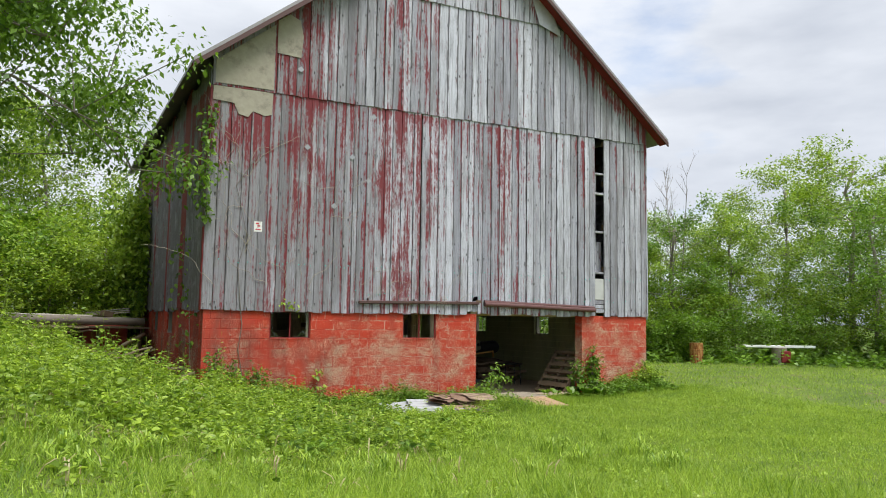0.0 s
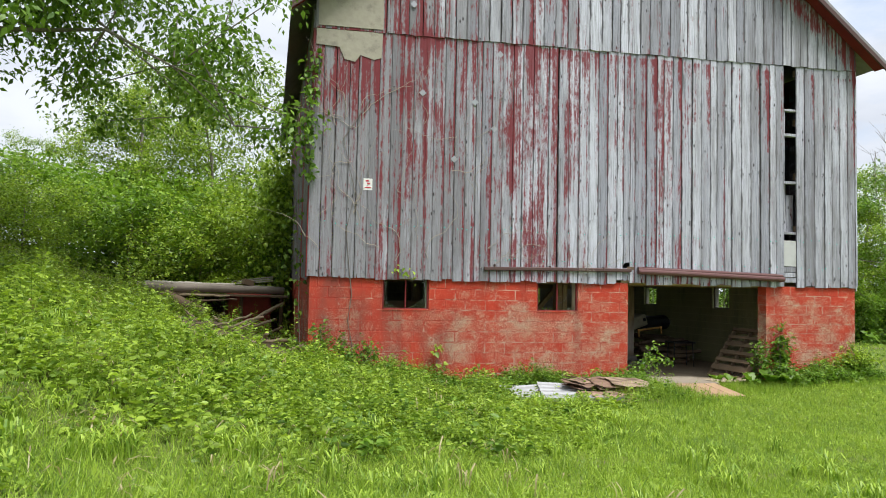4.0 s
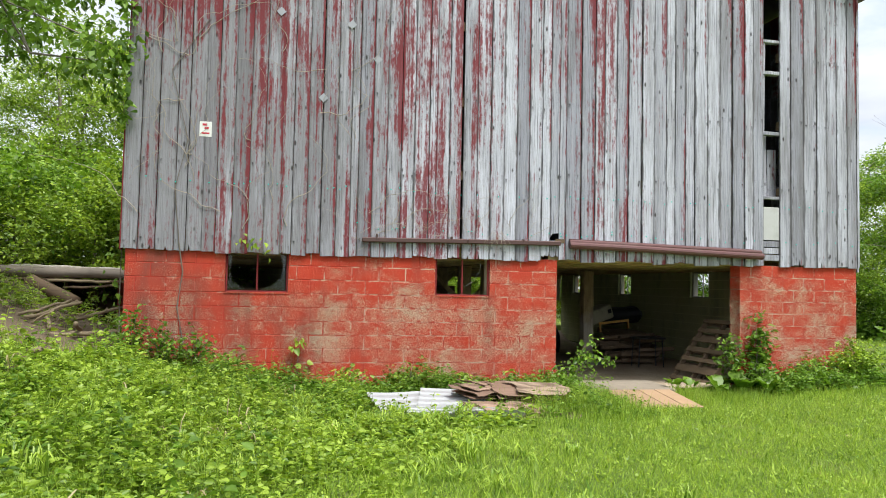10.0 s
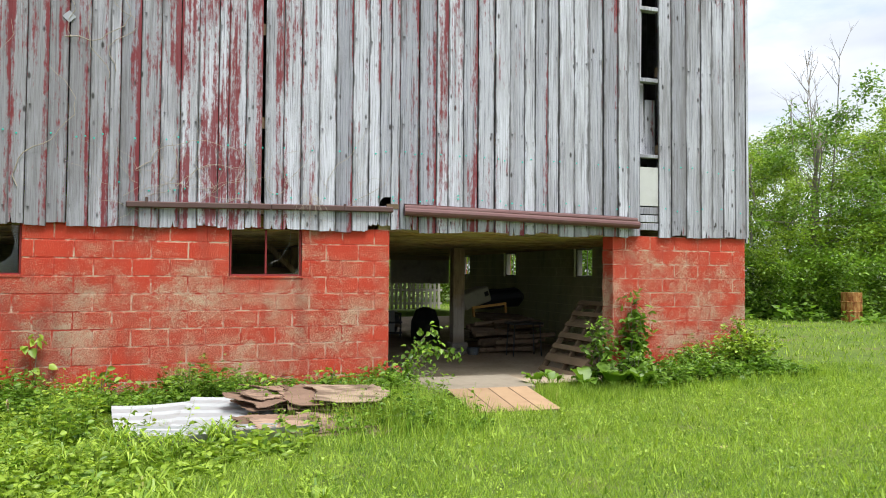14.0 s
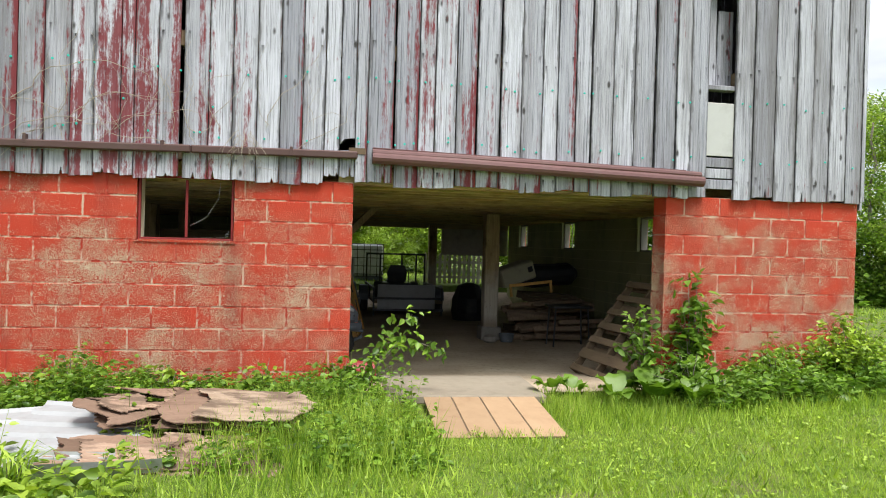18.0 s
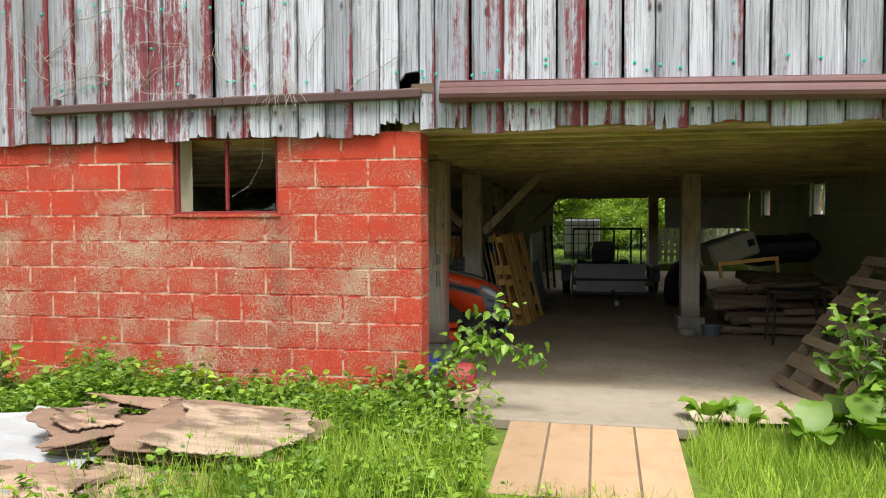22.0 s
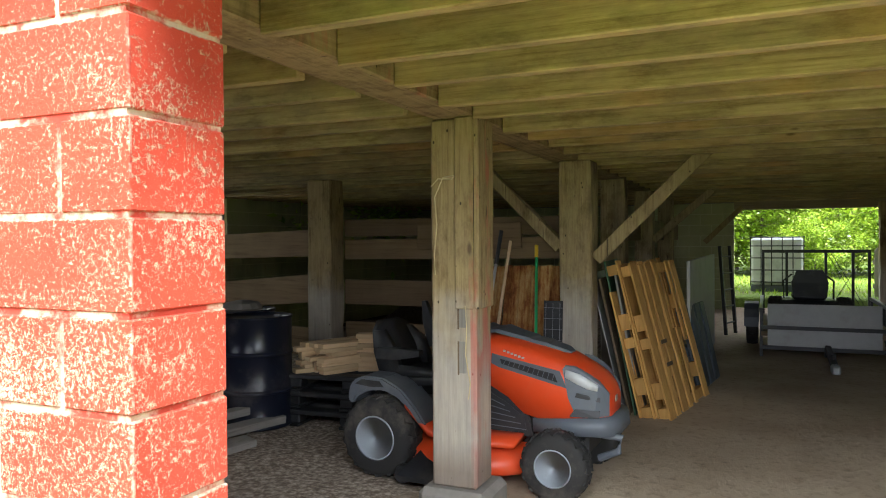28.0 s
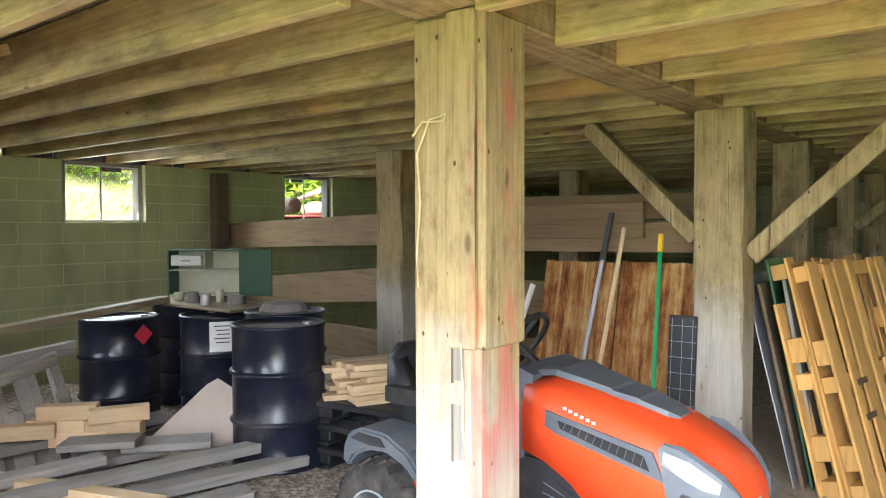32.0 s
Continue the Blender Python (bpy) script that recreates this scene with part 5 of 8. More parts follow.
rag = link_mesh("sack", lathe([(0.16, 0), (0.19, 0.03), (0.15, 0.08), (0.06, 0.10)], 14), M_STONE)
rag.location = (-3.22, 4.26, 0.735)
tagged(rag, "crumpled grey sack lying on a drum", "sack")

# ---- lumber and scrap heap in front of the drums ----
heap = [((-2.85, 1.9, 0.07), (-2.52, 3.80, 0.05), 0.10, 0.06), ((-2.73, 1.9, 0.0), (-2.40, 3.72, -0.04), 0.11, 0.06), ((-2.55, 2.1, -0.09), (-2.33, 3.25, -0.10), 0.14, 0.06), ((-3.72, 2.1, 0.06), (-3.50, 3.45, 0.10), 0.13, 0.05), ((-3.35, 1.9, 0.0), (-3.08, 3.2, 0.03), 0.15, 0.05),
        ((-3.28, 2.68, 0.13), (-2.98, 2.98, 0.14), 0.2, 0.04), ((-3.12, 2.95, 0.09), (-2.82, 3.35, 0.08), 0.16, 0.045), ((-3.6, 2.0, 0.0), (-4.2, 3.1, -0.02), 0.15, 0.05), ((-3.9, 2.0, -0.05), (-4.4, 3.0, -0.04), 0.16, 0.06), ((-3.1, 1.85, 0.08), (-2.95, 2.75, 0.1), 0.12, 0.05), ((-2.9, 2.9, -0.08), (-2.62, 3.3, -0.08), 0.16, 0.05)]
for p, q, w, h in heap:
    ob = link_mesh("plank", beam_bm(p, q, w, h, 0.004, rng.uniform(-8, 8)), M_GREYWOOD_Y)
    tagged(ob, "grey weathered plank in the lumber heap", "plank", "lumber heap")
for x, y, z, a in ((-3.55, 2.78, 0.17, 40), (-3.50, 2.82, 0.26, 48), (-3.30, 3.0, 0.16, 38), (-3.62, 2.62, 0.16, 52), (-3.28, 3.02, 0.24, 62), (-3.44, 2.86, 0.10, 44)):
    ob = link_mesh("lumber_block", box_bm(-0.17, 0.17, -0.045, 0.045, -0.044, 0.044, pose(x, y, z, 0, 0, a), 0.003), M_NEWWOOD)
    tagged(ob, "fresh sawn yellow lumber offcut on the heap", "offcut", "lumber heap")
ob = link_mesh("plank", beam_bm((-3.5, 2.05, 0.12), (-2.32, 2.72, 0.0), 0.1, 0.05, 0.003), M_NEWWOOD)
tagged(ob, "fresh orange-brown plank on the lumber heap", "plank", "lumber heap")
board = link_mesh("tan_board", plate([(-0.45, 0), (0.42, 0.02), (0.36, 0.28), (0.05, 0.46), (-0.02, 0.42)], 0, 0.014), M_FIBRE)
board.matrix_basis = pose(-3.0, 3.42, -0.08, -42, 4, 54) @ Matrix.Diagonal((1.0, 1, 1.25, 1))
tagged(board, "torn tan fibreboard sheet leaning on the heap", "board")
board = link_mesh("tan_board", plate([(-0.2, 0), (0.2, 0.02), (0.22, 0.2), (-0.1, 0.26)], 0, 0.014), M_FIBRE)
board.matrix_basis = pose(-2.82, 3.68, -0.08, -44, -12, 58)
tagged(board, "small torn tan fibreboard piece", "board")


def pallet_wooden(name, m, mat, label, length=1.2, width=1.0, slats=7, both=True, group=""):
    """A pallet standing on its short edge: width along x, length up z, thickness along y."""
    ob = thing(name, label, "pallet", m, group)
    for i in range(3):
        x = -width / 2 + 0.02 + i * (width - 0.04) / 2
        part("stringer", box_bm(x - 0.019, x + 0.019, 0.018, 0.105, 0, length, None, 0.003), mat, ob)
    for side in ((0.0, 0.017), (0.106, 0.123)) if both else ((0.0, 0.017),):
        n = slats if side[0] == 0 else slats - 2
        for k in range(n):
            z = 0.045 + k * (length - 0.09) / (n - 1)
            h = rng.choice((0.042, 0.05, 0.065))
            part("deck_board", box_bm(-width / 2, width / 2, side[0], side[1], z - h, z + h, None, 0.002), mat, ob)
    return ob


shelf = link_mesh("long_plank", beam_bm((-3.95, 2.2, 0.70), (-4.47, 4.05, 0.785), 0.12, 0.05, 0.004), M_GREYWOOD)
tagged(shelf, "long grey plank resting on the bench and a pallet", "plank")
for z, y in ((0.45, 2.7), (0.55, 2.95)):
    ob = link_mesh("upright_board", box_bm(-5.9, -5.86, y, y + 0.2, fh(-5.9, 2.7), z + 0.35, None, 0.004), M_GREYWOOD_Z)
    tagged(ob, "short grey board standing by the block wall", "board", "boards by the wall")

# stacked black plastic pallets with lumber on top
for k in range(3):
    z = fh(-1.9, 4.4) + k * 0.145
    ob = thing("plastic_pallet", "black plastic pallet in a low stack", "pallet", pose(-1.95 + rng.uniform(-0.03, 0.03), 4.42, z, 0, 0, 4 + rng.uniform(-3, 3)), "plastic pallet stack")
    for y in (-0.5, -0.25, 0.0, 0.25, 0.5):
        part("deck_bar", box_bm(-0.55, 0.55, y - 0.07, y + 0.07, 0.10, 0.14, None, 0.008), M_DARK, ob)
    for x in (-0.48, 0.0, 0.48):
        part("runner", box_bm(x - 0.06, x + 0.06, -0.56, 0.56, 0.0, 0.025, None, 0.006), M_DARK, ob)
        for y in (-0.48, 0.0, 0.48):
            part("foot", box_bm(x - 0.06, x + 0.06, y - 0.06, y + 0.06, 0.025, 0.10, None, 0.01), M_DARK, ob)
ztop = fh(-1.9, 4.4) + 2 * 0.145 + 0.14
for k in range(21):
    layer, col = divmod(k, 3)
    ob = link_mesh("lumber_board", box_bm(-0.27, 0.27, -0.045, 0.045, 0, 0.034, pose(-2.18 + 0.1 * col + rng.uniform(-0.02, 0.02), 4.12 + rng.uniform(-0.09, 0.05), ztop + 0.035 * layer, 0, 0, 62 + rng.uniform(-9, 9)), 0.002), M_NEWWOOD)
    tagged(ob, "short pale lumber board stacked on the black pallets", "board", "lumber stack")
for k in range(8):
    ob = link_mesh("lumber_board", box_bm(-0.15, 0.15, -0.06, 0.06, 0, 0.037, pose(-1.80 + rng.uniform(-0.02, 0.02), 4.2, ztop + 0.038 * k, 0, 0, 20 + rng.uniform(-10, 10)), 0.002), M_NEWWOOD)
    tagged(ob, "short pale lumber offcut in a stacked column", "board", "lumber stack")
for k in range(2):
    bx = link_mesh("carton", box_bm(-0.11, 0.11, -0.08, 0.08, 0, 0.085, pose(-1.48, 4.12, ztop + 0.086 * k, 0, 0, 6 - 9 * k), 0.003), M_PAPER)
    tagged(bx, "small white carton with a red band", "box", "cartons on the pallets")
    part("band", box_bm(-0.08, 0.06, -0.0835, -0.0805, 0.025, 0.055, pose(-1.48, 4.12, ztop + 0.086 * k, 0, 0, 6 - 9 * k)), M_REDLABEL, bx)


# ---- leaning sheets, poles and pallets by the second post ----
rusty = thing("rusty_sheet", "rusty brown corrugated roofing sheet leaning on boards", "roofing sheet", pose(-1.05, 4.98, fh(-1, 5), -12, 0, -3))
for k, (a, b) in enumerate(((-0.55, 0.0), (0.005, 0.55))):
    bm = bmesh.new()
    n = 90
    low = []
    for i in range(n + 1):
        px = a + (b - a) * i / n
        f = ((px + 1.0) / 0.19) % 1.0
        rib = max(0.0, min(1.0, (0.16 - abs(f - 0.5)) / 0.05)) + 0.35 * max(0.0, min(1.0, (0.05 - abs(f)) / 0.03))
        low.append(bm.verts.new((px, -0.036 * rib + 0.012 * k, 0.0)))
    high = [bm.verts.new((v.co.x, v.co.y, 1.29 + 0.01 * k)) for v in low]
    for i in range(n):
        bm.faces.new((low[i], low[i + 1], high[i + 1], high[i]))
    r = bmesh.ops.extrude_face_region(bm, geom=list(bm.faces))
    bmesh.ops.translate(bm, vec=(0, 0.003, 0), verts=[v for v in r["geom"] if isinstance(v, bmesh.types.BMVert)])
    part("sheet", bm, M_RUST, rusty)
for p, q, r, m, lb, grip in (((-1.10, 4.62, 0.02), (-0.98, 4.98, 1.43), 0.014, M_STEEL, "grey steel pole with black grip leaning on sheets", M_DARK), ((-1.02, 4.7, 0.0), (-0.90, 5.0, 1.36), 0.014, M_NEWWOOD, "thin wooden pole leaning on rusty sheets", None),
                            ((-0.52, 4.45, fh(-0.5, 4.5)), (-0.66, 4.98, 1.30), 0.013, M_GREENB, "green broom handle with yellow tip leaning", M_YELLOW), ((-1.72, 4.72, 0.1), (-1.55, 5.0, 0.98), 0.02, M_PAPER, "white plastic pipe leaning on boards", None)):
    ob = link_mesh("pole", rod_bm(p, q, r, None, 10), m)
    tagged(ob, lb, "pole", "poles leaning on the sheets")
    if grip:
        d = (Vector(q) - Vector(p)).normalized()
        part("grip", rod_bm(Vector(q) - d * (0.28 if grip is M_DARK else 0.09), Vector(q) + d * 0.02, r + 0.004, None, 10), grip, ob, "dark grip" if grip is M_DARK else "yellow tip")
wire = thing("mesh_screen", "dark panel with white wire grid leaning on post", "screen", pose(-0.50, 4.80, fh(-0.5, 4.8), -5, 0, 0))
part("backing", box_bm(-0.07, 0.09, 0.0, 0.02, 0, 1.0, None, 0.004), M_DARK, wire)
for k in range(11):
    part("wire", rod_bm((-0.07, -0.003, 0.04 + k * 0.09), (0.09, -0.003, 0.04 + k * 0.09), 0.0016, None, 5), M_STEEL, wire)
for x in (-0.05, 0.01, 0.07):
    part("wire", rod_bm((x, -0.004, 0.02), (x, -0.004, 0.98), 0.0016, None, 5), M_STEEL, wire)
# sheets on edge beside the pallets
for k, (m, lb, t, h) in enumerate(((M_TIN, "grey metal sheet leaning on edge", 0.008, 1.25), (M_OLDWOOD, "dark brown board leaning on edge", 0.02, 1.2), (M_GREENP, "green edged board leaning on edge", 0.015, 1.35), (M_GREYWOOD_Z, "grey board leaning on edge", 0.02, 1.3))):
    ob = link_mesh("leaning_sheet", box_bm(-t / 2, t / 2, 0, 0.9, 0, h, None, 0.002), m)
    ob.matrix_basis = pose(0.02 + 0.045 * k, 5.28 + 0.02 * k, fh(0.1, 5.4), 0, -13 + k, 4)
    tagged(ob, lb, "sheet", "sheets leaning by the pallets")
def pallet_upright(m, label, mat=M_PALLET, group="leaning wooden pallets"):
    """A leaning pallet whose deck boards run upwards, with notched stringers across."""
    ob = thing("pallet", label, "pallet", m, group)
    for z in (0.06, 0.66, 1.3):
        part("stringer", box_bm(-0.6, 0.6, 0.018, 0.105, z - 0.045, z + 0.045, None, 0.003), mat, ob)
    for y0, n in ((0.0, 7), (0.106, 6)):
        for k in range(n):
            x = -0.55 + 1.1 * k / (n - 1) + rng.uniform(-0.012, 0.012)
            w = rng.choice((0.035, 0.05, 0.065, 0.075))
            low, top = (0.0, 1.36 + rng.uniform(-0.03, 0.02)) if rng.random() < 0.7 else rng.choice(((0.0, 0.72), (0.58, 1.36), (0.0, 1.12), (0.03, 1.30)))
            part("deck_board", box_bm(x - w, x + w, y0, y0 + 0.017, low, top, pose(0, 0, 0, 0, rng.uniform(-0.7, 0.7), 0), 0.003), mat, ob)
    for x in (-0.56, 0.0, 0.56):
        for z in (0.25 + rng.uniform(-0.05, 0.05), 0.9 + rng.uniform(-0.08, 0.08)):
            part("spacer", box_bm(x - 0.04, x + 0.04, 0.0175, 0.105, z - 0.07, z + 0.07, None, 0.003), mat, ob)
    return ob


# a grey pallet leaning over the lumber heap, with a loose board across it
pallet_upright(pose(-3.52, 2.45, -0.12, -48, 0, 82) @ Matrix.Diagonal((0.85, 0.8, 0.72, 1)), "grey weathered pallet leaning behind the lumber heap", M_GREYPALE_Z, "")
for p, q in (((-3.62, 1.95, 0.36), (-3.95, 2.95, 0.52), ), ((-3.95, 2.3, 0.5), (-4.12, 3.15, 0.55))):
    ob = link_mesh("plank", beam_bm(p, q, 0.035, 0.09, 0.004, 10), M_GREYWOOD_Y)
    tagged(ob, "loose grey board across the leaning pallet", "plank", "lumber heap")
p0 = pallet_upright(pose(0.53, 5.86, fh(0.4, 5.8), -15, 0, 80), "yellow-brown wooden pallet leaning upright")
p1 = pallet_upright(pose(0.39, 5.84, fh(0.4, 5.8), -14, 0, 80), "yellow-brown wooden pallet leaning behind another")
for k, (x, z) in enumerate(((-0.38, 0.62), (-0.38, 0.42))):
    part("stencil", box_bm(x, x + 0.16, -0.0025, -0.0005, z, z + 0.035), M_OLDWOOD, p0, "dark stencilled lot mark")
dark = thing("plastic_pallet", "dark slate-blue plastic pallet leaning on a panel", "pallet", pose(0.62, 7.0, fh(0.6, 7), -12, 0, 83))
for x in (-0.4, -0.13, 0.13, 0.4):
    part("deck_bar", box_bm(x - 0.1, x + 0.1, 0, 0.04, 0, 0.85, None, 0.01), M_SLATE, dark)
for z in (0.05, 0.42, 0.78):
    part("runner", box_bm(-0.5, 0.5, 0.041, 0.13, z - 0.05, z + 0.05, None, 0.01), M_SLATE, dark)
pan = link_mesh("wall_panel", box_bm(0.40, 0.435, 6.75, 10.6, fh(0.4, 8), 1.14, None, 0.004), M_PANEL)
tagged(pan, "pale grey sheet panel standing along the aisle", "panel")
lad = thing("ladder", "dark metal ladder standing by the back wall", "ladder", pose(0.62, 12.2, fh(0.6, 12.2), -4, 0, 70))
for x in (-0.2, 0.2):
    part("rail", box_bm(x - 0.02, x + 0.02, 0, 0.05, 0, 1.5), M_WIRE, lad)
for k in range(5):
    part("rung", rod_bm((-0.2, 0.025, 0.2 + 0.28 * k), (0.2, 0.025, 0.2 + 0.28 * k), 0.014), M_WIRE, lad)


# ---- lawn tractor ----
def wheel(parent, x, y, z, r, w, lugs, name):
    ob = part("wheel", lathe([(r * 0.55, -w / 2), (r * 0.82, -w / 2), (r * 0.96, -w * 0.40), (r, -w * 0.2), (r, w * 0.2), (r * 0.96, w * 0.4), (r * 0.82, w / 2), (r * 0.55, w / 2)], 32, "y"), M_TYRE, parent, name, True)
    ob.location = (x, y, z)
    bm = bmesh.new()
    for k in range(lugs):
        for s in (-1, 0, 1):
            a = 2 * math.pi * (k + 0.5 * (s == 0)) / lugs
            m = Matrix.Rotation(-a, 4, "Y") @ Matrix.Translation((0, s * w * 0.3, r * (1.0 if s == 0 else 0.975))) @ pose(0, 0, 0, s * -16, 0, s * 25)
            box(bm, -r * 0.07, r * 0.07, -w * 0.13, w * 0.13, -0.006, 0.009, m)
    part("tread", bm, M_TYRE, ob)
    part("rim", lathe([(r * 0.56, -w * 0.5 - 0.004), (r * 0.52, -w * 0.5 - 0.006), (r * 0.48, -w * 0.38), (r * 0.2, -w * 0.32), (r * 0.16, -w * 0.45), (0.01, -w * 0.45)], 28, "y"), M_RIM, ob, "silver steel rim", True)
    part("hub", lathe([(r * 0.09, -w * 0.5), (r * 0.09, -w * 0.44)], 12, "y"), M_DARK, ob)
    return ob


def loft(sections, closed=True):
    """A skin over like-numbered outlines; ends capped."""
    bm = bmesh.new()
    rings = [[bm.verts.new(p) for p in s] for s in sections]
    n = len(rings[0])
    for a, b in zip(rings, rings[1:]):
        for k in range(n if closed else n - 1):
            bm.faces.new((a[k], a[(k + 1) % n], b[(k + 1) % n], b[k]))
    if closed:
        bm.faces.new(rings[0])
        bm.faces.new(rings[-1])
    bmesh.ops.recalc_face_normals(bm, faces=bm.faces)
    return bm


mz = fh(-0.6, 3.3)
mower = thing("lawn_tractor", "orange lawn tractor with black seat and grey fenders", "lawn tractor", pose(-0.55, 3.46, mz, 0, 0, -1.5))
for x, r, w, lugs, y in ((-0.575, 0.255, 0.21, 18, 0.385), (0.585, 0.20, 0.16, 16, 0.39)):
    wheel(mower, x, -y, r, r, w, lugs, "black turf tyre")
    o = wheel(mower, x, y, r, r, w, lugs, "black turf tyre")
    o.rotation_euler = (0, 0, math.pi)
part("chassis", box_bm(-0.75, 0.72, -0.17, 0.17, 0.2, 0.42, None, 0.02), M_DARK, mower)
part("front_axle", box_bm(0.53, 0.63, -0.33, 0.33, 0.16, 0.24, None, 0.015), M_DARK, mower)
# hood: a rounded orange shell that drops towards the nose


def hood_ring(x, w, z0, z1, crown):
    pts = []
    for u in (-1.0, -1.0, -0.93, -0.72, -0.35, 0.0, 0.35, 0.72, 0.93, 1.0, 1.0):
        pts.append([x, u * w, 0])
    zs = (z0, z0 + (z1 - z0) * 0.6, z0 + (z1 - z0) * 0.86, z1 - crown * 0.45, z1 - crown * 0.1, z1, z1 - crown * 0.1, z1 - crown * 0.45, z0 + (z1 - z0) * 0.86, z0 + (z1 - z0) * 0.6, z0)
    return [(p[0], p[1], z) for p, z in zip(pts, zs)]


part("hood", loft([hood_ring(0.02, 0.245, 0.63, 0.918, 0.045), hood_ring(0.13, 0.25, 0.60, 0.912, 0.05), hood_ring(0.24, 0.253, 0.54, 0.897, 0.055), hood_ring(0.34, 0.254, 0.45, 0.877, 0.06), hood_ring(0.46, 0.253, 0.42, 0.848, 0.065), hood_ring(0.58, 0.248, 0.42, 0.808, 0.07), hood_ring(0.69, 0.235, 0.42, 0.752, 0.08), hood_ring(0.77, 0.212, 0.425, 0.698, 0.08), hood_ring(0.825, 0.175, 0.43, 0.635, 0.07), hood_ring(0.85, 0.13, 0.44, 0.57, 0.05)]), M_ORANGE, mower, "glossy orange hood", True)
part("hood_inlay", loft([[(x, -w, z - 0.022), (x, -w * 0.9, z - 0.001), (x, w * 0.9, z - 0.001), (x, w, z - 0.022)] for x, w, z in ((0.03, 0.15, 0.932), (0.12, 0.16, 0.945), (0.22, 0.125, 0.918), (0.33, 0.11, 0.893), (0.345, 0.11, 0.883), (0.44, 0.10, 0.868), (0.455, 0.10, 0.859), (0.55, 0.08, 0.831), (0.585, 0.05, 0.812))]), M_GREYPL, mower, "grey scalloped hood inlay")
part("dash", loft([[(-0.14, -0.2, 0.58), (-0.14, 0.2, 0.58), (-0.12, 0.18, 0.92), (-0.12, -0.18, 0.92)], [(-0.04, -0.245, 0.56), (-0.04, 0.245, 0.56), (-0.03, 0.20, 0.945), (-0.03, -0.20, 0.945)], [(0.03, -0.247, 0.60), (0.03, 0.247, 0.60), (0.045, 0.2, 0.92), (0.045, -0.2, 0.92)]]), M_GREYPL, mower, "grey plastic dash tower")
for s in (-1, 1):
    y = s * 0.256
    part("side_vent", loft([[(0.13, y, 0.745), (0.13, y - s * 0.012, 0.745), (0.135, y - s * 0.012, 0.805), (0.135, y, 0.805)], [(0.18, y, 0.722), (0.18, y - s * 0.012, 0.722), (0.20, y - s * 0.012, 0.792), (0.20, y, 0.792)], [(0.61, y - s * 0.004, 0.622), (0.61, y - s * 0.018, 0.622), (0.565, y - s * 0.012, 0.722), (0.565, y, 0.722)]]), M_GREYPL, mower, "grey side grille surround")
    part("grille", loft([[(0.20, y + s * 0.004, 0.745), (0.20, y, 0.745), (0.19, y, 0.775), (0.19, y + s * 0.004, 0.775)], [(0.555, y + s * 0.002, 0.655), (0.555, y - s * 0.004, 0.655), (0.535, y - s * 0.002, 0.705), (0.535, y + s * 0.004, 0.705)]]), M_WIRE, mower, "black mesh grille")
    for k in range(11):
        xk = 0.215 + 0.031 * k
        zk = 0.748 - 0.253 * (xk - 0.2)
        part("grille_bar", rod_bm((xk, y + s * 0.005, zk + 0.002), (xk + 0.012, y + s * 0.005, zk + 0.026 + 0.0015 * k), 0.0018, None, 4), M_GREYPL, mower)
    part("engine_side", plate([(-0.06, 0.30), (0.40, 0.31), (0.37, 0.43), (0.26, 0.53), (0.13, 0.60), (-0.06, 0.61)], s * 0.235 - 0.01, s * 0.235 + 0.01), M_DARK, mower, "black vented engine side")
    part("engine_mesh", plate([(0.10, 0.33), (0.36, 0.335), (0.34, 0.42), (0.24, 0.50), (0.12, 0.56)], s * 0.247 - 0.002, s * 0.247 + 0.002), M_WIRE, mower, "black mesh side screen")
    for k in range(5):
        part("engine_slat", rod_bm((0.10 + 0.006 * k, s * 0.251, 0.36 + 0.04 * k), (0.355 - 0.035 * k, s * 0.251, 0.35 + 0.034 * k), 0.003, None, 4), M_GREYPL, mower)
    part("lamp_bezel", loft([[(0.585, s * 0.252, 0.735), (0.585, s * 0.235, 0.735), (0.60, s * 0.235, 0.76), (0.60, s * 0.246, 0.757)], [(0.62, s * 0.254, 0.56), (0.62, s * 0.235, 0.56), (0.66, s * 0.225, 0.755), (0.66, s * 0.240, 0.745)], [(0.66, s * 0.252, 0.475), (0.66, s * 0.235, 0.475), (0.73, s * 0.21, 0.715), (0.73, s * 0.228, 0.705)], [(0.77, s * 0.223, 0.46), (0.77, s * 0.20, 0.46), (0.79, s * 0.18, 0.67), (0.79, s * 0.206, 0.66)], [(0.845, s * 0.165, 0.46), (0.84, s * 0.14, 0.46), (0.835, s * 0.14, 0.60), (0.845, s * 0.16, 0.595)]]), M_GREYPL, mower, "grey nose panel")
    part("headlight", loft([[(0.60, s * 0.258, 0.688), (0.60, s * 0.242, 0.688), (0.605, s * 0.242, 0.735), (0.605, s * 0.256, 0.735)], [(0.68, s * 0.252, 0.648), (0.68, s * 0.235, 0.648), (0.69, s * 0.228, 0.712), (0.69, s * 0.246, 0.708)], [(0.735, s * 0.238, 0.622), (0.735, s * 0.21, 0.622), (0.745, s * 0.205, 0.678), (0.745, s * 0.232, 0.674)], [(0.785, s * 0.215, 0.612), (0.775, s * 0.19, 0.612), (0.785, s * 0.185, 0.648), (0.79, s * 0.21, 0.644)]]), M_LENS, mower, "clear headlight lens", True)
    part("nose_grille", loft([[(0.66, s * 0.256, 0.575), (0.66, s * 0.24, 0.575), (0.67, s * 0.24, 0.60), (0.67, s * 0.254, 0.60)], [(0.80, s * 0.208, 0.545), (0.795, s * 0.19, 0.545), (0.795, s * 0.19, 0.572), (0.80, s * 0.205, 0.572)]]), M_WIRE, mower, "black mesh nose grille")
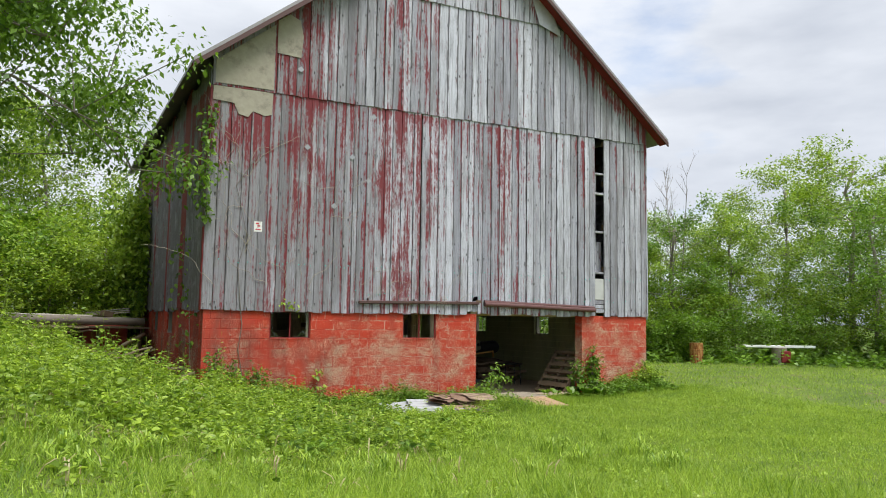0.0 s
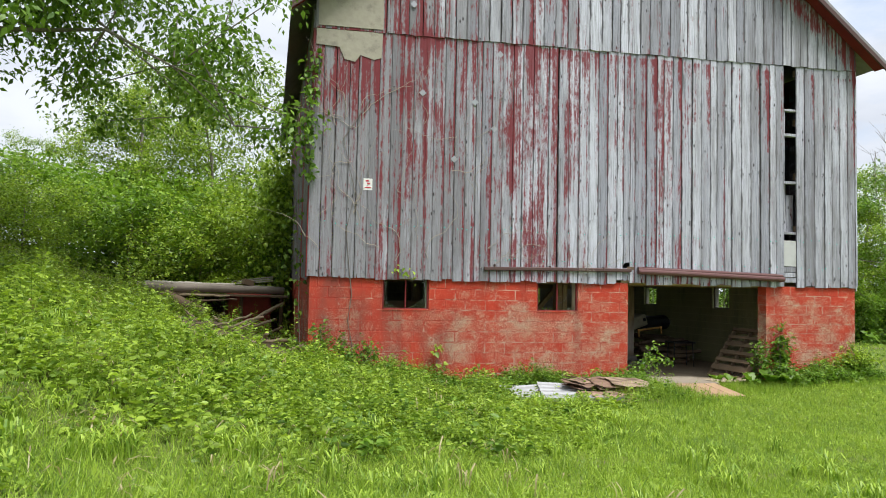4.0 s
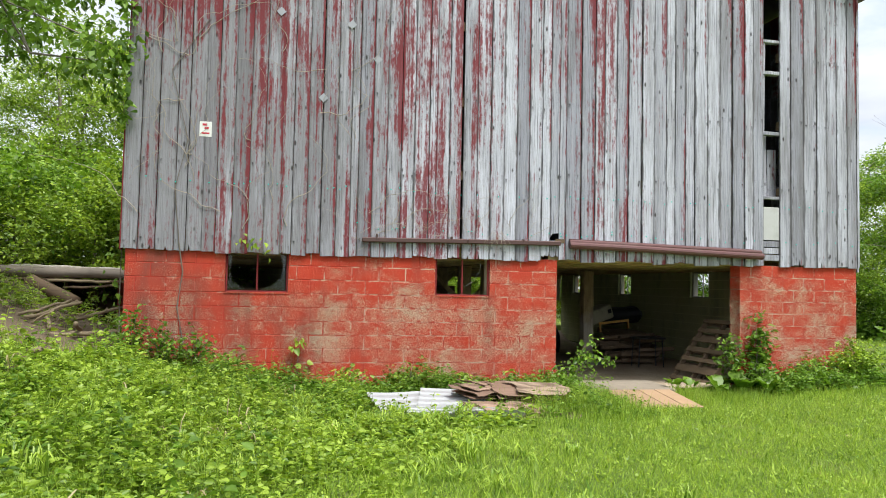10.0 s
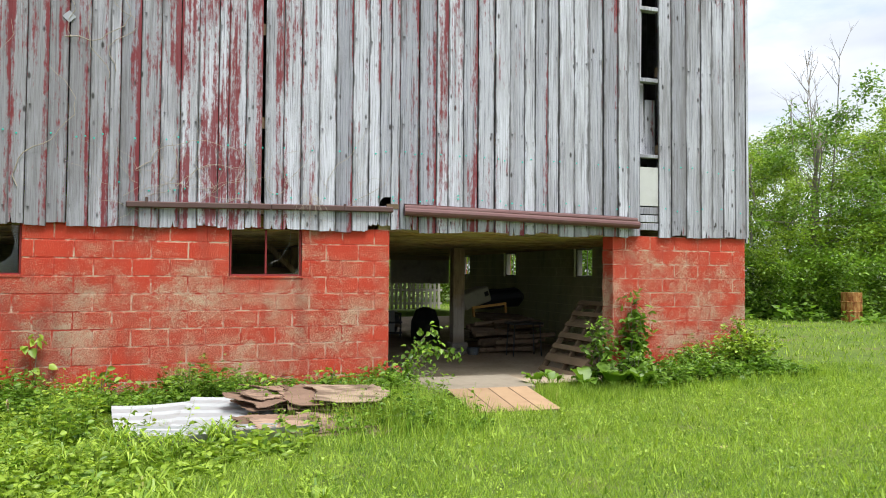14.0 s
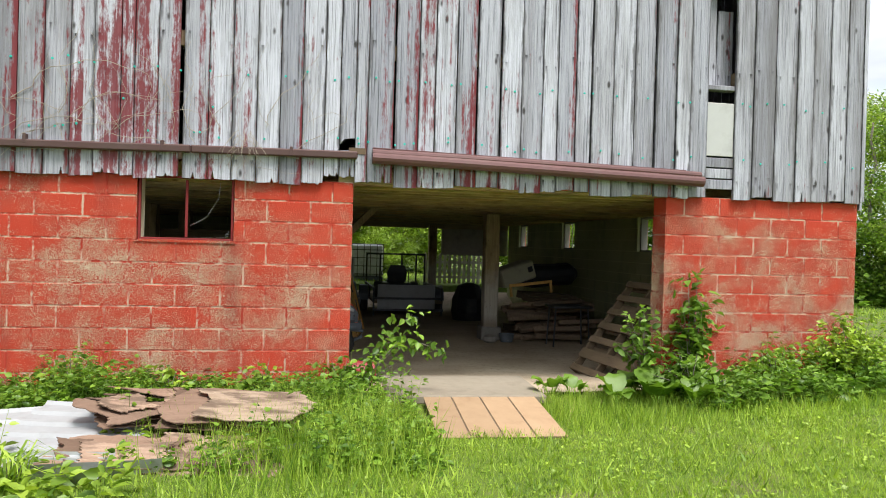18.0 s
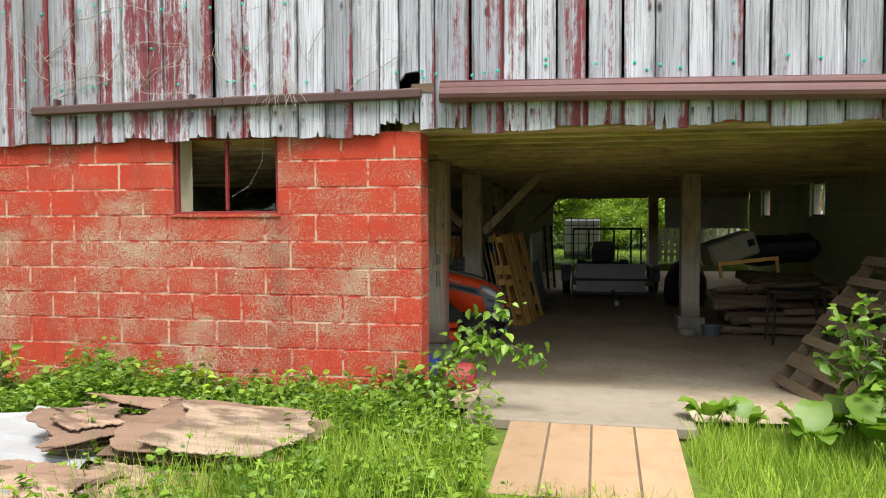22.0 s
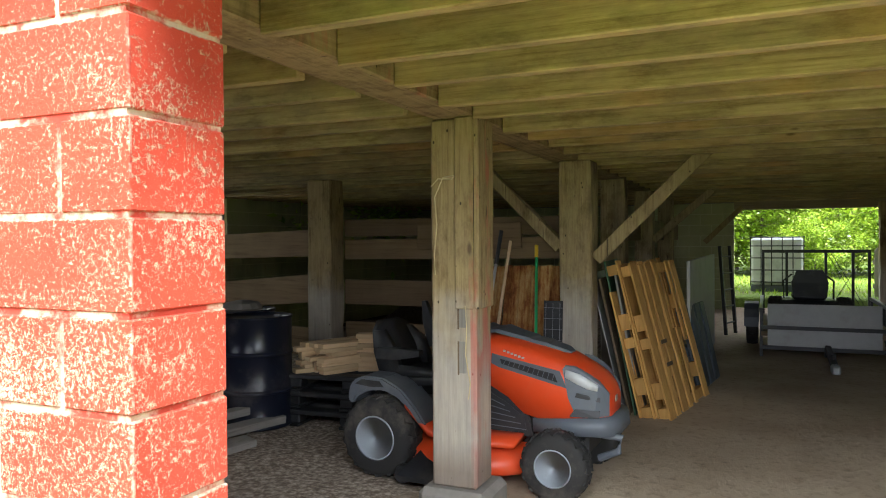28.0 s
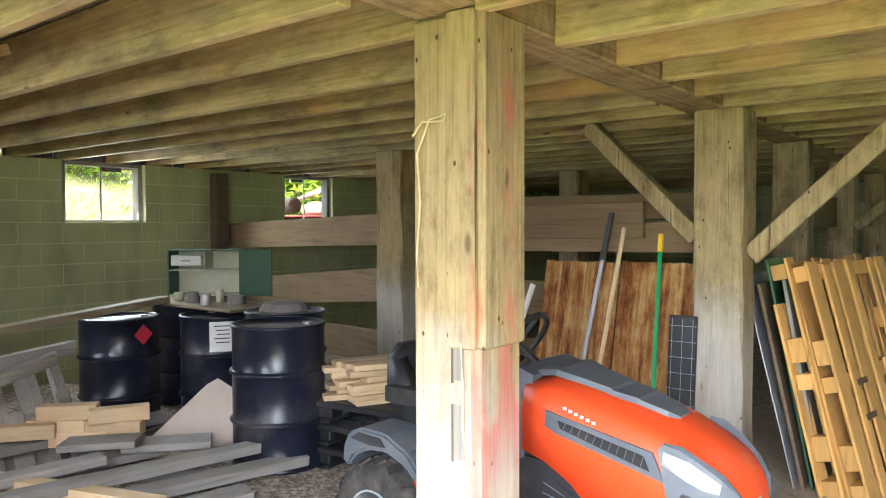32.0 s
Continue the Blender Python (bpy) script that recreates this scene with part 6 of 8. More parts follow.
    part("nose_grille", loft([[(0.63, s * 0.268, 0.46), (0.63, s * 0.24, 0.46), (0.66, s * 0.24, 0.505), (0.66, s * 0.258, 0.505)], [(0.80, s * 0.232, 0.455), (0.795, s * 0.2, 0.455), (0.795, s * 0.2, 0.495), (0.80, s * 0.214, 0.495)]]), M_WIRE, mower, "black mesh nose grille")
    # fender over the rear wheel, footrest
    skirt = [(-0.80, 0.47), (-0.795, 0.545), (-0.76, 0.605), (-0.68, 0.64), (-0.54, 0.635), (-0.41, 0.575), (-0.30, 0.46), (-0.23, 0.36), (-0.29, 0.36), (-0.35, 0.44), (-0.43, 0.515), (-0.54, 0.555), (-0.65, 0.545), (-0.73, 0.50), (-0.76, 0.45)]
    fender = plate(skirt, min(s * 0.19, s * 0.455), max(s * 0.19, s * 0.455))
    bmesh.ops.bevel(fender, geom=[e for e in fender.edges], offset=0.012, segments=2, affect="EDGES")
    part("fender", fender, M_GREYPL, mower, "grey plastic rear fender")
    # fender is not hollowed: a dark plate paints the grip recess's shade
    yo = s * 0.457
    part("grip_hollow", plate([(-0.74, 0.585), (-0.69, 0.617), (-0.56, 0.612), (-0.53, 0.578), (-0.62, 0.572)], yo - 0.002, yo + 0.002), M_DARK, mower, "dark plate drawn as the shade of a hand grip hollow")
    part("running_board", loft([[(-0.38, s * 0.2, 0.52), (-0.38, s * 0.45, 0.50), (-0.38, s * 0.45, 0.46), (-0.38, s * 0.2, 0.48)], [(-0.22, s * 0.2, 0.36), (-0.22, s * 0.45, 0.335), (-0.22, s * 0.45, 0.30), (-0.22, s * 0.2, 0.32)], [(0.0, s * 0.2, 0.33), (0.0, s * 0.45, 0.30), (0.0, s * 0.45, 0.265), (0.0, s * 0.2, 0.29)], [(0.34, s * 0.2, 0.33), (0.34, s * 0.44, 0.31), (0.34, s * 0.44, 0.28), (0.34, s * 0.2, 0.29)]]), M_ORANGE, mower, "orange step and body side", True)
    for k in range(6):
        part("name_stroke", box_bm(0.21 + 0.024 * k, 0.226 + 0.024 * k, s * 0.2535 - 0.0015, s * 0.2535 + 0.0015, 0.818 - 0.0072 * k, 0.830 - 0.0072 * k), M_TIN, mower, "pale lettering bar")
part("bumper", loft([[(0.40, -0.258, 0.345), (0.40, 0.258, 0.345), (0.40, 0.258, 0.425), (0.40, -0.258, 0.425)], [(0.64, -0.27, 0.345), (0.64, 0.27, 0.345), (0.64, 0.265, 0.445), (0.64, -0.265, 0.445)], [(0.80, -0.25, 0.35), (0.80, 0.25, 0.35), (0.80, 0.235, 0.455), (0.80, -0.235, 0.455)], [(0.88, -0.205, 0.355), (0.88, 0.205, 0.355), (0.875, 0.185, 0.455), (0.875, -0.185, 0.455)], [(0.91, -0.13, 0.36), (0.91, 0.13, 0.36), (0.905, 0.11, 0.44), (0.905, -0.11, 0.44)]]), M_GREYPL, mower, "grey front bumper", True)
part("badge", box_bm(0.848, 0.853, -0.03, 0.03, 0.52, 0.56, None, 0.004), M_TIN, mower, "small pale round badge")
part("bumper_guard", tube([(0.74, -0.2, 0.36), (0.92, -0.17, 0.34), (0.9, -0.17, 0.26), (0.78, -0.15, 0.2)], 0.022, 8), M_GREYPL, mower)
part("mower_deck", lathe([(0.5, 0.1), (0.52, 0.12), (0.5, 0.2), (0.4, 0.25), (0.1, 0.26)], 32), M_ORANGE, mower, "orange mower deck", True).location = (-0.02, 0, 0)
part("discharge_chute", loft([[(-0.28, -0.42, 0.12), (0.06, -0.42, 0.12), (0.06, -0.42, 0.2), (-0.28, -0.42, 0.2)], [(-0.36, -0.60, 0.05), (0.02, -0.60, 0.05), (0.02, -0.60, 0.08), (-0.36, -0.60, 0.08)]]), M_DARK, mower, "black rubber discharge chute")
part("gauge_wheel", lathe([(0.03, -0.02), (0.055, -0.025), (0.06, 0), (0.055, 0.025), (0.03, 0.02)], 20, "y"), M_DARK, mower).location = (-0.36, -0.50, 0.062)
part("seat_pan", loft([[(-0.72, -0.21, 0.66), (-0.72, 0.21, 0.66), (-0.72, 0.19, 0.74), (-0.72, -0.19, 0.74)], [(-0.5, -0.24, 0.655), (-0.5, 0.24, 0.655), (-0.5, 0.22, 0.735), (-0.5, -0.22, 0.735)], [(-0.30, -0.22, 0.67), (-0.30, 0.22, 0.67), (-0.30, 0.2, 0.75), (-0.30, -0.2, 0.75)], [(-0.25, -0.18, 0.68), (-0.25, 0.18, 0.68), (-0.25, 0.17, 0.73), (-0.25, -0.17, 0.73)]]), M_DARK, mower, "black seat cushion", True).location = (0.07, 0, -0.10)
part("seat_back", loft([[(-0.76, -0.22, 0.7), (-0.64, -0.23, 0.72), (-0.64, 0.23, 0.72), (-0.76, 0.22, 0.7)], [(-0.80, -0.235, 0.86), (-0.70, -0.23, 0.88), (-0.70, 0.23, 0.88), (-0.80, 0.235, 0.86)], [(-0.83, -0.20, 1.0), (-0.76, -0.19, 1.02), (-0.76, 0.19, 1.02), (-0.83, 0.20, 1.0)], [(-0.84, -0.12, 1.06), (-0.79, -0.11, 1.06), (-0.79, 0.11, 1.06), (-0.84, 0.12, 1.06)]]), M_DARK, mower, "black curved seat back", True).location = (0.07, 0, -0.10)
part("armrest", loft([[(-0.74, -0.24, 0.83), (-0.74, -0.31, 0.83), (-0.74, -0.31, 0.90), (-0.74, -0.24, 0.90)], [(-0.58, -0.25, 0.83), (-0.58, -0.32, 0.83), (-0.58, -0.32, 0.905), (-0.58, -0.25, 0.905)], [(-0.42, -0.25, 0.86), (-0.42, -0.31, 0.86), (-0.42, -0.31, 0.895), (-0.42, -0.25, 0.895)]]), M_DARK, mower, "black armrest folded down").location = (0.07, 0, -0.10)
part("armrest", loft([[(-0.62, 0.24, 0.84), (-0.53, 0.24, 0.86), (-0.53, 0.30, 0.86), (-0.62, 0.30, 0.84)], [(-0.67, 0.24, 1.02), (-0.59, 0.24, 1.02), (-0.59, 0.30, 1.02), (-0.67, 0.30, 1.02)], [(-0.68, 0.25, 1.17), (-0.65, 0.25, 1.17), (-0.65, 0.29, 1.17), (-0.68, 0.29, 1.17)]]), M_DARK, mower, "black armrest folded up").location = (0.07, 0, -0.10)
for y in (-1, 1):
    part("seat_bolster", loft([[(-0.74, y * 0.17, 0.72), (-0.60, y * 0.17, 0.74), (-0.60, y * 0.255, 0.76), (-0.74, y * 0.25, 0.72)], [(-0.78, y * 0.17, 0.90), (-0.655, y * 0.18, 0.90), (-0.64, y * 0.262, 0.90), (-0.78, y * 0.255, 0.90)], [(-0.82, y * 0.14, 1.01), (-0.75, y * 0.15, 1.01), (-0.74, y * 0.215, 1.0), (-0.81, y * 0.22, 1.0)]]), M_DARK, mower, "black padded seat bolster", True).location = (0.07, 0, -0.10)
    part("seat_bolster", loft([[(-0.68, y * 0.17, 0.72), (-0.68, y * 0.255, 0.72), (-0.68, y * 0.245, 0.79), (-0.68, y * 0.19, 0.78)], [(-0.44, y * 0.17, 0.72), (-0.44, y * 0.26, 0.72), (-0.44, y * 0.25, 0.78), (-0.44, y * 0.19, 0.77)], [(-0.28, y * 0.16, 0.72), (-0.28, y * 0.22, 0.72), (-0.28, y * 0.21, 0.75), (-0.28, y * 0.17, 0.75)]]), M_DARK, mower, "black padded seat bolster", True).location = (0.07, 0, -0.10)
wheelring = bmesh.new()
for k in range(20):
    a, b = 2 * math.pi * k / 20, 2 * math.pi * (k + 1) / 20
    rod(wheelring, (0.17 * math.cos(a), 0.17 * math.sin(a), 0), (0.17 * math.cos(b), 0.17 * math.sin(b), 0), 0.014, None, 6)
rod(wheelring, (-0.16, 0, 0), (0.16, 0, 0), 0.012)
rod(wheelring, (0, 0, -0.16), (0, 0, 0), 0.02)
part("steering_wheel", wheelring, M_DARK, mower, "black steering wheel").matrix_basis = pose(-0.16, 0, 1.0, 0, -52, 0)

# ---- trailer with ramp gate, and a machine on it ----
tz = fh(1.8, 10.5)
trailer = thing("utility_trailer", "dark steel utility trailer with mesh ramp gate", "trailer", pose(1.88, 9.75, tz))
part("front_panel", box_bm(-0.72, 0.62, -0.055, -0.032, 0.17, 0.74), M_SHEET, trailer, "pale grey sheet front panel")
part("bed", box_bm(-0.8, 0.8, 0.0, 2.6, 0.30, 0.36), M_OLDWOOD, trailer)
for z in (0.15, 0.42):
    part("front_rail", box_bm(-0.82, 0.82, -0.09, -0.056, z - 0.02, z + 0.03), M_WIRE, trailer)
for s in (-1, 1):
    part("side_rail", box_bm(s * 0.8 - 0.025, s * 0.8 + 0.025, 0.02, 2.6, 0.62, 0.67), M_WIRE, trailer)
    for y in (0.03, 1.3, 2.55):
        part("stake", box_bm(s * 0.8 - 0.02, s * 0.8 + 0.02, y - 0.02, y + 0.02, 0.02 if y < 0.1 else 0.36, 0.63), M_WIRE, trailer)
    wheel(trailer, s * 0.93, 1.4, 0.30, 0.30, 0.17, 14, "trailer tyre").rotation_euler = (0, 0, math.pi / 2 if s > 0 else -math.pi / 2)
    part("mudguard", loft([[(s * 0.84, 1.4 + 0.36 * math.cos(a), 0.30 + 0.36 * math.sin(a)), (s * 1.04, 1.4 + 0.36 * math.cos(a), 0.30 + 0.36 * math.sin(a)), (s * 1.04, 1.4 + 0.345 * math.cos(a), 0.30 + 0.345 * math.sin(a)), (s * 0.84, 1.4 + 0.345 * math.cos(a), 0.30 + 0.345 * math.sin(a))] for a in [math.pi * k / 8 for k in range(9)]]), M_GREYPL, trailer)
part("frame_post", box_bm(-0.035, 0.035, -0.03, 0.0, 0.05, 0.62), M_WIRE, trailer)
part("tongue", beam_bm((0, -0.1, 0.18), (0, -1.15, 0.10), 0.07, 0.08), M_WIRE, trailer)
part("jack", rod_bm((0, -0.9, 0.0), (0, -0.9, 0.22), 0.03), M_WIRE, trailer)
part("hitch", box_bm(-0.05, 0.05, -1.34, -1.14, 0.04, 0.14, None, 0.02), M_STEEL, trailer)
gate = part("ramp_gate", box_bm(-0.8, 0.8, 2.62, 2.67, 1.38, 1.43), M_WIRE, trailer, "black steel ramp gate frame")
for x in (-0.78, -0.42, 0.16, 0.55, 0.78):
    part("bar", box_bm(x - 0.02, x + 0.02, 2.625, 2.665, 0.36, 1.38), M_WIRE, gate)
bm = bmesh.new()
for k in range(-10, 28):
    for s in (-1, 1):
        x0 = -0.78 + k * 0.06
        a, b = (x0, 0.4), (x0 + s * 0.55, 1.38)
        if min(a[0], b[0]) >= 0.16 and max(a[0], b[0]) <= 0.78:
            rod(bm, (a[0], 2.645, a[1]), (b[0], 2.645, b[1]), 0.004, None, 4)
tagged(part("mesh", bm, M_WIRE, gate, "expanded metal mesh"), kind="stuff")
rider = thing("zero_turn_mower", "black seated mower loaded on the trailer", "mower", pose(1.72, 11.0, tz + 0.36))
part("body", box_bm(-0.42, 0.42, -0.35, 0.5, 0.08, 0.36, None, 0.05), M_DARK, rider)
part("seat", box_bm(-0.23, 0.23, -0.22, 0.2, 0.36, 0.46, None, 0.04), M_DARK, rider)
part("seat_back", loft([[(-0.22, -0.3, 0.42), (0.22, -0.3, 0.42), (0.22, -0.2, 0.42), (-0.22, -0.2, 0.42)], [(-0.24, -0.33, 0.62), (0.24, -0.33, 0.62), (0.24, -0.24, 0.62), (-0.24, -0.24, 0.62)], [(-0.17, -0.34, 0.80), (0.17, -0.34, 0.80), (0.17, -0.27, 0.80), (-0.17, -0.27, 0.80)]]), M_DARK, rider)
for s in (-1, 1):
    part("control_arm", tube([(s * 0.33, 0.1, 0.3), (s * 0.34, 0.12, 0.62), (s * 0.22, 0.14, 0.72)], 0.014, 6), M_DARK, rider)
    wheel(rider, s * 0.45, -0.15, 0.2, 0.2, 0.2, 12, "tyre").rotation_euler = (0, 0, math.pi / 2 if s > 0 else -math.pi / 2)


# ---- right-hand junk pile ----
JX, JY = 3.6, 5.6
for k in range(4):
    pallet_wooden("pallet", pose(JX + 0.25 + 0.08 * k, JY + 0.2, fh(JX, JY) + 0.13 + 0.16 * k + 0.06 * (k > 2), -90 + 3 * (k - 1), rng.uniform(-5, 5), rng.uniform(-12, 12)) @ pose(0, 0, -0.5), M_OLDWOOD, "old wooden pallet in a dark junk stack", 1.1, 1.1, 6, True, "junk pallet stack")
fr = thing("wooden_frame", "pale wooden crate frame lying on the stack", "crate", pose(3.45, 5.25, 0.66, 0, -6, 6))
for a in ((-0.4, 0.4, -0.02, 0.02, 0.12, 0.17), (-0.4, -0.36, -0.02, 0.02, -0.05, 0.119), (0.36, 0.4, -0.02, 0.02, -0.05, 0.119)):
    part("slat", box_bm(*a, None, 0.004), M_PALLET, fr)
chest = thing("chest", "olive cream box with a dark handle on the pile", "box", pose(3.35, 6.1, 0.93, 0, -18, 10))
part("body", box_bm(-0.35, 0.35, -0.25, 0.25, -0.16, 0.18, None, 0.03), M_OLIVE, chest)
part("handle", box_bm(0.2, 0.3, -0.262, -0.248, -0.02, 0.08, None, 0.006), M_DARK, chest)
tarp = link_mesh("tarp", lathe([(0.35, -0.5), (0.42, -0.3), (0.38, 0.1), (0.4, 0.4), (0.2, 0.55)], 12, "x"), M_DARK)
tarp.matrix_basis = pose(4.1, 6.3, 0.92, 0, -4, 8) @ Matrix.Diagonal((1, 0.8, 0.55, 1))
tagged(tarp, "dark covered bundle on the junk pile", "bundle")
cov = link_mesh("covered_machine", lathe([(0.36, 0), (0.40, 0.2), (0.38, 0.5), (0.26, 0.78), (0.1, 0.85)], 10), M_DARK)
cov.location = (3.2, 9.2, fh(3.2, 9.2))
tagged(cov, "dark grey covered machine beside the trailer", "machine")
for k in range(34):
    p = Vector((2.85 + rng.uniform(0, 1.0), 4.8 + rng.uniform(-0.25, 0.35), fh(3, 5) + 0.05 + 0.018 * k))
    q = p + Vector((rng.uniform(0.5, 1.0), rng.uniform(-0.2, 0.3), rng.uniform(-0.04, 0.08)))
    ob = link_mesh("split_log", beam_bm(p, q, rng.uniform(0.07, 0.12), rng.uniform(0.05, 0.09), 0.01, rng.uniform(-30, 30)), M_BROWN_Z)
    tagged(ob, "split firewood piece in the junk pile", "firewood", "firewood pile")
tub = thing("tub", "small blue-grey plastic tub beside a post", "tub", pose(2.86, 4.66, fh(2.8, 4.6)))
part("body", lathe([(0.10, 0), (0.125, 0.13), (0.135, 0.135), (0.12, 0.13), (0.095, 0.02)], 20), M_GREYPL, tub)
part("bail", tube([(-0.12, 0, 0.13), (-0.08, -0.07, 0.06), (0, -0.11, 0.04), (0.08, -0.07, 0.06), (0.12, 0, 0.13)], 0.004, 5), M_STEEL, tub)
bag = link_mesh("bag", lathe([(0.09, 0), (0.12, 0.03), (0.11, 0.09), (0.05, 0.13)], 12), M_STONE)
bag.location = (2.56, 4.6, fh(2.5, 4.6))
tagged(bag, "crumpled pale bag at the foot of a post", "bag")
plinth = link_mesh("footing_block", box_bm(2.47, 2.82, 4.84, 5.2, fh(2.6, 5) - 0.04, fh(2.6, 5) + 0.22, None, 0.02), M_STONE)
tagged(plinth, "rough footing block round a post", "stone")
bench2 = thing("wire_stand", "dark metal stand with thin legs", "stand", pose(3.75, 4.15, fh(3.7, 4.1)))
for x, y in ((-0.3, -0.15), (0.3, -0.15), (-0.3, 0.2), (0.3, 0.2)):
    part("leg", rod_bm((x, y, 0), (x * 0.9, y * 0.9, 0.62), 0.014), M_WIRE, bench2)
part("top", box_bm(-0.33, 0.33, -0.2, 0.25, 0.62, 0.66, None, 0.01), M_DARK, bench2)
# pallet leaning inside beside the door
pallet_wooden("pallet", pose(2.86, 0.98, fh(2.9, 0.9), -36, 0, -84), M_OLDWOOD, "weathered brown pallet leaning beside the door", 1.35, 1.1, 7, True)
ob = link_mesh("leaning_board", beam_bm((3.15, 1.05, fh(3, 1)), (4.1, 0.62, 1.25), 0.2, 0.03, 0.004), M_OLDWOOD)
tagged(ob, "brown board leaning by the door", "board")
bb = thing("bucket", "blue plastic bucket lying behind the door jamb", "bucket", pose(-0.12, 1.05, fh(-0.1, 1.0) + 0.13, 90, 0, -30))
part("body", lathe([(0.11, 0), (0.14, 0.3), (0.15, 0.31), (0.135, 0.3), (0.105, 0.02)], 22), M_BLUE, bb)
rb = thing("gas_can", "dull red rounded plastic can by the jamb", "can", pose(0.16, 0.62, fh(0.1, 0.6) + 0.1))
part("body", lathe([(0.10, -0.15), (0.12, -0.13), (0.12, 0.13), (0.10, 0.15)], 18, "x"), M_REDP, rb)
part("cap", lathe([(0.03, 0.1), (0.03, 0.14)], 10), M_DARK, rb)
# picket panel and tanks outside the back opening
pick = thing("picket_panel", "grey wooden picket panel outside the back opening", "fence", pose(4.2, BACK + 0.9, 0.25))
for k in range(16):
    x = -1.15 + 0.15 * k
    part("picket", plate([(x - 0.045, 0), (x + 0.045, 0), (x + 0.045, 0.86), (x, 0.94), (x - 0.045, 0.86)], 0, 0.02), M_GREYPALE_Z, pick)
for z in (0.2, 0.65):
    part("rail", box_bm(-1.22, 1.22, 0.021, 0.05, z - 0.04, z + 0.04), M_GREYPALE_Z, pick)
tank = thing("liquid_tote", "white caged liquid tank standing outside", "tank", pose(1.35, BACK + 2.2, 0.26))
part("tank", box_bm(-0.5, 0.5, -0.5, 0.5, 0.14, 1.12, None, 0.05), M_TANK, tank)
for k in range(6):
    part("cage_bar", rod_bm((-0.5 + 0.2 * k, -0.52, 0.12), (-0.5 + 0.2 * k, -0.52, 1.14), 0.011, None, 6), M_WIRE, tank)
for z in (0.2, 0.45, 0.7, 0.95, 1.13):
    part("cage_bar", rod_bm((-0.52, -0.53, z), (0.52, -0.53, z), 0.011, None, 6), M_WIRE, tank)
part("base", box_bm(-0.5, 0.5, -0.5, 0.5, 0, 0.12, None, 0.01), M_GREYPL, tank)

# red crate with sacks outside the second side window
cx, cy = -7.75, 8.75
cz = float(ground_height(cx, cy))
crate = thing("crate", "red wooden crate with pale sacks on top", "crate", pose(cx, cy, cz, 0, 0, 8))
top = max(0.5, 1.52 - cz)
for x0, x1, y0, y1 in ((-0.6, 0.6, -0.5, -0.46), (-0.6, 0.6, 0.46, 0.5), (-0.6, -0.56, -0.455, 0.455), (0.56, 0.6, -0.455, 0.455)):
    part("side", box_bm(x0, x1, y0, y1, -0.1, top, None, 0.004), M_REDCRATE, crate)
part("lid", box_bm(-0.6, 0.6, -0.5, 0.5, top + 0.001, top + 0.03, None, 0.004), M_REDCRATE, crate)
for x, y, a in ((0.25, -0.2, 20), (-0.2, 0.15, 70), (0.3, 0.28, 130)):
    sack = link_mesh("sack", lathe([(0.10, -0.24), (0.15, -0.15), (0.16, 0.1), (0.12, 0.24)], 12, "x"), M_PAPER)
    sack.matrix_basis = pose(cx + x, cy + y, cz + top + 0.13, 0, 0, a) @ Matrix.Diagonal((1, 1, 0.7, 1))
    tagged(sack, "pale stuffed sack lying on the red crate", "sack", "sacks on the crate")
for k in range(3):
    ob = link_mesh("plank", beam_bm((cx - 0.5, cy + 0.1 * k, cz + top + 0.3 + 0.04 * k), (cx + 0.7, cy - 0.4 + 0.1 * k, cz + top + 0.42 + 0.06 * k), 0.09, 0.03, 0.004), M_GREYPALE_Z)
    tagged(ob, "pale board stacked over the sacks", "plank", "boards on the crate")

# ---- outside: boards by the wall, ramp sheet, log pile, far table ----
ramp = thing("ramp_sheet", "tan ribbed plywood ramp sheet lying before the door", "ramp", pose(1.2, -0.86, -0.035, 5.5, 0, -2) @ Matrix.Diagonal((0.9, 1, 1, 1)))
for k in range(4):
    part("panel", box_bm(-0.6 + 0.302 * k, -0.313 + 0.302 * k, -0.56 + 0.012 * (k % 2), 0.5, 0.005, 0.012, None, 0.003), M_RAMP, ramp)
part("backing", box_bm(-0.59, 0.59, -0.55, 0.49, -0.03, 0.004), M_BROWN_Z, ramp)
sill = link_mesh("door_sill", box_bm(0.35, 1.9, -0.28, 0.75, -0.06, 0.03, pose(0, 0, 0, 0, 0, -2), 0.015), M_CONC)
tagged(sill, "worn dusty slab laid over the door sill", "slab")


def torn_edge(g, n, depth):
    """How far a ragged edge strays along its length: slow bends, steps and fine splinters."""
    a, b, c, step = g.uniform(0, 6), g.uniform(0, 6), g.uniform(4, 9), 0.0
    out = []
    for i in range(n):
        if g.random() < 0.18:
            step = g.uniform(-0.5, 0.5)
        out.append(depth * (0.6 * math.sin(a + 3.5 * i / n) + 0.35 * math.sin(b + c * i / n) + 0.6 * step + g.uniform(-0.16, 0.16)))
    return out


